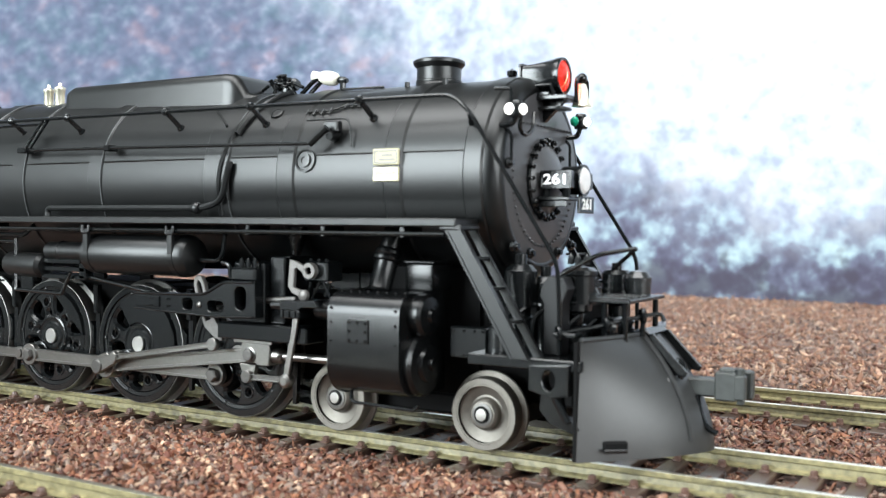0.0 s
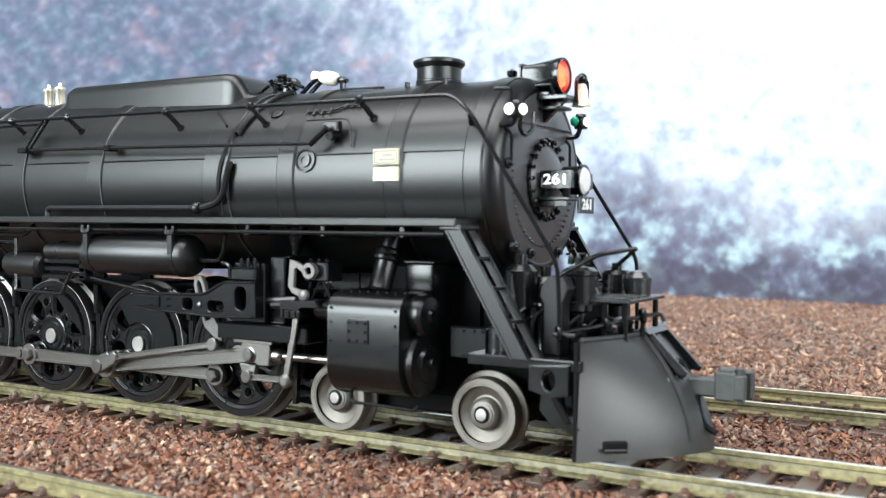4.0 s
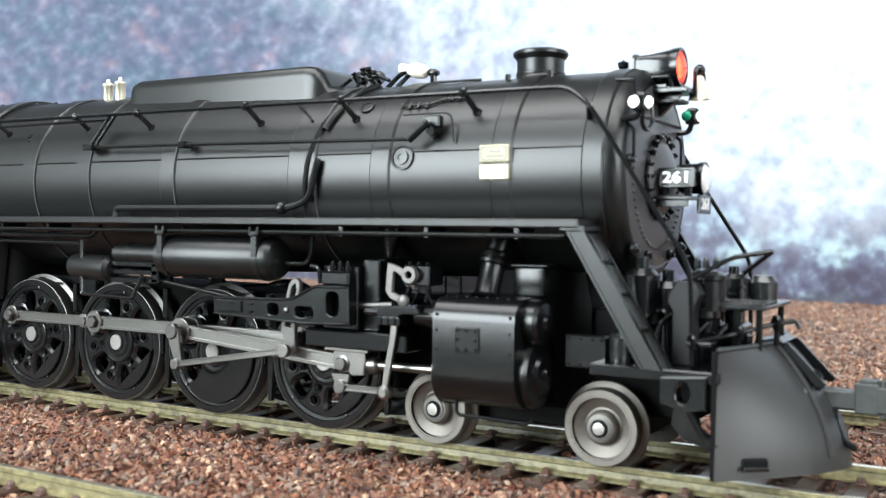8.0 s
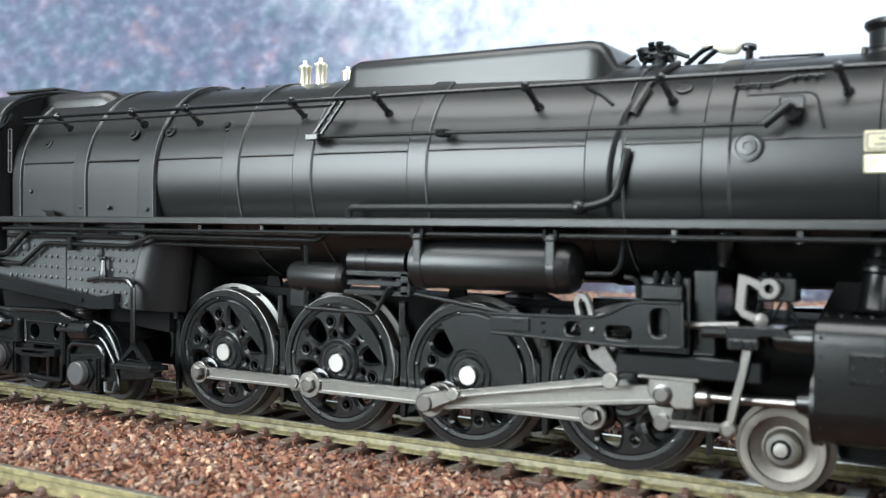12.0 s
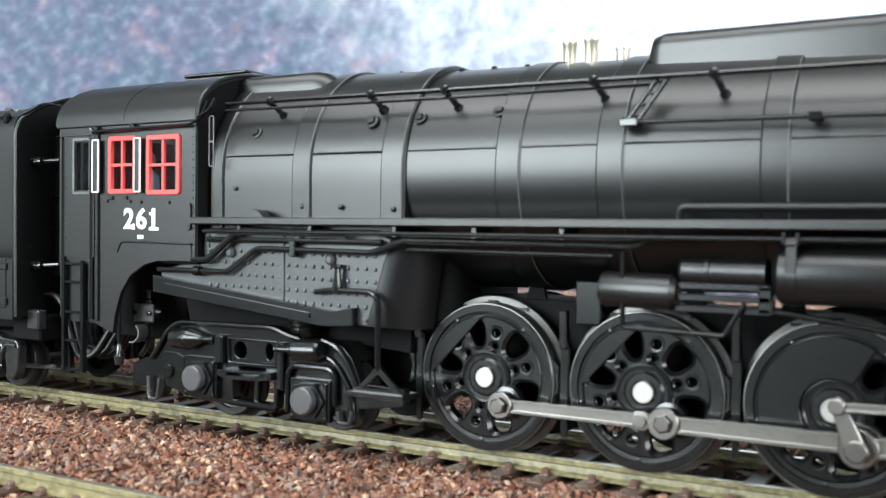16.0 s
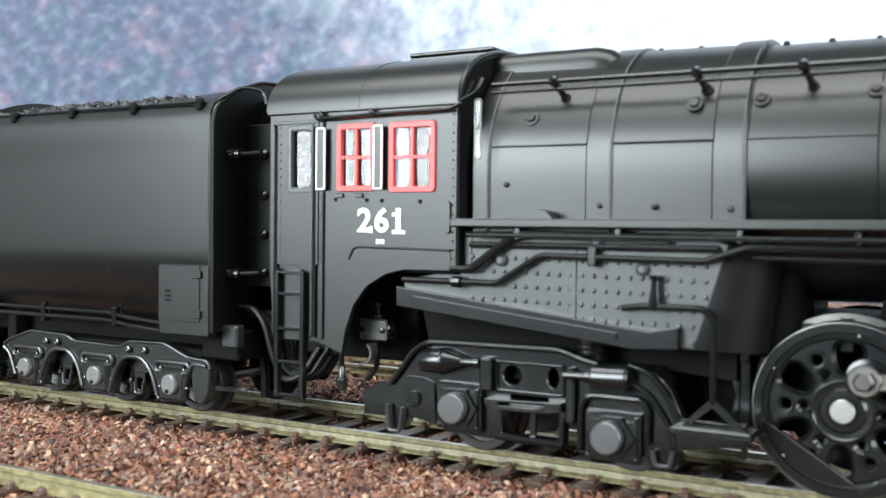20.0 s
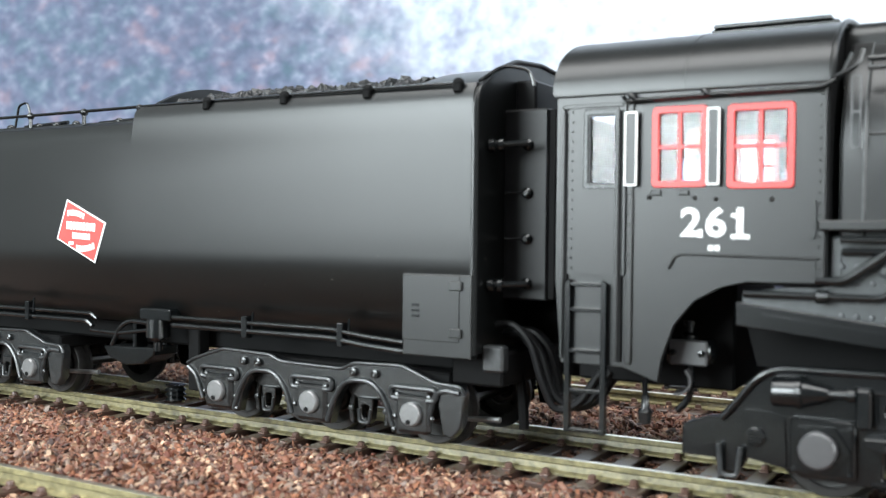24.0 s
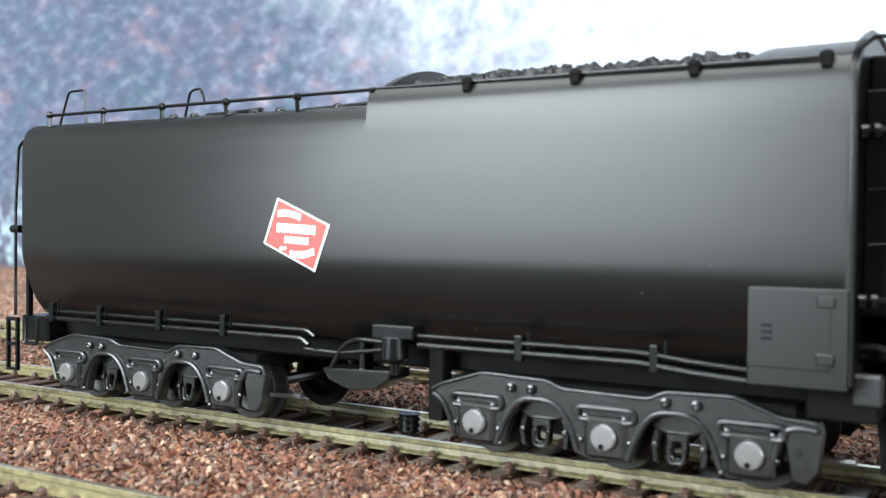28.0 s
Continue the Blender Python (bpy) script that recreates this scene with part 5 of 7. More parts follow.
for x, z, w, top in ((-217.6, 6.9, 3.3, 10.0), (-196.7, 5.5, 3.5, 8.4)):
    jb = part("journal_box", box(x - w, x + w, -17.5, -16.4, z - 3.0, top, 0.15), FRAME_BLACK, truck)
    part("journal_panel", plate(round_rect(x - w + 0.6, x + w - 0.4, z - 2.6, top - 0.9, 0.3), -17.75, -17.45), FRAME_BLACK, jb)
    part("cap_lug", plate([(x + 2.9, z), (x + 1.3, z + 2.4), (x - 1.3, z + 2.4), (x - 2.7, z), (x - 1.3, z - 2.4), (x + 1.3, z - 2.4)], -18.1, -17.7), FRAME_BLACK, jb)
    part("journal_cap", lathe([(1.95, 0), (1.95, 1.0), (1.75, 1.2), (0, 1.22)], (x - 0.3, -18.0, z), (0, -1, 0), 24), GRAPHITE, jb, "dull grey journal cap", smooth=20)
    for dx, dz in ((-w + 0.5, -2.5), (w - 0.5, -2.5), (w - 0.5, 2.3)):
        part("box_bolt", lathe([(0.32, 0), (0.32, 0.3), (0, 0.35)], (x + dx, -17.5, z + dz), (0, -1, 0), 6), FRAME_BLACK, jb)
part("box_rib", pipe([(-200.8, -17.2, 3.4), (-200.8, -17.2, 9.0), (-199.8, -17.2, 10.1), (-193.4, -17.2, 10.1), (-192.5, -17.2, 9.2), (-192.5, -17.2, 5.0)], 0.42, 0.7), FRAME_BLACK, truck)
part("equalizer_cylinder", lathe([(0, 0), (1.5, 0.05), (1.6, 0.3), (1.6, 2.6), (1.75, 2.7), (1.75, 3.1), (1.5, 3.3), (0.7, 5.8), (0.5, 6.0), (0.5, 7.6), (0.75, 7.7), (0.75, 8.4)], (-222.8, -17.6, 12.6), (1, 0, 0.035), 20), FRAME_BLACK, truck, smooth=25)
part("equalizer_cylinder", lathe([(0.5, 0), (0.5, 2.6), (0.8, 2.8), (0.8, 3.6), (1.5, 3.8), (1.6, 4.0), (1.6, 8.0), (1.3, 8.4), (0, 8.4)], (-202.9, -17.6, 12.3), (1, 0, 0.03), 20), FRAME_BLACK, truck, smooth=25)
part("link_lug", box(-214.4, -212.8, -18.0, -16.4, 9.4, 13.6, 0.25), FRAME_BLACK, truck)
part("link_lug", box(-202.8, -201.6, -17.6, -16.4, 6.4, 13.2, 0.25), FRAME_BLACK, truck)
part("truck_shelf", plate([(-213.4, 8.6), (-203.0, 8.9), (-203.0, 7.8), (-206.0, 7.4), (-211.8, 7.3), (-213.4, 7.7)], -18.4, -16.4, [[(-211.4, 8.3), (-204.8, 8.4), (-206.4, 7.9), (-211.4, 7.9)]], 0.08), FRAME_BLACK, truck)
part("panel_frame", pipe([(-212.6, -16.8, 13.2), (-203.2, -16.8, 13.2), (-203.2, -16.8, 9.6), (-212.4, -16.8, 9.6), (-212.6, -16.8, 13.0)], 0.22, 0.4), FRAME_BLACK, truck)
part("brake_bar", rod((-212.8, -16.2, 3.6), (-203.6, -16.2, 3.4), 0.5, 10), SOOT, truck)
part("brake_post", box(-208.2, -207.4, -16.0, -15.2, 3.4, 7.4, 0.1), FRAME_BLACK, truck)
part("frame_panel", plate([(-225.8, 10.2), (-223.4, 10.2), (-221.6, 9.6), (-221.4, 4.2), (-225.6, 5.0)], -16.85, -16.5), FRAME_BLACK, truck)
screw = part("screw_head", lathe([(1.05, 0), (1.05, 0.35), (0.9, 0.45), (0, 0.45)], (-224.7, -16.8, 7.3), (0, -1, 0), 18), FRAME_BLACK, truck, smooth=20)
for dz in (-0.35, 0.0, 0.35):
    part("screw_slot", box(-225.4, -224.0, -17.3, -17.2, 7.25 + dz - 0.07, 7.25 + dz + 0.07), SOOT, screw)
for x in (-227.4, -190.6):
    part("brake_clip", pipe([(x - 1.2, -17.4, 6.2 if x < -200 else 4.4), (x - 0.9, -17.6, 2.8), (x + 0.9, -17.6, 2.8), (x + 1.2, -17.4, 6.0 if x < -200 else 4.6)], 0.3, 0.5), TRUCK_EDGE, truck)
part("truck_spring", lathe([(2.3, 0.0), (1.9, 0.3), (2.3, 0.6), (1.9, 0.9), (2.3, 1.2), (1.9, 1.5), (2.3, 1.8), (1.9, 2.1), (2.3, 2.4)], (-201.0, -13.4, 14.0), (0, 0, 1), 20), DARKSTEEL, truck, smooth=10)
part("truck_frame_far", plate(frame_out, 14.8, 16.6), FRAME_BLACK, truck)
part("truck_bolster", box(-222, -192, -14.6, 14.6, 10.5, 13.5, 0.4), SOOT, truck)
inj = part("injector", lathe([(0, 0), (1.5, 0.05), (1.7, 0.3), (1.7, 3.2), (1.2, 3.6), (1.2, 4.6), (1.5, 4.8), (1.5, 5.4), (0.8, 5.8), (0, 5.8)], (-236.0, -12.6, 15.6), (1, 0, 0.04), 18), FRAME_BLACK, loco, smooth=25)
part("injector_cap", lathe([(1.0, 0), (1.0, 0.9), (0.6, 1.2), (0.6, 2.0), (0.9, 2.1), (0.9, 2.6), (0, 2.7)], (-233.4, -12.8, 16.8), (0, 0, 1), 12), FRAME_BLACK, inj)
part("injector_plate", box(-235.4, -230.9, -14.4, -13.9, 14.2, 17.2, 0.2), GRAPHITE, inj)
for x in (-234.8, -231.5):
    part("injector_bolt", lathe([(0.4, 0), (0.4, 0.4), (0, 0.5)], (x, -14.4, 15.7), (0, -1, 0), 8), FRAME_BLACK, inj)
scoop = []
for k in range(9):
    a = radians(-100 + 150 * k / 8)
    scoop.append((1.7 * math.cos(a), 1.7 * math.sin(a)))
scoop += [(x * 0.85, z * 0.85) for x, z in reversed(scoop)]
part("injector_scoop", moved(plate(scoop, -1.8, 1.8), -234.2, -14.6, 12.6, rz=10), GRAPHITE, inj)
part("injector_pipe_stub", pipe([(-233.0, -13.4, 14.4), (-233.0, -13.4, 10.4), (-234.6, -13.4, 8.6)], 0.42), FRAME_BLACK, inj)
part("cab_drain_pipe", pipe([(-236.6, -15.2, 22.0), (-238.2, -15.0, 16.0), (-238.0, -14.9, 9.6)], 0.38), FRAME_BLACK, loco)
part("drain_nozzle", lathe([(0.45, 0), (0.5, 1.4), (0.9, 2.0), (0.7, 3.4)], (-238.0, -14.9, 10.4), (0, 0, -1), 10), TRUCK_BLACK, loco)

# the cab
def numeral(text, x, feet):
    """A heavy slab-footed white figure."""
    bm = moved(letters(text, 3.2, 0.06, bold=0.035), x, -18.66, 30.72, sx=1.1)
    for x0, x1, z0, z1 in feet:
        box(x0, x1, -18.68, -18.62, z0, z1, bm=bm)
    return bm


NUMERALS = (("2", -231.75, [(-230.95, -230.45, 29.2, 30.1)]), ("6", -229.0, []), ("1", -226.35, [(-227.3, -225.3, 29.1, 29.6), (-227.3, -226.3, 31.45, 31.9)]))
OUT = [(-247.4, 14.0), (-239.6, 14.0), (-235.4, 12.6)] + [(-234.9, 15.5), (-233.6, 19.2), (-231.4, 22.0), (-228.4, 23.7), (-225.6, 24.4), (-217.6, 24.5), (-217.6, 45.9), (-248.2, 45.9), (-248.2, 24.0)]
WIN = [(-244.2, -240.5, 35.1, 43.6), (-236.3, -230.0, 34.8, 43.9), (-227.8, -220.7, 34.6, 43.8)]
for far in (False, True):
    cab = part("cab_side", plate(OUT, -18.6, -17.8, [round_rect(*w, 0.4) for w in WIN], 0.06), BLACK, loco, mirror=far)
    part("door_panel", plate(round_rect(-246.6, -239.4, 24.6, 44.8, 0.3), -18.95, -18.55, [round_rect(-244.6, -240.1, 34.7, 44.0, 0.4)]), BLACK, cab, mirror=far)
    part("door_window_frame", plate(round_rect(-244.5, -240.2, 34.8, 43.9, 0.35), -19.05, -18.9, [round_rect(-244.1, -240.6, 35.2, 43.5, 0.25)]), EDGE_LINE, cab, "thin grey window moulding", mirror=far)
    part("lower_panel", plate([(-233.6, 27.2), (-218.4, 27.0), (-218.4, 25.4), (-234.4, 25.4)], -18.75, -18.55), BLACK, cab, mirror=far)
    # jambs and head round the door; dull black strips paint the grooves' shade
    for x in (-246.75, -239.96):
        part("door_groove_shade", box(x - 0.22, x + 0.22, -18.98, -18.5, 14.6, 43.78, 0.02), SOOT, cab, mirror=far)
        part("door_jamb", box(x - 0.62, x - 0.24, -19.1, -18.5, 14.6, 44.18, 0.08), BLACK, cab, mirror=far)
    part("door_head", box(-247.35, -239.66, -19.1, -18.5, 44.20, 44.68, 0.08), BLACK, cab, mirror=far)
    part("door_post", box(-239.2, -238.5, -19.0, -18.5, 14.4, 45.4, 0.1), BLACK, cab, mirror=far)
    part("eave_strip", box(-248.5, -217.0, -19.0, -18.3, 45.6, 46.2, 0.15), BLACK, cab, mirror=far)
    part("grab_handle", plate(round_rect(-219.8, -218.4, 29.2, 33.4, 0.5), -18.9, -18.55), BLACK, cab, mirror=far)
    for k, (x0, x1, z0, z1) in enumerate(WIN):
        t = 0.75 if k else 0.35
        w = part("cab_window", plate(round_rect(x0, x1, z0, z1, 0.5), -18.95 if k else -18.8, -18.2, [round_rect(x0 + t, x1 - t, z0 + t, z1 - t, 0.15)], 0.06), RED if k else BLACK, loco, "red-framed cab window" if k else "plain door window", mirror=far)
        if k:
            part("glazing_bar", box((x0 + x1) / 2 - 0.22, (x0 + x1) / 2 + 0.22, -18.85, -18.35, z0 + t, z1 - t), RED, w, mirror=far)
            part("glazing_bar", box(x0 + t, x1 - t, -18.84, -18.36, (z0 + z1) / 2 - 0.22, (z0 + z1) / 2 + 0.22), RED, w, mirror=far)
        pane = part("window_pane", box(x0 + t * 0.7, x1 - t * 0.7, -18.35, -18.25, z0 + t * 0.7, z1 - t * 0.7), GLASS, w, "clear pane", mirror=far)
        pane.visible_shadow = False
    for x0, x1 in ((-239.4, -237.9), (-229.9, -228.5)):
        wing = part("wind_deflector", plate(round_rect(x0, x1, 35.0, 43.5, 0.15), -19.5, -19.25, [round_rect(x0 + 0.17, x1 - 0.17, 35.2, 43.3, 0.1)]), WHITE, loco, "white-edged wind deflector", mirror=far)
        part("deflector_pane", box(x0 + 0.2, x1 - 0.2, -19.42, -19.34, 35.2, 43.3), BLACK, wing, mirror=far)
    for x in (-239.0, -230.6):
        part("cab_hook", pipe([(x, -18.6, 45.6), (x + 0.2, -19.5, 45.4), (x + 0.9, -19.5, 44.9)], 0.34), FRAME_BLACK, loco, mirror=far)
    part("awning_rod", pipe([(-239.6, -19.5, 45.3), (-239.2, -19.5, 44.7), (-230.0, -19.5, 44.9), (-218.2, -19.4, 45.0), (-216.2, -19.0, 46.0), (-215.2, -18.6, 48.4)], 0.26, 0.6), FRAME_BLACK, loco, mirror=far)
    part("panel_bead", pipe([(-234.2, -18.8, 25.6), (-233.4, -18.8, 27.1), (-232.6, -18.8, 27.3), (-218.3, -18.8, 27.1)], 0.16, 0.6), BLACK, cab, mirror=far)
    bm = bmesh.new()
    for x, z in ((-236.6, 33.7), (-231.4, 33.6), (-229.0, 33.5), (-223.0, 33.4)):
        ball((x, -18.6, z), 0.3, bm, seg=6)
    for k in range(17):
        ball((-246.0, -18.95, 25.4 + 1.15 * k), 0.15, bm, seg=6), ball((-238.85, -19.0, 26.0 + 1.15 * k), 0.15, bm, seg=6), ball((-218.1, -18.6, 26.0 + 1.15 * k), 0.15, bm, seg=6)
    for k in range(8):
        ball((-246.9, -18.6, 26.5 + 2.3 * k), 0.22, bm, seg=6), ball((-240.2, -18.9, 26.5 + 2.3 * k), 0.18, bm, seg=6)
    for x in (-235.8, -232.6):
        box(x - 0.6, x + 0.6, -18.95, -18.5, 33.9, 34.5, 0.1, bm=bm)
    part("cab_rivets", bm, BLACK, cab, mirror=far)
    if not far:
        for text, x, feet in NUMERALS:
            part("cab_numeral", numeral(text, x, feet), WHITE, cab, "white painted numeral")
    ladder = part("cab_ladder", plate([(-246.5, 5.9), (-245.9, 5.9), (-245.9, 24.0), (-246.5, 23.6)], -19.5, -18.62), FRAME_BLACK, loco, mirror=far)
    part("ladder_rail", plate([(-242.0, 5.9), (-241.4, 5.9), (-241.4, 23.6), (-242.0, 24.0)], -19.5, -18.62), FRAME_BLACK, ladder, mirror=far)
    for z in (6.2, 10.9, 15.6, 20.5, 23.5):
        part("ladder_rung", box(-245.9, -242.0, -19.4, -18.62, z - 0.24, z + 0.24, 0.08), FRAME_BLACK, ladder, mirror=far)
for x in (-229.5, -228.8):
    part("class_bar", box(x - 0.27, x + 0.27, -18.74, -18.6, 27.75, 28.35), WHITE, loco)


def roof_arc(x, dz=0.0, dr=0.0, n=22):
    out = []
    for k in range(n + 1):
        a = math.pi * k / n
        c, s = math.cos(a), math.sin(a)
        out.append((x, -math.copysign(abs(c) ** 0.80, c) * (19.0 - dr), 46.0 + (8.2 - dr) * s ** 0.92 + dz))
    return out


def roof_section(x):
    return roof_arc(x) + list(reversed(roof_arc(x, 0.0, 0.6)))


part("cab_roof", loft([roof_section(x) for x in (-248.6, -217.0)]), BLACK, loco, smooth=40)
part("roof_seam", loft([roof_arc(-233.0, 0.0, -0.06) + list(reversed(roof_arc(-233.0, 0.0, 0.2))), roof_arc(-232.6, 0.0, -0.06) + list(reversed(roof_arc(-232.6, 0.0, 0.2)))]), BLACK, loco)
part("roof_hatch", box(-233.6, -218.6, -5.0, 5.0, 53.2, 54.9, 0.25), BLACK, loco)
part("hatch_cover", box(-233.2, -219.4, -5.6, 5.6, 54.8, 55.3, 0.15), BLACK, loco)
part("roof_edge", pipe([(-217.0, p[1], p[2]) for p in roof_arc(0)], 0.35, 0.6), BLACK, loco)
front = bmesh.new()
vs = [front.verts.new((-217.3, y, z)) for _, y, z in roof_arc(0, 0, 0.5)] + [front.verts.new((-217.3, 18.4, 25.0)), front.verts.new((-217.3, -18.4, 25.0))]
front.faces.new(vs)
got = bmesh.ops.extrude_face_region(front, geom=front.faces[:])
bmesh.ops.translate(front, vec=(-0.6, 0, 0), verts=[g for g in got["geom"] if isinstance(g, bmesh.types.BMVert)])
part("cab_front", fix(front), SOOT, loco)
part("cab_floor", box(-248, -218, -17.6, 17.6, 24.0, 25.2, 0.1), SOOT, loco)
part("backhead", box(-222.0, -218.0, -10.5, 10.5, 25.2, 44.0, 1.5, 3), DARKSTEEL, loco)
wing = part("cab_wind_wing", box(-215.2, -214.4, -18.26, -18.16, 38.8, 46.2, 0.04), GLASS, loco, "clear side wing pane")
wing.visible_shadow = False
part("wing_rim", plate(round_rect(-215.3, -214.3, 38.7, 46.3, 0.3), -18.3, -18.12, [round_rect(-215.15, -214.45, 38.85, 42.35, 0.2), round_rect(-215.15, -214.45, 42.55, 46.15, 0.2)]), GRAPHITE, wing)
part("cab_gutter_pipe", pipe([(-216.8, -19.2, 46.0), (-214.6, -18.9, 47.0), (-214.2, -18.2, 48.8)], 0.28), FRAME_BLACK, loco)


def turret_row(x, half, top):
    out = [(x, -half - 1.2, 46.0)]
    for k in range(7):
        a = radians(90 * k / 6)
        out.append((x, -(half - 2.4 + 2.4 * math.cos(a)), top - 2.4 + 2.4 * math.sin(a)))
    return out + [(p[0], -p[1], p[2]) for p in reversed(out)]


part("turret_casing", loft([turret_row(-217.2, 9.8, 53.5), turret_row(-203.0, 9.6, 53.5), turret_row(-201.2, 9.3, 53.1), turret_row(-199.8, 8.9, 52.2), turret_row(-196.8, 8.2, 51.0)]), BLACK, loco, smooth=50)

# drawbar pipes and buffer between cab and tender
part("cab_apron", box(-258.8, -248.4, -9.0, 9.0, 21.6, 22.4, 0.2), SOOT, loco)
for k in range(6):
    y, z, x = -12.6 + 1.1 * k, 17.4 - 0.45 * k + 0.7 * math.sin(5.1 * k), -259.2 + 0.25 * k + 0.8 * math.sin(2.3 * k)
    part("tender_hose", pipe([(x, y, z), (x + 2.6, y, z + 0.2), (x + 5.0, y, z - 2.0), (x + 6.6, y, z - 7.0 - 0.3 * k), (x + 8.2, y + 0.6, 6.6 + 0.9 * (k % 3)), (x + 11.0, y + 1.5, 7.6), (x + 13.6, y + 2.5, 12.0)], 0.52 + 0.1 * (k % 2), 2.6, steps=6), HOSE, loco)
part("stoker_trough", rod((-262.0, 0, 17.5), (-238.0, 0, 19.5), 4.2, 20), SOOT, loco)
part("drawbar", box(-262.0, -236.0, -3.0, 3.0, 10.0, 12.4, 0.3), SOOT, loco)
part("hanging_hose", pipe([(-257.6, -9.6, 12.0), (-256.6, -9.6, 8.0), (-256.4, -9.6, 3.4)], 0.7, 2.0), SOOT, loco)

# ---- wheels ----
def hole_round(r, a, rad, n=10, stretch=1.0):
    return [(r * math.cos(a) + rad * math.cos(t) * math.cos(a) - rad * stretch * math.sin(t) * math.sin(a), r * math.sin(a) + rad * math.cos(t) * math.sin(a) + rad * stretch * math.sin(t) * math.cos(a)) for t in [math.tau * k / n for k in range(n)]]


def petal(r0, r1, a, half, n=20):
    """A rounded opening between two spokes, wider towards the rim."""
    out = []
    for k in range(n):
        t = math.tau * k / n
        c, s = math.cos(t), math.sin(t)
        r = (r0 + r1) / 2 + (r1 - r0) / 2 * math.copysign(abs(c) ** 0.7, c)
        w = half * math.copysign(abs(s) ** 0.7, s)
        out.append((r * math.cos(a + w), r * math.sin(a + w)))
    return out


def sector(r0, r1, a0, a1, n=6):
    return [(r1 * math.cos(a0 + (a1 - a0) * k / n), r1 * math.sin(a0 + (a1 - a0) * k / n)) for k in range(n + 1)] + [(r0 * math.cos(a1 - (a1 - a0) * k / n), r0 * math.sin(a1 - (a1 - a0) * k / n)) for k in range(n + 1)]


def driver(x, far, main=False):
    """A box-spoked driving wheel, its crank pin along +x when unturned."""
    c = (0, -10.6, 0)
    w = part("driving_wheel", lathe([(8.2, 0.35), (8.75, 0.3), (8.85, 0.0), (9.7, 0.0), (9.97, 0.3), (10.02, 2.2), (10.75, 2.5), (10.75, 3.1), (9.6, 3.4), (8.3, 3.4)], (0, -10.7, 0), (0, 1, 0), 56, caps=False), WHEEL_FACE, loco, "black driving wheel with bright tread" if not main else "black main driving wheel with a large counterweight", at=(x, 0, DRIVER_R), mirror=far)
    q = -1 if far else 1
    holes, rims = [], []
    if main:
        for a in (-34, 34, -86, 86):
            holes.append(petal(4.3, 7.6, radians(a), radians(12)))
        rims = [(6.2, -60), (6.2, 60)]
        holes += [hole_round(6.2, radians(a), 0.55) for a in (-60, 60)] + [hole_round(7.0, radians(a), 0.4, 8) for a in (-12, 12)]
    else:
        for a in (28, 90, 150, -28, -90, -150):
            holes.append(petal(4.2, 7.7, radians(a), radians(13 if abs(a) < 100 else 11)))
        rims = [(6.2, a) for a in (60, 120, 180, -60, -120)]
        holes += [hole_round(r, radians(a), 0.55) for r, a in rims] + [hole_round(4.25, radians(a), 0.42, 8) for a in (60, 120, 180, -60, -120)]
    part("wheel_centre", plate(ring(0, 0, 8.45, 48), -10.4, -8.4, holes, 0.45), WHEEL_FACE, w, mirror=far)
    bm = bmesh.new()
    for r, a in rims:
        lathe([(0.6, 0.3), (0.72, -0.12), (0.95, -0.14), (1.15, 0.25)], (r * math.cos(radians(a)), -10.45, r * math.sin(radians(a))), (0, 1, 0), 14, bm, caps=False)
    for k in range(5):
        a = math.tau * (k + 0.3) / 5
        ball((8.55 * math.cos(a), -10.5, 8.55 * math.sin(a)), 0.3, bm, seg=6, squash=(1, 0.5, 1))
    part("hole_rims", bm, WHEEL_FACE, w, mirror=far)
    weight = [(-8.2 * math.cos(t), 8.2 * math.sin(t)) for t in [radians(-43 + 86 * k / 20) for k in range(21)]] if not main else [(-8.3 * math.cos(t), 8.3 * math.sin(t)) for t in [radians(-78 + 156 * k / 30) for k in range(31)]]
    if main:
        weight += [(3.6 * math.cos(t), 3.6 * math.sin(t)) for t in [radians(100 + 160 * k / 12) for k in range(13)]]
    part("counterweight", plate(weight, -10.95, -10.2, (), 0.1), WHEEL_FACE, w, mirror=far)
    part("wheel_hub", lathe([(3.7, 0.6), (3.55, 0.0), (3.3, -0.12), (3.1, 0.02), (2.6, 0.05), (2.3, -0.18), (1.6, -0.2), (1.5, 0.0), (0, 0.0)], (0, -10.6, 0), (0, 1, 0), 30), WHEEL_FACE, w, smooth=18, mirror=far)
    part("axle_end", lathe([(1.35, 0), (1.35, -0.35), (1.25, -0.42), (0, -0.42)], (0, -10.7, 0), (0, 1, 0), 22), AXLE, w, "bright axle end", mirror=far)
    part("crank_boss", lathe([(2.3, 0.6), (2.2, -0.5), (1.6, -0.7), (0, -0.7)], (CRANK_R, -10.5, 0), (0, 1, 0), 20), FRAME_BLACK, w, mirror=far)
    part("tread", lathe([(9.80, -0.15), (9.93, -0.12), (10.0, 0.1), (10.05, 1.9), (10.78, 2.2), (10.78, 2.75)], (0, -10.42, 0), (0, 1, 0), 56, caps=False), TREAD, w, "worn steel tyre tread", mirror=far)
    pin = lathe([(0.95, 0), (0.95, -2.2)], (CRANK_R, -11.0, 0), (0, 1, 0), 14)
    lathe([(1.15, 0), (1.15, -0.55), (0.9, -0.75), (0, -0.75)], (CRANK_R, -13.15, 0), (0, 1, 0), 6, pin)
    part("crank_pin", pin, DARKSTEEL, w, mirror=far)
    if main:
        e = radians(92)
        ex, ez = 2.1 * math.cos(e), 2.1 * math.sin(e)
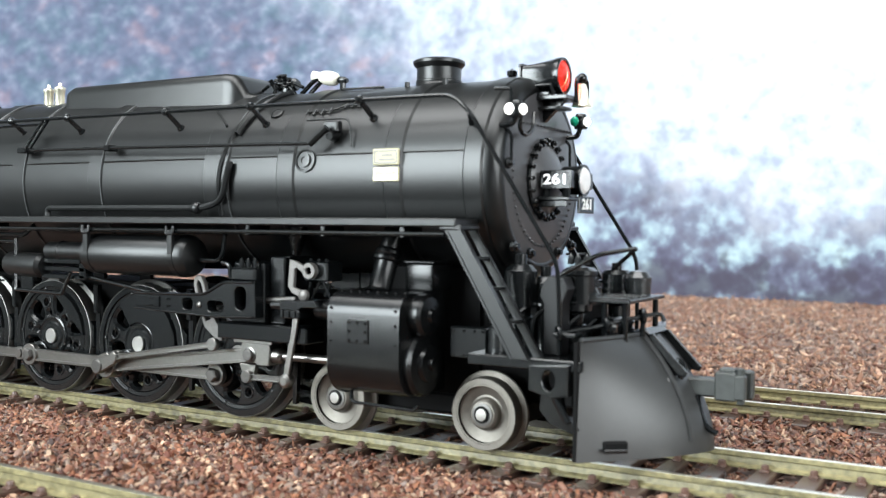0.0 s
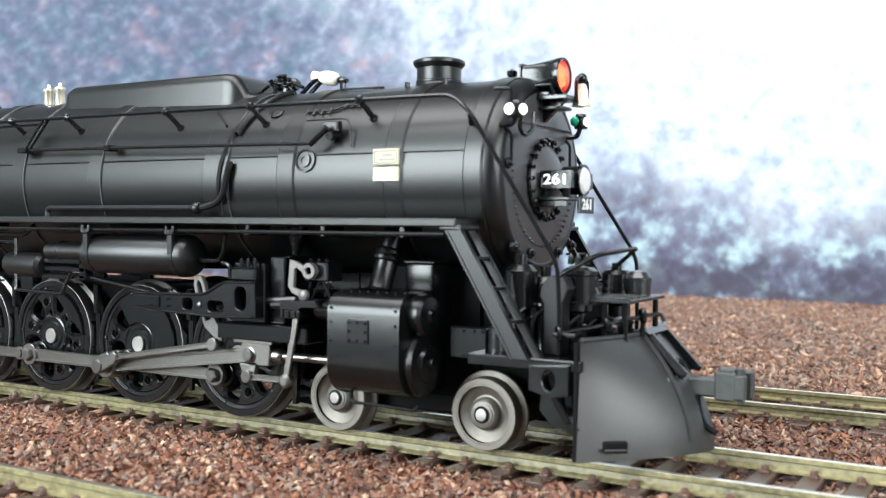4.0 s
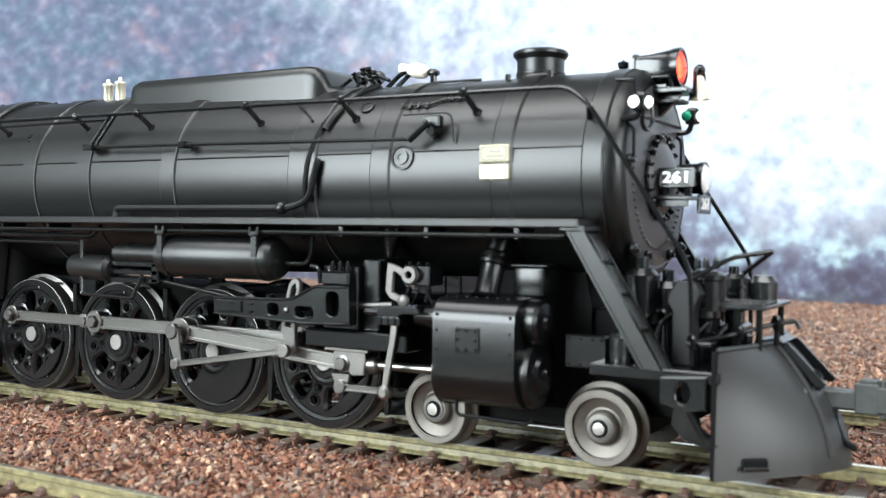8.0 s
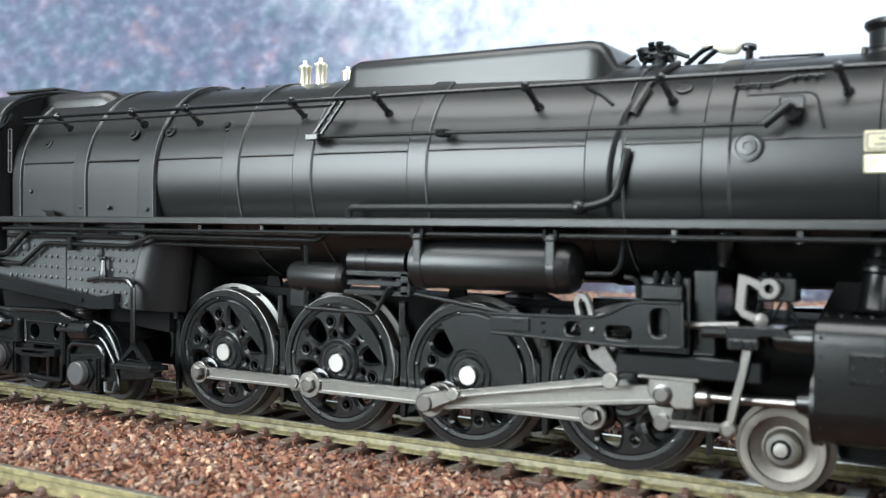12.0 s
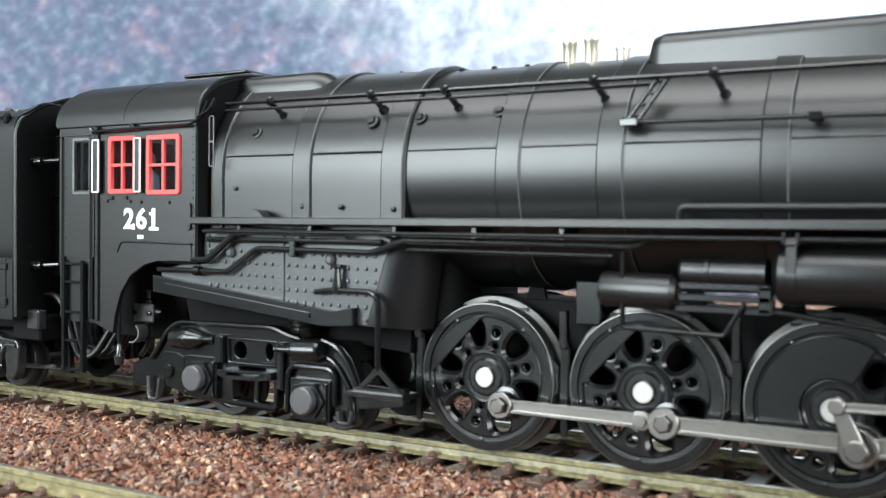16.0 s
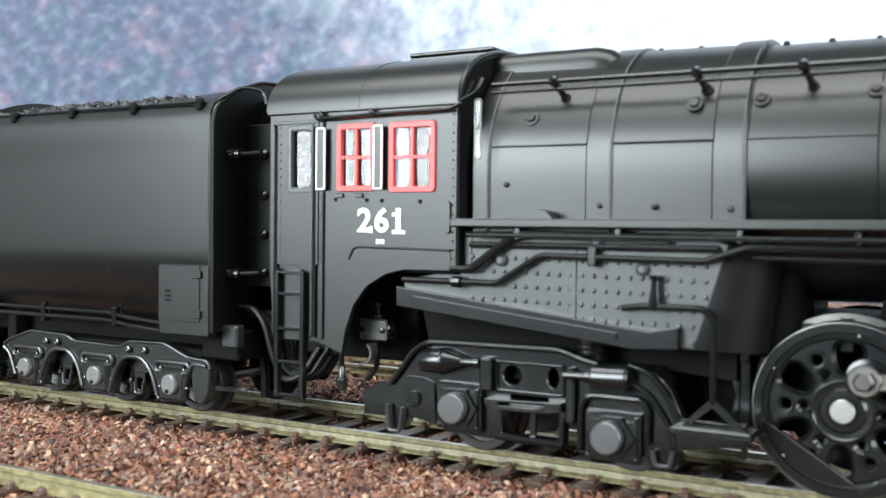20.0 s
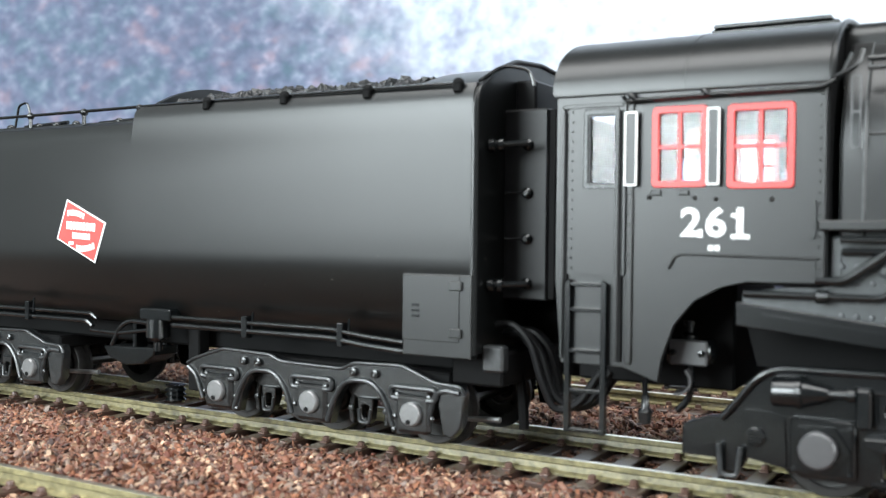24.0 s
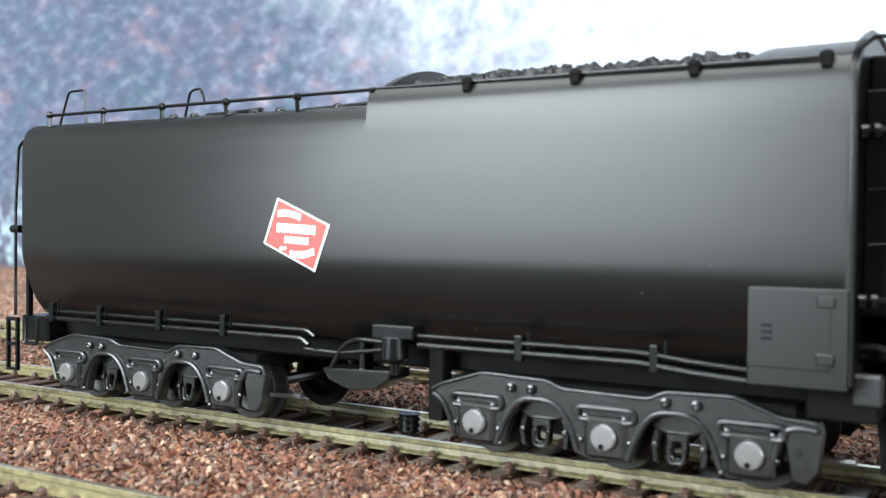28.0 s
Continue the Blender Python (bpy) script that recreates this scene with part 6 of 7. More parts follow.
        part("eccentric_crank", plate([(CRANK_R + 1.25, -0.4), (CRANK_R + 0.7, -1.1), (CRANK_R - 0.5, -1.2), (ex - 0.85, ez - 0.3), (ex - 0.7, ez + 0.6), (ex, ez + 0.9), (ex + 0.8, ez + 0.5), (CRANK_R + 1.0, 0.8)],
                                      -16.9, -16.0, (), 0.12), STEEL, w, "bright eccentric crank", mirror=far)
        part("main_pin", lathe([(1.0, 0), (1.0, -3.4), (1.25, -3.4), (1.25, -4.2), (1.05, -4.35), (0, -4.35)], (CRANK_R, -12.8, 0), (0, 1, 0), 12), DARKSTEEL, w, smooth=20, mirror=far)
    return w


def small_wheel(x, far, r, parent, mat, face=-10.9, label=""):
    w = part("wheel", lathe([(r * 0.78, 0), (r * 0.97, 0.0), (r, 0.2), (r * 1.01, 1.7), (r + 0.75, 2.0), (r + 0.75, 2.5), (r * 0.8, 2.9)], (0, face, 0), (0, 1, 0), 40, caps=False), mat, parent, label, at=(x, 0, r), mirror=far)
    part("wheel_dish", lathe([(r * 0.80, 0.1), (r * 0.78, 0.55), (r * 0.74, 0.62), (r * 0.50, 1.15), (r * 0.45, 1.1), (r * 0.42, 0.2), (r * 0.36, -0.1), (r * 0.30, -0.15), (0, -0.15)], (0, face, 0), (0, 1, 0), 36, caps=False), mat, w, smooth=22, mirror=far)
    part("axle_collar", lathe([(r * 0.31, 0), (r * 0.31, -0.2), (r * 0.2, -0.25), (0, -0.25)], (0, face - 0.1, 0), (0, 1, 0), 24), TREAD if mat is WHEEL_STEEL else SOOT, w, smooth=20, mirror=far)
    part("axle_ring", lathe([(r * 0.235, 0), (r * 0.235, -0.06), (r * 0.17, -0.06)], (0, face - 0.33, 0), (0, 1, 0), 20, caps=False), SOOT, w, mirror=far)
    part("axle_end", lathe([(0.85, 0), (0.8, -0.5), (0, -0.55)], (0, face - 0.15, 0), (0, 1, 0), 14), AXLE if mat is WHEEL_STEEL else DARKSTEEL, w, mirror=far)
    # dull black puts the groove's shade into the colour
    part("rim_groove", lathe([(r * 0.775, 0.5), (r * 0.805, 0.12), (r * 0.825, -0.02)], (0, face - 0.02, 0), (0, 1, 0), 40, caps=False), SOOT, w, "groove inside the rim, its shade painted dull black", mirror=far)
    bm = bmesh.new()
    for k in range(3):
        a = math.tau * k / 3
        lathe([(0.32, 0), (0.32, 0.15)], (r * 0.58 * math.cos(a), face + 1.2, r * 0.58 * math.sin(a)), (0, 1, 0), 8, bm)
    if mat is not WHEEL_STEEL:
        part("wheel_hole", bm, SOOT, w, mirror=far)
    return w


ROLLING = []  # wheel, its axle's x, its radius, its angle at the start
for i, x in enumerate(AXLES):
    for far in (False, True):
        ROLLING.append((driver(x, far, i == 2), x, DRIVER_R, CRANK_0 + (math.pi / 2 if far else 0)))
for x in (-62.7, -87.0):
    for far in (False, True):
        ROLLING.append((small_wheel(x, far, 4.95, loco, WHEEL_STEEL, -10.9, "nickel-grey leading wheel"), x, 4.95, 0.3))
for x in (-218.0, -196.7):
    for far in (False, True):
        ROLLING.append((small_wheel(x, far, 5.2, loco, WHEEL_DARK, -10.4, "dark trailing wheel"), x, 5.2, 0.9))
part("ash_pan", plate([(-228.0, 22.0), (-190.0, 18.0), (-184.0, 16.0), (-184.0, 12.4), (-200.0, 13.6), (-226.0, 14.4)], -11.0, 11.0), SOOT, loco)
part("cab_underframe", box(-249.0, -229.0, -9.0, 12.0, 10.8, 24.0, 0.3), SOOT, loco)
part("spring_beam", plate([(-188, 17.0), (-131, 17.0), (-131, 20.0), (-180, 20.4), (-184, 27.0), (-188, 27.0)], -5.6, 5.6), SOOT, loco)
part("spring_guard", box(-159.6, -156.2, -10.2, -8.2, 17.8, 23.4, 0.15), FRAME_BLACK, loco)
for x in (-178.0, -168.0, -146.0, -134.0):
    part("boiler_stay", plate([(x - 1.6, 19.4), (x + 1.6, 19.4), (x + 0.9, 22.8), (x - 0.9, 22.8)], -4.0, -3.2), SOOT, loco)
part("leading_truck_frame", box(-92, -58, -6.6, 6.6, 3.6, 6.4, 0.3), SOOT, loco)
for x in AXLES:
    part("driver_axle", rod((x, -9, DRIVER_R), (x, 9, DRIVER_R), 1.4, 12), DARKSTEEL, loco)
for x in (-161.2, -139.2, -117.2, -183.2, -95.6):
    hang = part("brake_hanger", plate([(x - 0.4, 17), (x + 0.5, 17), (x + 0.6, 9.5), (x + 0.3, 3.0), (x - 0.3, 3.0), (x - 0.5, 9.5)], -10.0, -9.2), FRAME_BLACK, loco)
    part("brake_shoe", plate([(x - 1.6, 13.2), (x - 0.6, 12.2), (x - 0.6, 8.8), (x - 1.4, 8.2), (x - 0.9, 10.6)], -10.3, -8.8), FRAME_BLACK, hang)
    part("spring_hanger", box(x - 0.5, x + 0.5, -10.6, -9.4, 14.5, 19.5, 0.15), FRAME_BLACK, loco)

for x in AXLES:
    for far in (False, True):
        bm = bmesh.new()
        for k in range(5):
            box(x - 5.2 + 0.8 * k, x + 5.2 - 0.8 * k, -8.6, -6.6, 19.0 - 0.42 * k, 19.4 - 0.42 * k, bm=bm)
        box(x - 0.8, x + 0.8, -8.9, -6.4, 16.4, 20.2, 0.15, bm=bm)
        part("leaf_spring", bm, FRAME_BLACK, loco, mirror=far)

# ---- rods ----
def bar_rod(x0, z0, x1, z1, wide, y0, y1, end0, end1):
    """A fluted rod with round eyes in the x-z plane: two proud flanges and a web set back between them."""
    d = Vector((x1 - x0, z1 - z0))
    along = d.normalized()
    n = Vector((-along.y, along.x))
    a, b = Vector((x0, z0)), Vector((x1, z1))

    def strip(lo, hi, s, e, f0, f1):
        p = [a + along * s + n * lo, b - along * e + n * lo, b - along * e + n * hi, a + along * s + n * hi]
        return plate([(v.x, v.y) for v in p], f0, f1, (), 0.05)

    h = wide / 2
    bm = strip(-h * 0.7, h * 0.7, 0, 0, y0 + 0.32, y1)
    join(bm, strip(h * 0.58, h, 0, 0, y0, y1)), join(bm, strip(-h, -h * 0.58, 0, 0, y0, y1))
    for c, r, s in ((a, end0, 1), (b, end1, -1)):
        lathe([(r - 0.12, -0.12), (r, 0.0), (r, y1 - y0 + 0.1), (r * 0.6, y1 - y0 + 0.15)], (c.x, y0, c.y), (0, 1, 0), 22, bm)
    return bm


S = 22.04
RODS = {}
for far in (False, True):
    q = "far" if far else "near"
    side_rod = part("side_rod", bar_rod(-2 * S, 0, -S, 0, 1.75, -12.9, -12.2, 1.75, 1.9), STEEL, loco, "bright steel coupling rod", mirror=far)
    part("side_rod_middle", bar_rod(-S, 0, 0, 0, 2.1, -13.1, -12.3, 1.95, 2.3), STEEL, side_rod, mirror=far)
    part("side_rod_front", bar_rod(0, 0, S, 0, 1.8, -12.8, -12.1, 2.1, 1.8), STEEL, side_rod, mirror=far)
    part("rod_knuckle", lathe([(1.3, 0), (1.3, 0.42), (0.85, 0.45), (0.8, 0.7), (0, 0.7)], (-S - 2.9, -12.5, 0), (0, -1, 0), 6), STEEL, side_rod, mirror=far)
    RODS["side", q] = side_rod
    RODS["main", q] = part("main_rod", bar_rod(0, 0, 32.2, 0, 2.2, -15.2, -14.2, 2.1, 1.35), STEEL, loco, "bright steel main rod", mirror=far)
    head = plate([(-1.6, 2.2), (3.6, 2.2), (3.8, 0.9), (3.6, -1.4), (1.6, -1.6), (0.6, -0.9), (-1.4, -0.6), (-1.9, 0.4)], -15.9, -12.8, (), 0.15)
    ch = part("crosshead", head, STEEL, loco, "bright steel crosshead", mirror=far)
    part("crosshead_shoe", box(-3.0, 4.4, -16.2, -12.6, 1.75, 2.3, 0.12), STEEL, ch, mirror=far)
    part("crosshead_pin", lathe([(1.2, 0), (1.2, 0.3), (0.9, 0.4), (0.9, 0.8), (0.75, 0.9), (0, 0.9)], (0, -15.7, 0), (0, -1, 0), 18), DARKSTEEL, ch, mirror=far, smooth=15)
    part("piston_rod", rod((2.5, -14.5, 0), (24.0, -14.5, 0.2), 0.62, 14), STEEL, ch, "polished piston rod", mirror=far)
    part("crosshead_nut", lathe([(1.15, 0), (1.15, 1.6), (0.8, 2.0)], (3.4, -14.5, 0), (1, 0, 0), 14), STEEL, ch, mirror=far)
    part("union_arm", plate([(-1.6, -1.4), (1.4, -1.4), (1.0, -3.6), (-0.6, -3.6)], -16.3, -15.6), STEEL, ch, mirror=far)
    RODS["crosshead", q] = ch
    RODS["union", q] = part("union_link", bar_rod(0, 0, 7.7, 0, 0.9, -17.0, -16.4, 0.95, 0.95), DARKSTEEL, loco, mirror=far)
    blade = plate([(-0.55, 0.4), (0.55, 0.4), (0.62, -3.0), (0.5, -7.0), (0.42, -10.2), (-0.42, -10.2), (-0.5, -7.0), (-0.3, -3.0)], -17.6, -17.1, (), 0.08)
    lathe([(0.6, -0.3), (0.95, -0.1), (1.0, 0.0), (1.0, 0.6)], (0, -17.7, -10.2), (0, 1, 0), 18, blade)
    RODS["lever", q] = part("combination_lever", blade, STEEL, loco, "bright combination lever", mirror=far, smooth=20)
    RODS["eccentric", q] = part("eccentric_rod", bar_rod(0, 0, 21.6, 0, 0.9, -17.7, -17.1, 0.85, 1.0), STEEL, loco, "bright eccentric rod", mirror=far)
    bm = plate([(-1.2, -3.0), (-1.3, 0.5), (-1.05, 3.8), (-0.6, 4.7), (0.1, 5.0), (0.8, 4.6), (1.05, 3.7), (0.95, 0.5), (1.3, -2.6), (2.0, -5.2), (1.5, -6.0), (0.6, -5.8)], -15.8, -14.9, [[(-0.55, -2.2), (-0.62, 0.5), (-0.4, 3.6), (0.1, 4.2), (0.45, 3.5), (0.3, 0.5), (0.45, -2.2)]], 0.1)
    RODS["link", q] = part("expansion_link", bm, LEVER_GREY, loco, "worn steel slotted expansion link", mirror=far)


# ---- crew figurines, plain shapes that ride in the cab ----
def figurine(x, y):
    bm = loft([[(x + r * math.cos(t), y + r * 0.8 * math.sin(t), z) for t in [math.tau * k / 12 for k in range(12)]] for r, z in ((1.6, 25.2), (1.9, 29.0), (2.2, 33.5), (2.0, 36.5), (0.9, 37.4))])
    ball((x, y, 39.0), 1.35, bm, squash=(1, 1, 1.15))
    for v in bm.verts:
        v.co.z += 1.4 if v.co.z > 25.3 else 0.0
    ob = part("figurine", bm, BLUE_CLOTH, None, smooth=60)
    ob.data.materials.append(SKIN_TONE)
    for f in ob.data.polygons:
        f.material_index = int(f.center.z > 38.9 * U)
    return tagged(ob, "plain blue plastic figurine standing in the cab", "figurine", "crew figurines")


RIDERS = [figurine(-232.4, -14.2), figurine(-226.4, 12.0)]
# ---- the tender ----
tender = thing("tender", "satin black model tender with a red herald behind the locomotive", "tender")


def tank_row(x, top, pinch=1.0):
    """Cross-section of the tank: curved in at the foot, flat sides, rounded shoulder."""
    left = [(-13.2, 14.0), (-14.4, 14.9), (-15.8, 16.6), (-17.0, 18.8), (-17.85, 21.0), (-18.4, 22.6), (-18.66, 23.5), (-18.85, 24.3), (-18.96, 25.2), (-19.0, 26.2), (-19.0, 30.0), (-19.0, 36.0), (-19.0, top - 4.2), (-18.9, top - 3.0), (-18.6, top - 1.6), (-18.0, top - 0.5), (-17.0, top)]
    pts = [(x, y * pinch, z) for y, z in left]
    return pts + [(p[0], -p[1], p[2]) for p in reversed(pts)]


def bunker_row(x, top=48.4):
    left = [(-13.2, 14.0), (-14.4, 14.9), (-15.8, 16.6), (-17.0, 18.8), (-17.85, 21.0), (-18.4, 22.6), (-18.66, 23.5), (-18.85, 24.3), (-18.96, 25.2), (-19.0, 26.2), (-19.0, 30.0), (-19.0, 36.0), (-19.0, 42.2), (-18.98, 44.6), (-18.85, 46.2), (-18.5, 47.4), (-17.8, top)]
    pts = [(x, y, z) for y, z in left]
    return pts + [(p[0], -p[1], p[2]) for p in reversed(pts)]


rows = [tank_row(-392.4, 45.6, 0.90), tank_row(-391.6, 46.2, 0.975), tank_row(-390.4, 46.4), tank_row(-320.5, 46.4), bunker_row(-320.1), bunker_row(-259.6)]
part("tank_body", loft(rows), TENDER_BLACK, tender, smooth=32)
for far in (False, True):
    skirt = part("front_skirt", box(-269.5, -259.3, -19.25, -17.4, 13.4, 24.0, 0.12), TENDER_BLACK, tender, mirror=far)
    part("skirt_plate", box(-269.5, -261.0, -19.4, -19.1, 15.4, 23.9, 0.08), TENDER_BLACK, skirt, mirror=far)
    for z in (16.6, 22.6):
        part("skirt_hinge", box(-262.4, -260.6, -19.65, -19.2, z - 0.6, z + 0.6, 0.12), TENDER_BLACK, skirt, mirror=far)
    for k in range(3):
        part("skirt_louvre", box(-268.0, -266.9, -19.55, -19.3, 18.4 + 0.7 * k, 18.75 + 0.7 * k), FRAME_BLACK, skirt, mirror=far)
    # pipes along the foot of the tank
    for dz, r, x1 in ((1.2, 0.34, -330.5), (0.0, 0.42, -331.5)):
        part("tank_foot_pipe", pipe([(-386.0, -17.9, 14.2 + dz), (x1, -17.9, 14.2 + dz), (x1 + 1.2, -17.9, 13.4 + dz)], r), FRAME_BLACK, tender, mirror=far)
        part("tank_foot_pipe", pipe([(-312.0, -18.2, 14.6 + dz), (-282.0, -18.2, 14.6 + dz), (-276.0, -18.5, 14.0 + dz), (-269.4, -18.6, 13.6 + dz)], r), FRAME_BLACK, tender, mirror=far)
    for x in (-384.0, -372.5, -359.2, -345.9, -297.4, -280.2):
        clip = box(x - 0.5, x + 0.5, -18.7, -17.2, 13.6, 16.8, 0.12)
        rod((x + 1.3, -18.3, 15.0), (x + 1.3, -18.1, 17.4), 0.2, 6, clip)
        part("pipe_clip", clip, FRAME_BLACK, tender, mirror=far)
    # top rail with its posts
    part("top_rail", pipe([(-386.4, -17.6, 48.1), (-320.0, -17.6, 48.5), (-262.0, -18.3, 48.4)], 0.26), FRAME_BLACK, tender, mirror=far)
    for x in (-385.7, -372.7, -359.5, -346.3, -332.9, -319.9):
        post = rod((x, -17.6, 46.2), (x, -17.6, 48.2), 0.32, 8)
        ball((x, -17.6, 48.25), 0.66, post, seg=8)
        part("rail_post", post, FRAME_BLACK, tender, mirror=far)
    for x in (-305.0, -290.3, -276.0, -262.0):
        knob = ball((x, -18.4, 48.45), 0.72, squash=(1.15, 0.8, 0.9), seg=10)
        box(x - 0.55, x + 0.55, -18.95, -18.2, 47.2, 48.3, 0.15, bm=knob)
        part("rail_knob", knob, SOOT, tender, mirror=far)
# herald: a tilted red diamond with white border and plain white bars
def slanted(k):
    cx, cz = -331.75, 28.85
    return [(cx + (x - cx) * k, cz + (z - cz) * k) for x, z in ((-335.1, 34.0), (-325.9, 30.2), (-328.4, 23.7), (-337.6, 27.5))]


herald = part("herald", plate(slanted(1.0), -19.14, -19.04), WHITE, tender, "tilted red herald with white border")
part("herald_field", plate(slanted(0.93), -19.2, -19.12), HERALD_RED, herald)
for x, z, h, w, tilt, n, bow in ((-332.9, 31.4, 0.95, 4.2, 8, 7, 0.35), (-331.7, 29.6, 1.3, 7.0, 3, 9, 0.0), (-331.6, 28.0, 1.0, 4.4, 3, 6, 0.0), (-334.0, 26.85, 0.5, 1.3, -2, 3, 0.0), (-330.6, 26.35, 1.0, 4.4, -6, 7, -0.35)):
    for k in range(n):
        f = (k + 0.5) / n - 0.5
        rise = -f * w * math.sin(radians(tilt)) + bow * (0.25 - f * f) * 4
        part("herald_bar", moved(box(-w / n * 0.39, w / n * 0.39, -0.03, 0.03, -h / 2, h / 2, 0.02), x + f * w, -19.22, z + rise, ry=tilt + 40 * bow * f), WHITE, herald)

# deck, coal space
part("rear_deck", box(-391, -320.4, -17.0, 17.0, 46.2, 46.55, 0.1), TENDER_BLACK, tender)
half = 15.6
arc = [(-half + 2 * half * k / 20, 48.0 + 5.2 * math.sin(math.pi * k / 20) ** 0.8) for k in range(21)]
bulk = bmesh.new()
vs = [bulk.verts.new((-321.0, y, z)) for y, z in arc] + [bulk.verts.new((-321.0, half, 46.4)), bulk.verts.new((-321.0, -half, 46.4))]
bulk.faces.new(vs)
got = bmesh.ops.extrude_face_region(bulk, geom=bulk.faces[:])
bmesh.ops.translate(bulk, vec=(1.0, 0, 0), verts=[g for g in got["geom"] if isinstance(g, bmesh.types.BMVert)])
part("coal_bulkhead", fix(bulk), TENDER_BLACK, tender)
hood = loft([[(x, -half + 2 * half * k / 16, 48.0 + h * math.sin(math.pi * k / 16) ** 0.8) for k in range(17)] + [(x, half, 47.6), (x, -half, 47.6)] for x, h in ((-272.0, 3.6), (-270.4, 4.4), (-259.6, 4.6))])
part("bunker_hood", hood, TENDER_BLACK, tender, smooth=50)
rng = random.Random(5)
coal = bmesh.new()
for k in range(1500):
    x, y = rng.uniform(-319.5, -272.5), rng.uniform(-15.5, 15.5)
    z = 48.1 + 3.3 * (1 - (y / 16) ** 2) * min(1, (x + 322) / 7) * rng.uniform(0.8, 1.05)
    o = bmesh.new()
    bmesh.ops.create_icosphere(o, subdivisions=1, radius=0.45 + 0.75 * rng.random() ** 2)
    for v in o.verts:
        v.co *= rng.uniform(0.6, 1.15)
    moved(o, x, y, z, rng.uniform(0, 360), rng.uniform(0, 360), 0)
    join(coal, o)
load = part("coal_load", coal, COAL, tender, "heap of glossy black coal", smooth=0)
load["kind"] = "stuff"
part("coal_bed", box(-320, -272, -16.6, 16.6, 46.5, 48.3, 0.2), COAL, tender)

# front end: wall, water-leg box, rods
fw = bmesh.new()
prof = [(-18.9, 14.0), (-19.0, 30.0), (-19.0, 45.6), (-18.2, 47.6), (-14.0, 50.4), (-8.0, 52.4), (0.0, 53.0)]
prof = prof + [(-y, z) for y, z in reversed(prof[:-1])]
vs = [fw.verts.new((-259.7, y, z)) for y, z in prof]
fw.faces.new(vs)
got = bmesh.ops.extrude_face_region(fw, geom=fw.faces[:])
bmesh.ops.translate(fw, vec=(0.6, 0, 0), verts=[g for g in got["geom"] if isinstance(g, bmesh.types.BMVert)])
part("front_wall", fix(fw), TENDER_BLACK, tender)
part("front_edge_bead", pipe([(-259.0, y, z) for y, z in prof], 0.32, 0.8), TENDER_BLACK, tender)
part("front_grab", pipe([(-259.4, -17.6, 48.6), (-257.6, -14.4, 50.9), (-254.8, -12.4, 50.4), (-254.0, -12.8, 48.2)], 0.24), FRAME_BLACK, tender)
box_ob = part("brakeman_box", box(-259.2, -252.8, -11.0, 11.0, 20.6, 45.6, 0.25), HOSE, tender)
# dull black sheet puts the dark of the cab gap into the colour
part("dark_gap_sheet", box(-252.85, -251.9, -10.6, 10.8, 20.8, 45.4, 0.1), SOOT, box_ob)
part("upper_box", box(-259.2, -256.0, -8.0, 8.0, 45.6, 49.8, 0.3), HOSE, tender)
for z in (40.6, 22.6):
    grip = rod((-258.9, -15.4, z), (-254.4, -13.6, z + 0.3), 0.45, 10)
    lathe([(0.9, 0), (0.9, 0.7), (0.6, 1.0), (0.9, 1.3), (0.9, 1.9)], (-259.0, -15.4, z), (1, 0.3, 0.05), 12, grip)
    part("buffer_rod", grip, FRAME_BLACK, tender)
for z in (40.9, 34.6, 28.6, 22.8):
    part("box_latch", lathe([(0.75, 0), (0.75, 0.4), (0.35, 0.8), (0, 0.8)], (-255.6, -11.0, z), (0, -1, 0), 12), FRAME_BLACK, box_ob)
    part("latch_pin", rod((-258.6, -11.5, z), (-255.6, -11.5, z + 0.1), 0.16, 6), FRAME_BLACK, box_ob)
part("front_beam", box(-264, -256.6, -15.8, 15.8, 9.6, 14.0, 0.3), SOOT, tender)
part("beam_end", box(-259.2, -256.2, -16.6, -14.6, 11.6, 15.0, 0.3), TRUCK_EDGE, tender)
part("tender_underframe", box(-392, -258, -11.0, 11.0, 10.5, 14.2, 0.4), SOOT, tender)
# pump box and tool tray between the trucks
pump = part("water_pump", box(-319.8, -313.2, -17.8, -15.0, 15.0, 16.9, 0.25), FRAME_BLACK, tender)
part("pump_body", lathe([(1.8, 0), (1.9, 2.8), (1.2, 3.4), (0.7, 3.6), (0.7, 5.0)], (-316.6, -16.8, 15.2), (0, 0, -1), 16), FRAME_BLACK, pump)
part("pump_pipe", pipe([(-327.0, -16.8, 10.4), (-325.0, -16.8, 13.6), (-322.8, -16.8, 14.6), (-318.0, -16.8, 14.4)], 0.4), FRAME_BLACK, pump)
part("pump_pipe", pipe([(-332.0, -16.8, 12.6), (-326.0, -16.8, 12.4), (-318.0, -16.8, 13.4)], 0.34), FRAME_BLACK, pump)
tray = [(-328.6, 10.2), (-317.0, 10.6), (-317.2, 9.4), (-319.6, 7.9), (-323.6, 7.4), (-327.4, 8.6)]
part("scoop", plate(tray, -17.2, -12.0, (), 0.2), FRAME_BLACK, tender)
part("scoop_leg", box(-322.6, -321.8, -16.6, -14.0, 10.0, 14.4, 0.15), FRAME_BLACK, tender)
part("hanger_post", box(-313.0, -310.6, -14.0, -11.6, 4.0, 14.0, 0.2), SOOT, tender)
part("coil_spring", lathe([(1.3, 0), (1.7, 0.4), (1.3, 0.8), (1.7, 1.2), (1.3, 1.6), (1.7, 2.0), (1.3, 2.4), (1.6, 2.8)], (-316.6, -13.0, 1.6), (0, 0, 1), 16), FRAME_BLACK, tender)
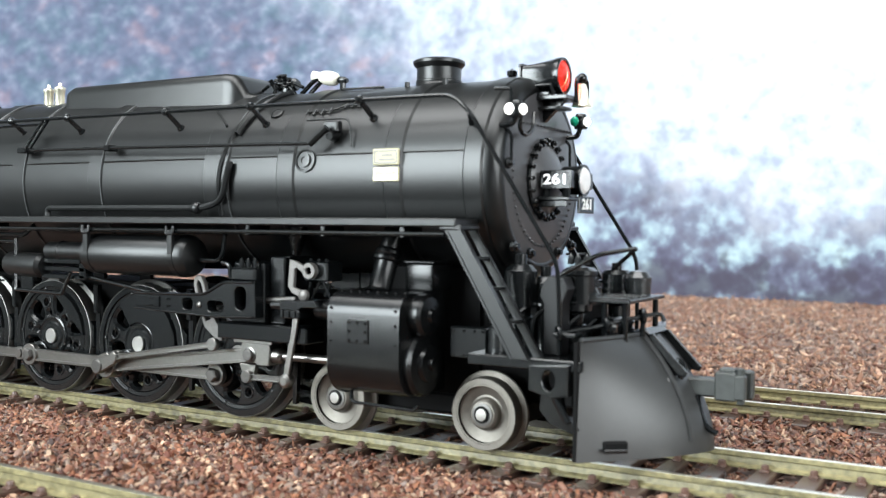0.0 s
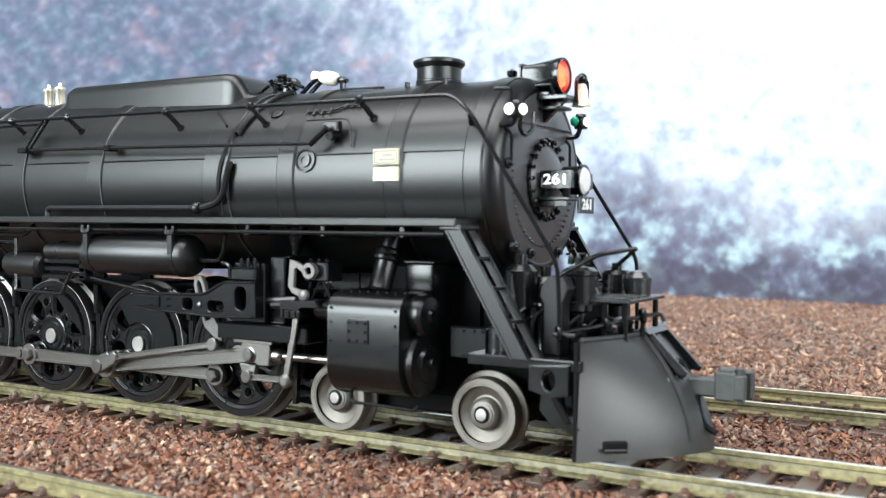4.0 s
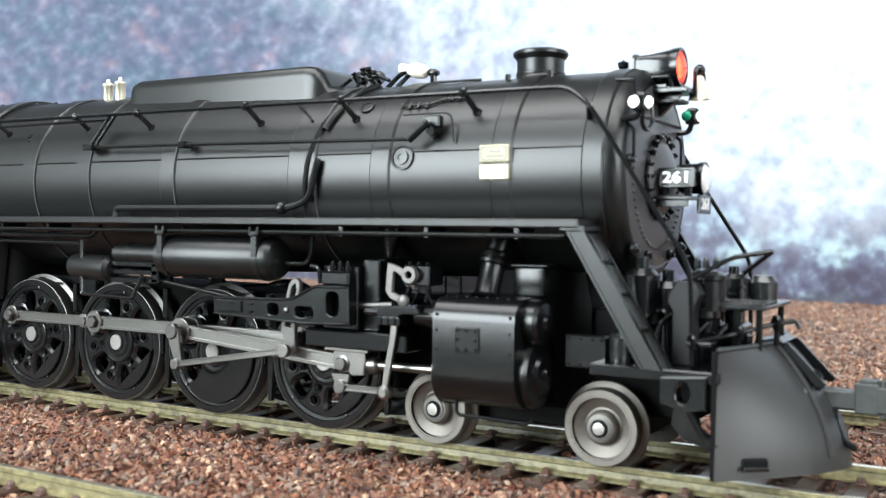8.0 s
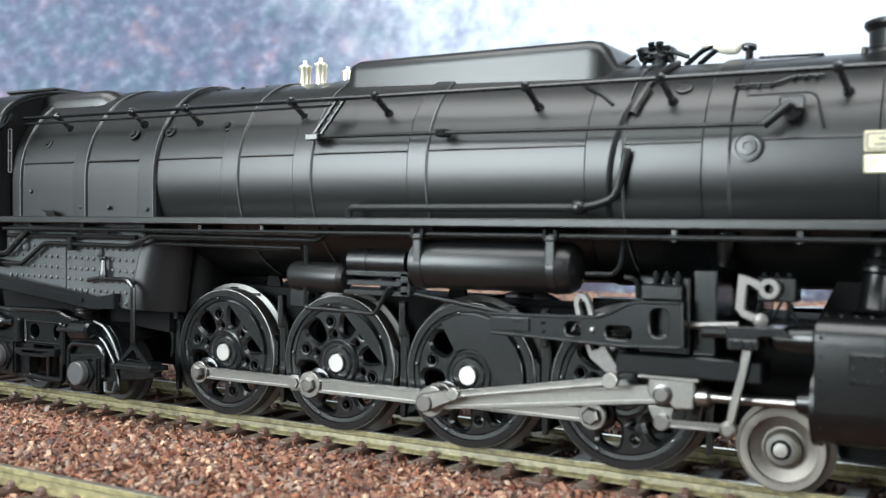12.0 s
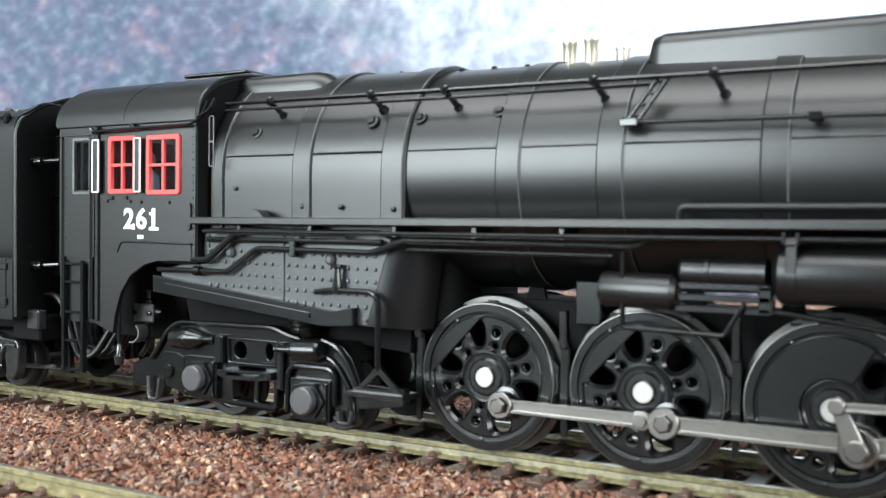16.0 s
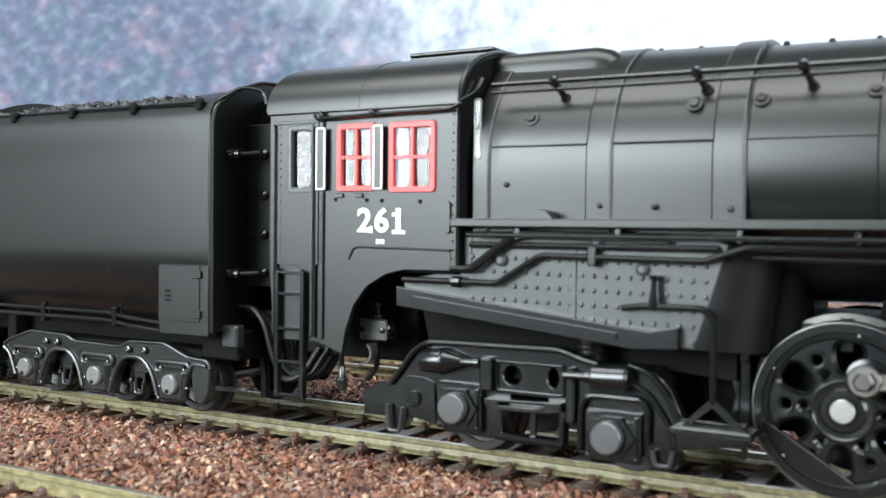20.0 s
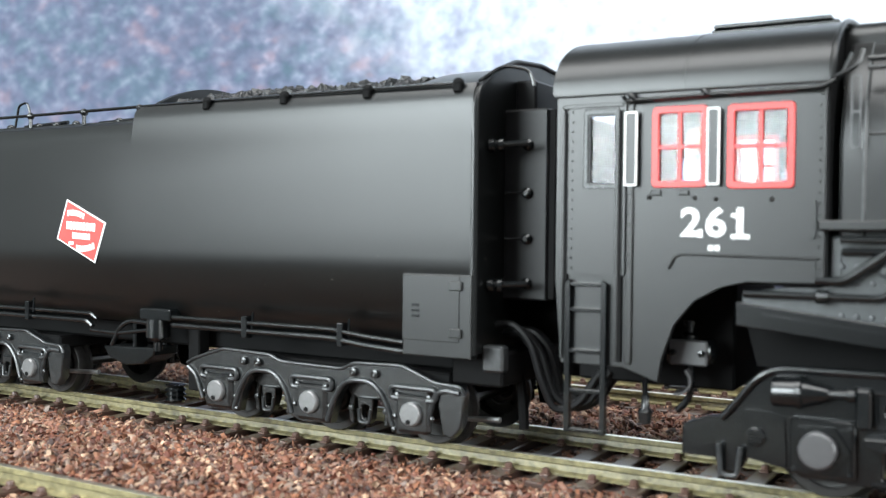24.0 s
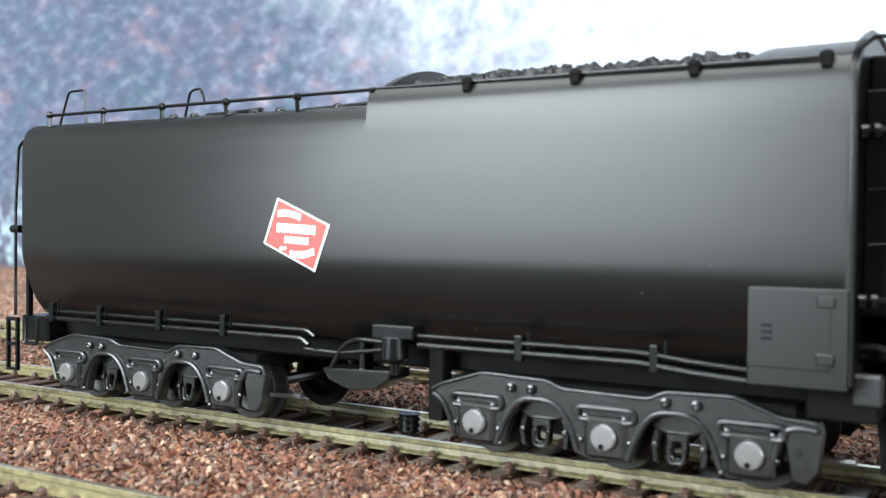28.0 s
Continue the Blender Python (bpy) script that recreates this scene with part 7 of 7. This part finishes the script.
# rear end: ladders, beam, fittings on the deck
part("rear_beam", box(-397.0, -390.0, -14.5, 14.5, 9.4, 13.8, 0.3), FRAME_BLACK, tender)
for far in (False, True):
    lad = part("rear_grab_iron", pipe([(-392.6, -16.8, 44.6), (-394.8, -16.8, 43.4), (-395.6, -16.8, 33.0), (-395.6, -16.8, 14.0)], 0.26, 1.5), FRAME_BLACK, tender, mirror=far)
    part("grab_knob", lathe([(0.7, 0), (0.7, 2.2)], (-396.4, -16.8, 29.0), (1, 0, 0), 10), FRAME_BLACK, lad, mirror=far)
    part("rear_post", box(-394.2, -393.4, -15.8, -14.8, 13.8, 22.0, 0.1), FRAME_BLACK, tender, mirror=far)
    st = part("rear_step", pipe([(-392.6, -17.2, 14.2), (-392.6, -17.2, 9.4), (-389.4, -17.2, 9.4), (-389.4, -17.2, 13.8)], 0.36, 0.4), FRAME_BLACK, tender, mirror=far)
    part("rear_step", plate([(-399.8, 4.0), (-396.8, 4.0), (-396.8, 13.4), (-399.8, 13.4)], -15.6, -15.0, [[(-399.3, 4.5), (-397.3, 4.5), (-397.3, 8.4), (-399.3, 8.4)], [(-399.3, 9.0), (-397.3, 9.0), (-397.3, 12.8), (-399.3, 12.8)]]), FRAME_BLACK, tender, mirror=far)
part("rear_hoop", pipe([(-389.8, -12.5, 46.4), (-387.2, -12.5, 52.8), (-383.2, -12.5, 52.9), (-382.7, -12.5, 46.4)], 0.2, 0.8), FRAME_BLACK, tender)
part("rear_hoop", pipe([(-366.6, -6.0, 46.4), (-365.0, -6.0, 52.4), (-362.6, -6.0, 52.8), (-361.6, -6.0, 50.2)], 0.22, 0.8), FRAME_BLACK, tender)
for x, y, w in ((-352.0, -8.0, 4.4), (-333.0, -7.0, 5.0)):
    hatch = part("water_hatch", box(x - w, x + w, y - 3.0, y + 3.0, 46.4, 47.5, 0.3), FRAME_BLACK, tender)
    part("hatch_hinge", rod((x - w, y - 3.0, 47.4), (x + w * 1.6, y - 3.0, 47.8), 0.35, 8), FRAME_BLACK, hatch)
for x in (-360.0, -355.6, -348.0, -343.6, -338.5, -328.0):
    part("deck_fitting", ball((x, -14.6, 46.9), 0.7, squash=(1.3, 0.8, 0.8)), FRAME_BLACK, tender)


def tender_truck(cx):
    """A six-wheel cast truck: side frames, journal boxes, wheels."""
    for far in (False, True):
        top = [(-24.0, 8.8), (-22.6, 9.6), (-16.6, 11.5), (-7.4, 11.2), (-5.6, 10.4), (5.6, 10.2), (7.4, 11.2), (15.4, 11.4), (20.6, 9.5), (24.6, 9.3), (25.0, 8.2)]
        low = [(24.6, 4.0), (23.4, 2.4), (21.8, 2.6), (20.8, 8.0), (19.6, 8.0), (19.2, 2.4), (14.6, 1.9), (13.2, 4.2), (12.4, 6.6), (10.6, 8.4), (8.4, 8.8), (6.0, 8.2), (4.4, 5.6), (3.4, 2.2), (-1.6, 1.9), (-3.6, 2.6),
               (-4.6, 6.0), (-6.4, 8.2), (-8.8, 8.8), (-11.0, 8.2), (-12.6, 5.8), (-13.6, 2.2), (-18.8, 2.0), (-20.8, 3.6), (-22.0, 6.4)]
        f = part("truck_side_frame", moved(plate(top + low, -16.0, -14.2, (), 0.2), cx), TRUCK_BLACK, tender, mirror=far)
        for x in (-17.3, 0.3, 17.4):
            part("journal_box", moved(box(x - 2.7, x + 2.7, -16.6, -15.6, 2.4, 7.6, 0.5), cx), TRUCK_BLACK, f, mirror=far)
            part("journal_cap", moved(lathe([(1.6, 0), (1.6, 0.6), (1.4, 0.8), (0, 0.82)], (x, -16.5, 5.1), (0, -1, 0), 20), cx), SILVERISH, f, "grey metal journal cap", mirror=far)
            part("cap_hole", moved(lathe([(0.34, 0), (0.34, 0.1)], (x - 0.1, -17.35, 4.1), (0, -1, 0), 8), cx), SOOT, f, mirror=far)
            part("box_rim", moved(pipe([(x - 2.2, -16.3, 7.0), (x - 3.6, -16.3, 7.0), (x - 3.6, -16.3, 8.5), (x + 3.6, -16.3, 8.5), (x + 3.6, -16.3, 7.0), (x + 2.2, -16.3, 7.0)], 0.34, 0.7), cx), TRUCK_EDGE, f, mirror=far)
            for dx in (-2.6, 2.4):
                part("frame_rivet", moved(ball((x + dx, -16.3, 7.4), 0.42, squash=(1, 0.5, 1), seg=8), cx), TRUCK_BLACK, f, mirror=far)
        for x in (-8.8, 8.6):
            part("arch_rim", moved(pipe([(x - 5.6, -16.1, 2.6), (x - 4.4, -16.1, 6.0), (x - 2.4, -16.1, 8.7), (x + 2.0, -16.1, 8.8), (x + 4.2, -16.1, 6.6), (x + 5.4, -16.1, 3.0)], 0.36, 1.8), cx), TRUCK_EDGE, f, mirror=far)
            pack = plate([(x - 3.9, 8.4), (x + 3.9, 8.4), (x + 3.4, 6.6), (x + 1.6, 5.8), (x - 1.6, 5.8), (x - 3.4, 6.6)], -14.2, -12.0, (), 0.25)
            part("spring_pack", moved(pack, cx), TRUCK_BLACK, f, mirror=far)
            part("spring_hanger", moved(plate([(x - 1.3, 6.2), (x + 1.3, 6.2), (x + 1.1, 3.2), (x + 0.7, 2.6), (x - 0.7, 2.6), (x - 1.1, 3.2)], -14.8, -13.4, [round_rect(x - 0.6, x + 0.6, 3.3, 5.2, 0.3)], 0.12), cx), TRUCK_BLACK, f, mirror=far)
            part("hanger_clip", moved(pipe([(x - 1.0, -14.9, 4.6), (x - 0.8, -15.0, 2.7), (x + 0.8, -15.0, 2.7), (x + 1.0, -14.9, 4.6)], 0.22, 0.5), cx), TRUCK_EDGE, f, mirror=far)
            for d in (-1, 1):
                shoe = plate([(x + d * 2.2, 6.4), (x + d * 3.0, 6.6), (x + d * 3.5, 4.6), (x + d * 3.2, 2.4), (x + d * 2.5, 2.2), (x + d * 2.7, 4.4)], -13.9, -12.4, (), 0.12)
                part("brake_shoe", moved(shoe, cx), TRUCK_BLACK, f, mirror=far)
                part("shoe_pin", moved(lathe([(0.4, 0), (0.4, 0.3), (0, 0.4)], (x + d * 2.9, -13.9, 4.4), (0, -1, 0), 8), cx), TRUCK_EDGE, f, mirror=far)
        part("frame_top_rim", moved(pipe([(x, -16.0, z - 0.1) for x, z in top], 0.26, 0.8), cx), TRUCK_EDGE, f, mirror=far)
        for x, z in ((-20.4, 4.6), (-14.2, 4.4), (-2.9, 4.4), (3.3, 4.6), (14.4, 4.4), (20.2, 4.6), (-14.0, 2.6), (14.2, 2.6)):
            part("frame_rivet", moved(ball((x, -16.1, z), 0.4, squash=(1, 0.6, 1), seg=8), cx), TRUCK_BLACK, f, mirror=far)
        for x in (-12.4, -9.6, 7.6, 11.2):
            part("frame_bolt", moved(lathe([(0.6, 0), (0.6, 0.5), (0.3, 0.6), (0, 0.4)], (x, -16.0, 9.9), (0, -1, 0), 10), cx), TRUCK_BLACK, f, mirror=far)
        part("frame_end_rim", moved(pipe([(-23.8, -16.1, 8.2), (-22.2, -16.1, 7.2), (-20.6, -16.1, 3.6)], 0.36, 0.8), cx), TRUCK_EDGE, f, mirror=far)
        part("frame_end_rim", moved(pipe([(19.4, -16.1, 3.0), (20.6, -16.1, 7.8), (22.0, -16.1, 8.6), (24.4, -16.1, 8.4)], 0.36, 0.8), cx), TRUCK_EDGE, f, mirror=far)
        for x in (-17.3, 0.3, 17.4):
            ROLLING.append((small_wheel(cx + x, far, 5.0, tender, WHEEL_DARK, -10.6, "dark tender wheel"), cx + x, 5.0, 0.2 * x))
    part("truck_bolster", moved(box(-22, 22, -14.2, 14.2, 8.4, 10.6, 0.3), cx), SOOT, tender)
    for x in (-17.3, 0.3, 17.4):
        part("truck_axle", rod((cx + x, -14, 5.0), (cx + x, 14, 5.0), 0.9, 10), DARKSTEEL, tender)
    part("brake_rod", moved(pipe([(20.0, -10.6, 4.0), (27.6, -10.6, 4.4)], 0.4), cx), SILVERISH, tender)


tender_truck(-287.05)
tender_truck(-364.9)

# ---- the room and the layout ----
def slab(name, x0, x1, y0, y1, z0, z1, mat, label, category, kind="structure"):
    bm = bmesh.new()
    bmesh.ops.create_cube(bm, size=1.0)
    for v in bm.verts:
        v.co = Vector(((x0 + x1) / 2 + v.co.x * (x1 - x0), (y0 + y1) / 2 + v.co.y * (y1 - y0), (z0 + z1) / 2 + v.co.z * (z1 - z0))) * 1000
    return tagged(part(name, bm, mat, smooth=0), label, category, kind=kind)


# the room shell is unseen, added for the train to reflect
slab("floor", -2.6, 2.4, -1.9, 1.3, -0.98, -0.93, FLOOR_MAT, "dark brown boarded room floor", "floor")
slab("ceiling", -2.6, 2.4, -1.9, 1.3, 1.45, 1.50, CEILING_PAINT, "dull grey painted ceiling", "ceiling")
# wall behind the camera, darkened to deepen the train's reflections
slab("wall_south", -2.6, 2.4, -1.95, -1.90, -0.93, 1.45, DARK_WALL_PAINT, "unseen wall, dark grey to deepen reflections", "wall")
slab("wall_north", -2.6, 2.4, 1.30, 1.35, -0.93, 1.45, WALL_PAINT, "pale grey painted wall", "wall")
slab("wall_west", -2.65, -2.60, -1.9, 1.3, -0.93, 1.45, WALL_PAINT, "pale grey painted wall", "wall")
slab("wall_east", 2.40, 2.45, -1.9, 1.3, -0.93, 1.45, WALL_PAINT, "pale grey painted wall", "wall")
slab("ground", -1.6, 0.9, -0.082, 0.40, -0.04, -0.0032, SOIL, "brown scenery base of the layout under the tracks", "ground")
slab("backdrop", -1.5, 0.8, 0.366, 0.374, -0.0034, 0.42, BACKDROP, "printed backdrop of a misty blue-grey wooded hillside", "backdrop")

# ---- tracks ----
GAUGE_C, TIE_STEP, TIE_0 = 8.75, 5.971, -107.14
RAIL_PROFILE = [(-1.05, -2.1), (1.05, -2.1), (1.05, -1.85), (0.3, -1.6), (0.22, -0.85), (0.5, -0.62), (0.5, -0.1), (0.4, 0.0), (-0.4, 0.0), (-0.5, -0.1), (-0.5, -0.62), (-0.22, -0.85), (-0.3, -1.6), (-1.05, -1.85)]


def tie_mesh():
    bm = box(-1.35, 1.35, -14.6, 14.6, -3.9, -2.12, 0.14)
    bmesh.ops.scale(bm, vec=(U, U, U), verts=bm.verts)
    me = bpy.data.meshes.new("tie")
    bm.to_mesh(me), bm.free()
    me.materials.append(TIE_BROWN)
    return me


def spike_mesh():
    bm = box(-0.62, 0.62, -0.8, 0.8, -2.16, -1.8, 0.1)
    lathe([(0.5, 0), (0.58, 0.45), (0.46, 0.8), (0, 0.95)], (0, 0.0, -2.0), (0, 0, 1), 8, bm)
    bmesh.ops.scale(bm, vec=(U, U, U), verts=bm.verts)
    me = bpy.data.meshes.new("spike")
    bm.to_mesh(me), bm.free()
    me.materials.append(SPIKE_BROWN)
    me.shade_smooth()
    me.set_sharp_from_angle(angle=radians(40))
    return me


TIE, SPIKE = tie_mesh(), spike_mesh()


def track(cy, x0, x1, first, label):
    t = tagged(thing("track", label, "track", "parallel tracks", (0, cy, 0)), kind="structure")
    for s in (-1, 1):
        rows = [[(x, s * GAUGE_C + y, z) for y, z in RAIL_PROFILE] for x in (-1500, 860)]
        r = part("rail", loft(rows), RAIL_SIDE, t, "olive-painted rail with polished head", smooth=30)
        part("rail_head", box(-1500, 860, s * GAUGE_C - 0.42, s * GAUGE_C + 0.42, -0.08, 0.012), RAIL_TOP, r, "polished rail head", smooth=0)
    k0, k1 = math.ceil((x0 - first) / TIE_STEP), math.floor((x1 - first) / TIE_STEP)
    for k in range(k0, k1 + 1):
        tie = new("tie", TIE)
        tie.parent = t
        tie.location = ((first + k * TIE_STEP) * U, 0.0002 * math.sin(k * 2.4), 0)
        for y in (-10.3, -7.2, 7.2, 10.3):
            sp = new("spike", SPIKE)
            sp.parent = tie
            sp.location = (0.0003 * math.sin(k * 3.1 + y), y * U, 0)
    return t


track(0.0, -560, 40, TIE_0, "model track with olive rails and brown ties under the train")
track(58.2, -430, 60, TIE_0 + 3.3, "parallel model track behind the train")
track(-59.0, -190, -40, TIE_0 + 1.4, "parallel model track before the train")


# ---- loose bark-chip ballast ----
def chips(name, boxes, label, seed, mat, blocky=False):
    """Scatters angular flakes over (x0, x1, y0, y1, per square mm, smallest, largest, z) boxes as one mesh."""
    r = np.random.default_rng(seed)
    if blocky:
        base = np.array([(-1, -0.8, -0.8), (1, -1, -0.8), (0.8, 1, -0.8), (-0.9, 0.9, -0.8), (-0.8, -0.7, 0.8), (0.7, -0.8, 0.8), (0.9, 0.6, 0.8), (-0.8, 0.8, 0.8)], float)
        quads = ((4, 5, 6, 7), (0, 1, 5, 4), (1, 2, 6, 5), (2, 3, 7, 6), (3, 0, 4, 7))
        tris = np.array([t for q in quads for t in ((q[0], q[1], q[2]), (q[0], q[2], q[3]))])
    else:
        base = np.array([(1, 0, 0), (0.15, 1, 0), (-1, 0.1, 0), (-0.1, -1, 0), (0.1, 0.1, 1), (-0.1, 0, -1)], float)
        tris = np.array([(0, 1, 4), (1, 2, 4), (2, 3, 4), (3, 0, 4), (1, 0, 5), (2, 1, 5), (3, 2, 5), (0, 3, 5)])
    nv = len(base)
    vs, fs, off = [], [], 0
    for x0, x1, y0, y1, dens, smin, smax, z in boxes:
        n = int((x1 - x0) * (y1 - y0) * dens)
        p = np.stack([r.uniform(x0, x1, n), r.uniform(y0, y1, n), np.zeros(n)], 1)
        size = smin + (smax - smin) * r.random(n) ** 3.1
        p[:, 2] = z + r.random(n) * 0.6 + 0.3 * np.sin(p[:, 0] * 0.31) * np.sin(p[:, 1] * 0.43)
        q = r.normal(size=(n, 4))
        q[:, 0] *= 2.6
        q[:, 3] *= 2.6
        q /= np.linalg.norm(q, axis=1)[:, None]
        w, x, y, zz = q.T
        rot = np.stack([1 - 2 * (y * y + zz * zz), 2 * (x * y - zz * w), 2 * (x * zz + y * w), 2 * (x * y + zz * w), 1 - 2 * (x * x + zz * zz), 2 * (y * zz - x * w), 2 * (x * zz - y * w), 2 * (y * zz + x * w), 1 - 2 * (x * x + y * y)], 1).reshape(n, 3, 3)
        shape = np.stack([r.uniform(0.6, 1.35, n), r.uniform(0.28, 0.6, n), r.uniform(0.10, 0.30, n)], 1) * size[:, None]
        local = base[None] * (1 + r.uniform(-0.35, 0.35, (n, nv, 3))) * shape[:, None, :]
        vs.append((np.einsum("nij,nkj->nki", rot, local) + p[:, None, :]).reshape(-1, 3))
        fs.append((tris[None] + off + nv * np.arange(n)[:, None, None]).reshape(-1, 3))
        off += nv * n
    v, f = np.concatenate(vs) * U, np.concatenate(fs)
    me = bpy.data.meshes.new(name)
    me.vertices.add(len(v)), me.loops.add(f.size), me.polygons.add(len(f))
    me.vertices.foreach_set("co", v.ravel().astype(np.float32))
    me.loops.foreach_set("vertex_index", f.ravel().astype(np.int32))
    me.polygons.foreach_set("loop_start", np.arange(0, f.size, 3, dtype=np.int32))
    me.update(calc_edges=True)
    me.materials.append(mat)
    return tagged(new(name, me), label, "ballast", kind="stuff")


chips("ballast", [
    (-178, 4, -47.4, -15.0, 19.0, 0.13, 1.02, -3.15), (-178, 4, -15.0, -10.7, 13.0, 0.13, 0.62, -3.75), (-178, 4, -16.4, -12.4, 1.6, 0.13, 0.8, -2.55), (-130, -20, -57, -51.4, 9.0, 0.15, 0.9, -3.2),
    (-420, 20, -7.5, 7.5, 4.5, 0.15, 0.8, -3.35), (-260, 5, 10.8, 47.3, 6.5, 0.2, 1.05, -3.15),
    (-260, 15, 51.0, 65.4, 4.0, 0.2, 1.0, -3.25)], "reddish brown bark-chip ballast between the tracks", 3, CHIPS, True)
chips("scattered_bark_chips", [(-420, 30, 69.2, 150, 2.2, 0.32, 1.9, -3.15), (-640, 60, 150, 362, 0.6, 0.5, 2.1, -3.4)], "lightened reddish brown bark chips spread to the backdrop", 4, PALE_CHIPS)

# ---- what moves ----
TRAVEL = ((0.0, 0.0), (5.5, 0.0), (5.75, 0.15), (6.0, 0.75), (6.5, 2.8), (7.0, 5.5), (7.5, 11.1), (8.0, 16.7), (9.0, 28.6), (10.0, 40.3), (11.0, 51.6), (12.0, 63.1), (12.5, 68.9), (14.5, 92.4), (15.0, 98.2), (16.0, 109.75),
          (17.0, 121.2), (18.0, 132.6), (19.0, 143.6), (20.0, 154.8), (21.0, 165.9), (21.5, 171.4), (23.5, 193.7), (24.0, 199.2), (25.0, 210.25), (26.0, 221.2), (27.0, 232.25), (28.0, 243.5))


def travelled(t):
    """Millimetres that the train has gone at t seconds, smoothly through the rows above."""
    xs = [a for a, _ in TRAVEL]
    ys = [b for _, b in TRAVEL]
    k = max(0, min(len(xs) - 2, next((i for i in range(len(xs) - 1) if t <= xs[i + 1]), len(xs) - 2)))

    def slope(i):
        if i <= 1 or i >= len(xs) - 1:
            return 0.0 if i <= 1 else (ys[-1] - ys[-2]) / (xs[-1] - xs[-2])
        return (ys[i + 1] - ys[i - 1]) / (xs[i + 1] - xs[i - 1])
    h = xs[k + 1] - xs[k]
    f = (t - xs[k]) / h
    return ys[k] * (2 * f ** 3 - 3 * f ** 2 + 1) + h * slope(k) * (f ** 3 - 2 * f ** 2 + f) + ys[k + 1] * (-2 * f ** 3 + 3 * f ** 2) + h * slope(k + 1) * (f ** 3 - f ** 2)


def motions():
    times = [0.0, 5.5] + [5.6 + 0.2 * k for k in range(112)] + [28.0]
    gone = [travelled(t) for t in times]
    for ob in (loco, tender, *RIDERS):
        walk(ob, [(t, pose(s * U, 0, 0)) for t, s in zip(times, gone)])
    # turning the disc stands in for the lamp's changing brightness
    walk(bulb, [(0.0, pose(-57.75 * U, 0, 51.35 * U, 0, 20, 68)), (0.4, pose(-57.75 * U, 0, 51.35 * U, 0, -6, -4))] + [(1.0 + 0.5 * k, pose(-57.75 * U, 0, 51.35 * U, 0, 9 * math.sin(2.1 * k), -10 + 12 * math.cos(1.7 * k))) for k in range(55)])
    for w, x, r, a0 in ROLLING:
        walk(w, [(t, pose(x * U, 0, r * U, 0, math.degrees(-(a0 - s / r)), 0)) for t, s in zip(times, gone)])
    for q, lead in (("near", 0.0), ("far", math.pi / 2)):
        rows = {k: [] for k in ("side", "main", "crosshead", "union", "lever", "eccentric", "link")}
        for t, s in zip(times, gone):
            a = CRANK_0 + lead - s / DRIVER_R
            px, pz = -128.2 + CRANK_R * math.cos(a), DRIVER_R + CRANK_R * math.sin(a)
            hz = 10.8
            hx = px + math.sqrt(32.2 ** 2 - (hz - pz) ** 2)
            rows["side"].append((t, pose(px * U, 0, pz * U)))
            rows["main"].append((t, pose(px * U, 0, pz * U, 0, -math.degrees(math.asin((hz - pz) / 32.2)), 0)))
            rows["crosshead"].append((t, pose(hx * U, 0, hz * U)))
            lx, lz, tx, tz = hx + 8.1, 8.0, -89.4, 17.8
            swing = math.degrees(math.atan2(lx - tx, tz - lz))
            bx, bz = tx + 10.2 * math.sin(radians(swing)), tz - 10.2 * math.cos(radians(swing))
            ux, uz = hx + 0.2, 7.7
            rows["union"].append((t, pose(ux * U, 0, uz * U, 0, -math.degrees(math.atan2(bz - uz, bx - ux)), 0)))
            rows["lever"].append((t, pose(tx * U, 0, tz * U, 0, -swing, 0)))
            e = a + radians(92)
            ex, ez = -128.2 + 2.1 * math.cos(e), DRIVER_R + 2.1 * math.sin(e)
            fz = 12.1
            fx = ex + math.sqrt(21.6 ** 2 - (fz - ez) ** 2)
            rows["eccentric"].append((t, pose(ex * U, 0, ez * U, 0, -math.degrees(math.asin((fz - ez) / 21.6)), 0)))
            rows["link"].append((t, pose(-108.6 * U, 0, 17.6 * U, 0, -math.degrees(math.atan2(fx + 107.4, 5.5)), 0)))
        for k, r in rows.items():
            walk(RODS[k, q], r)


motions()
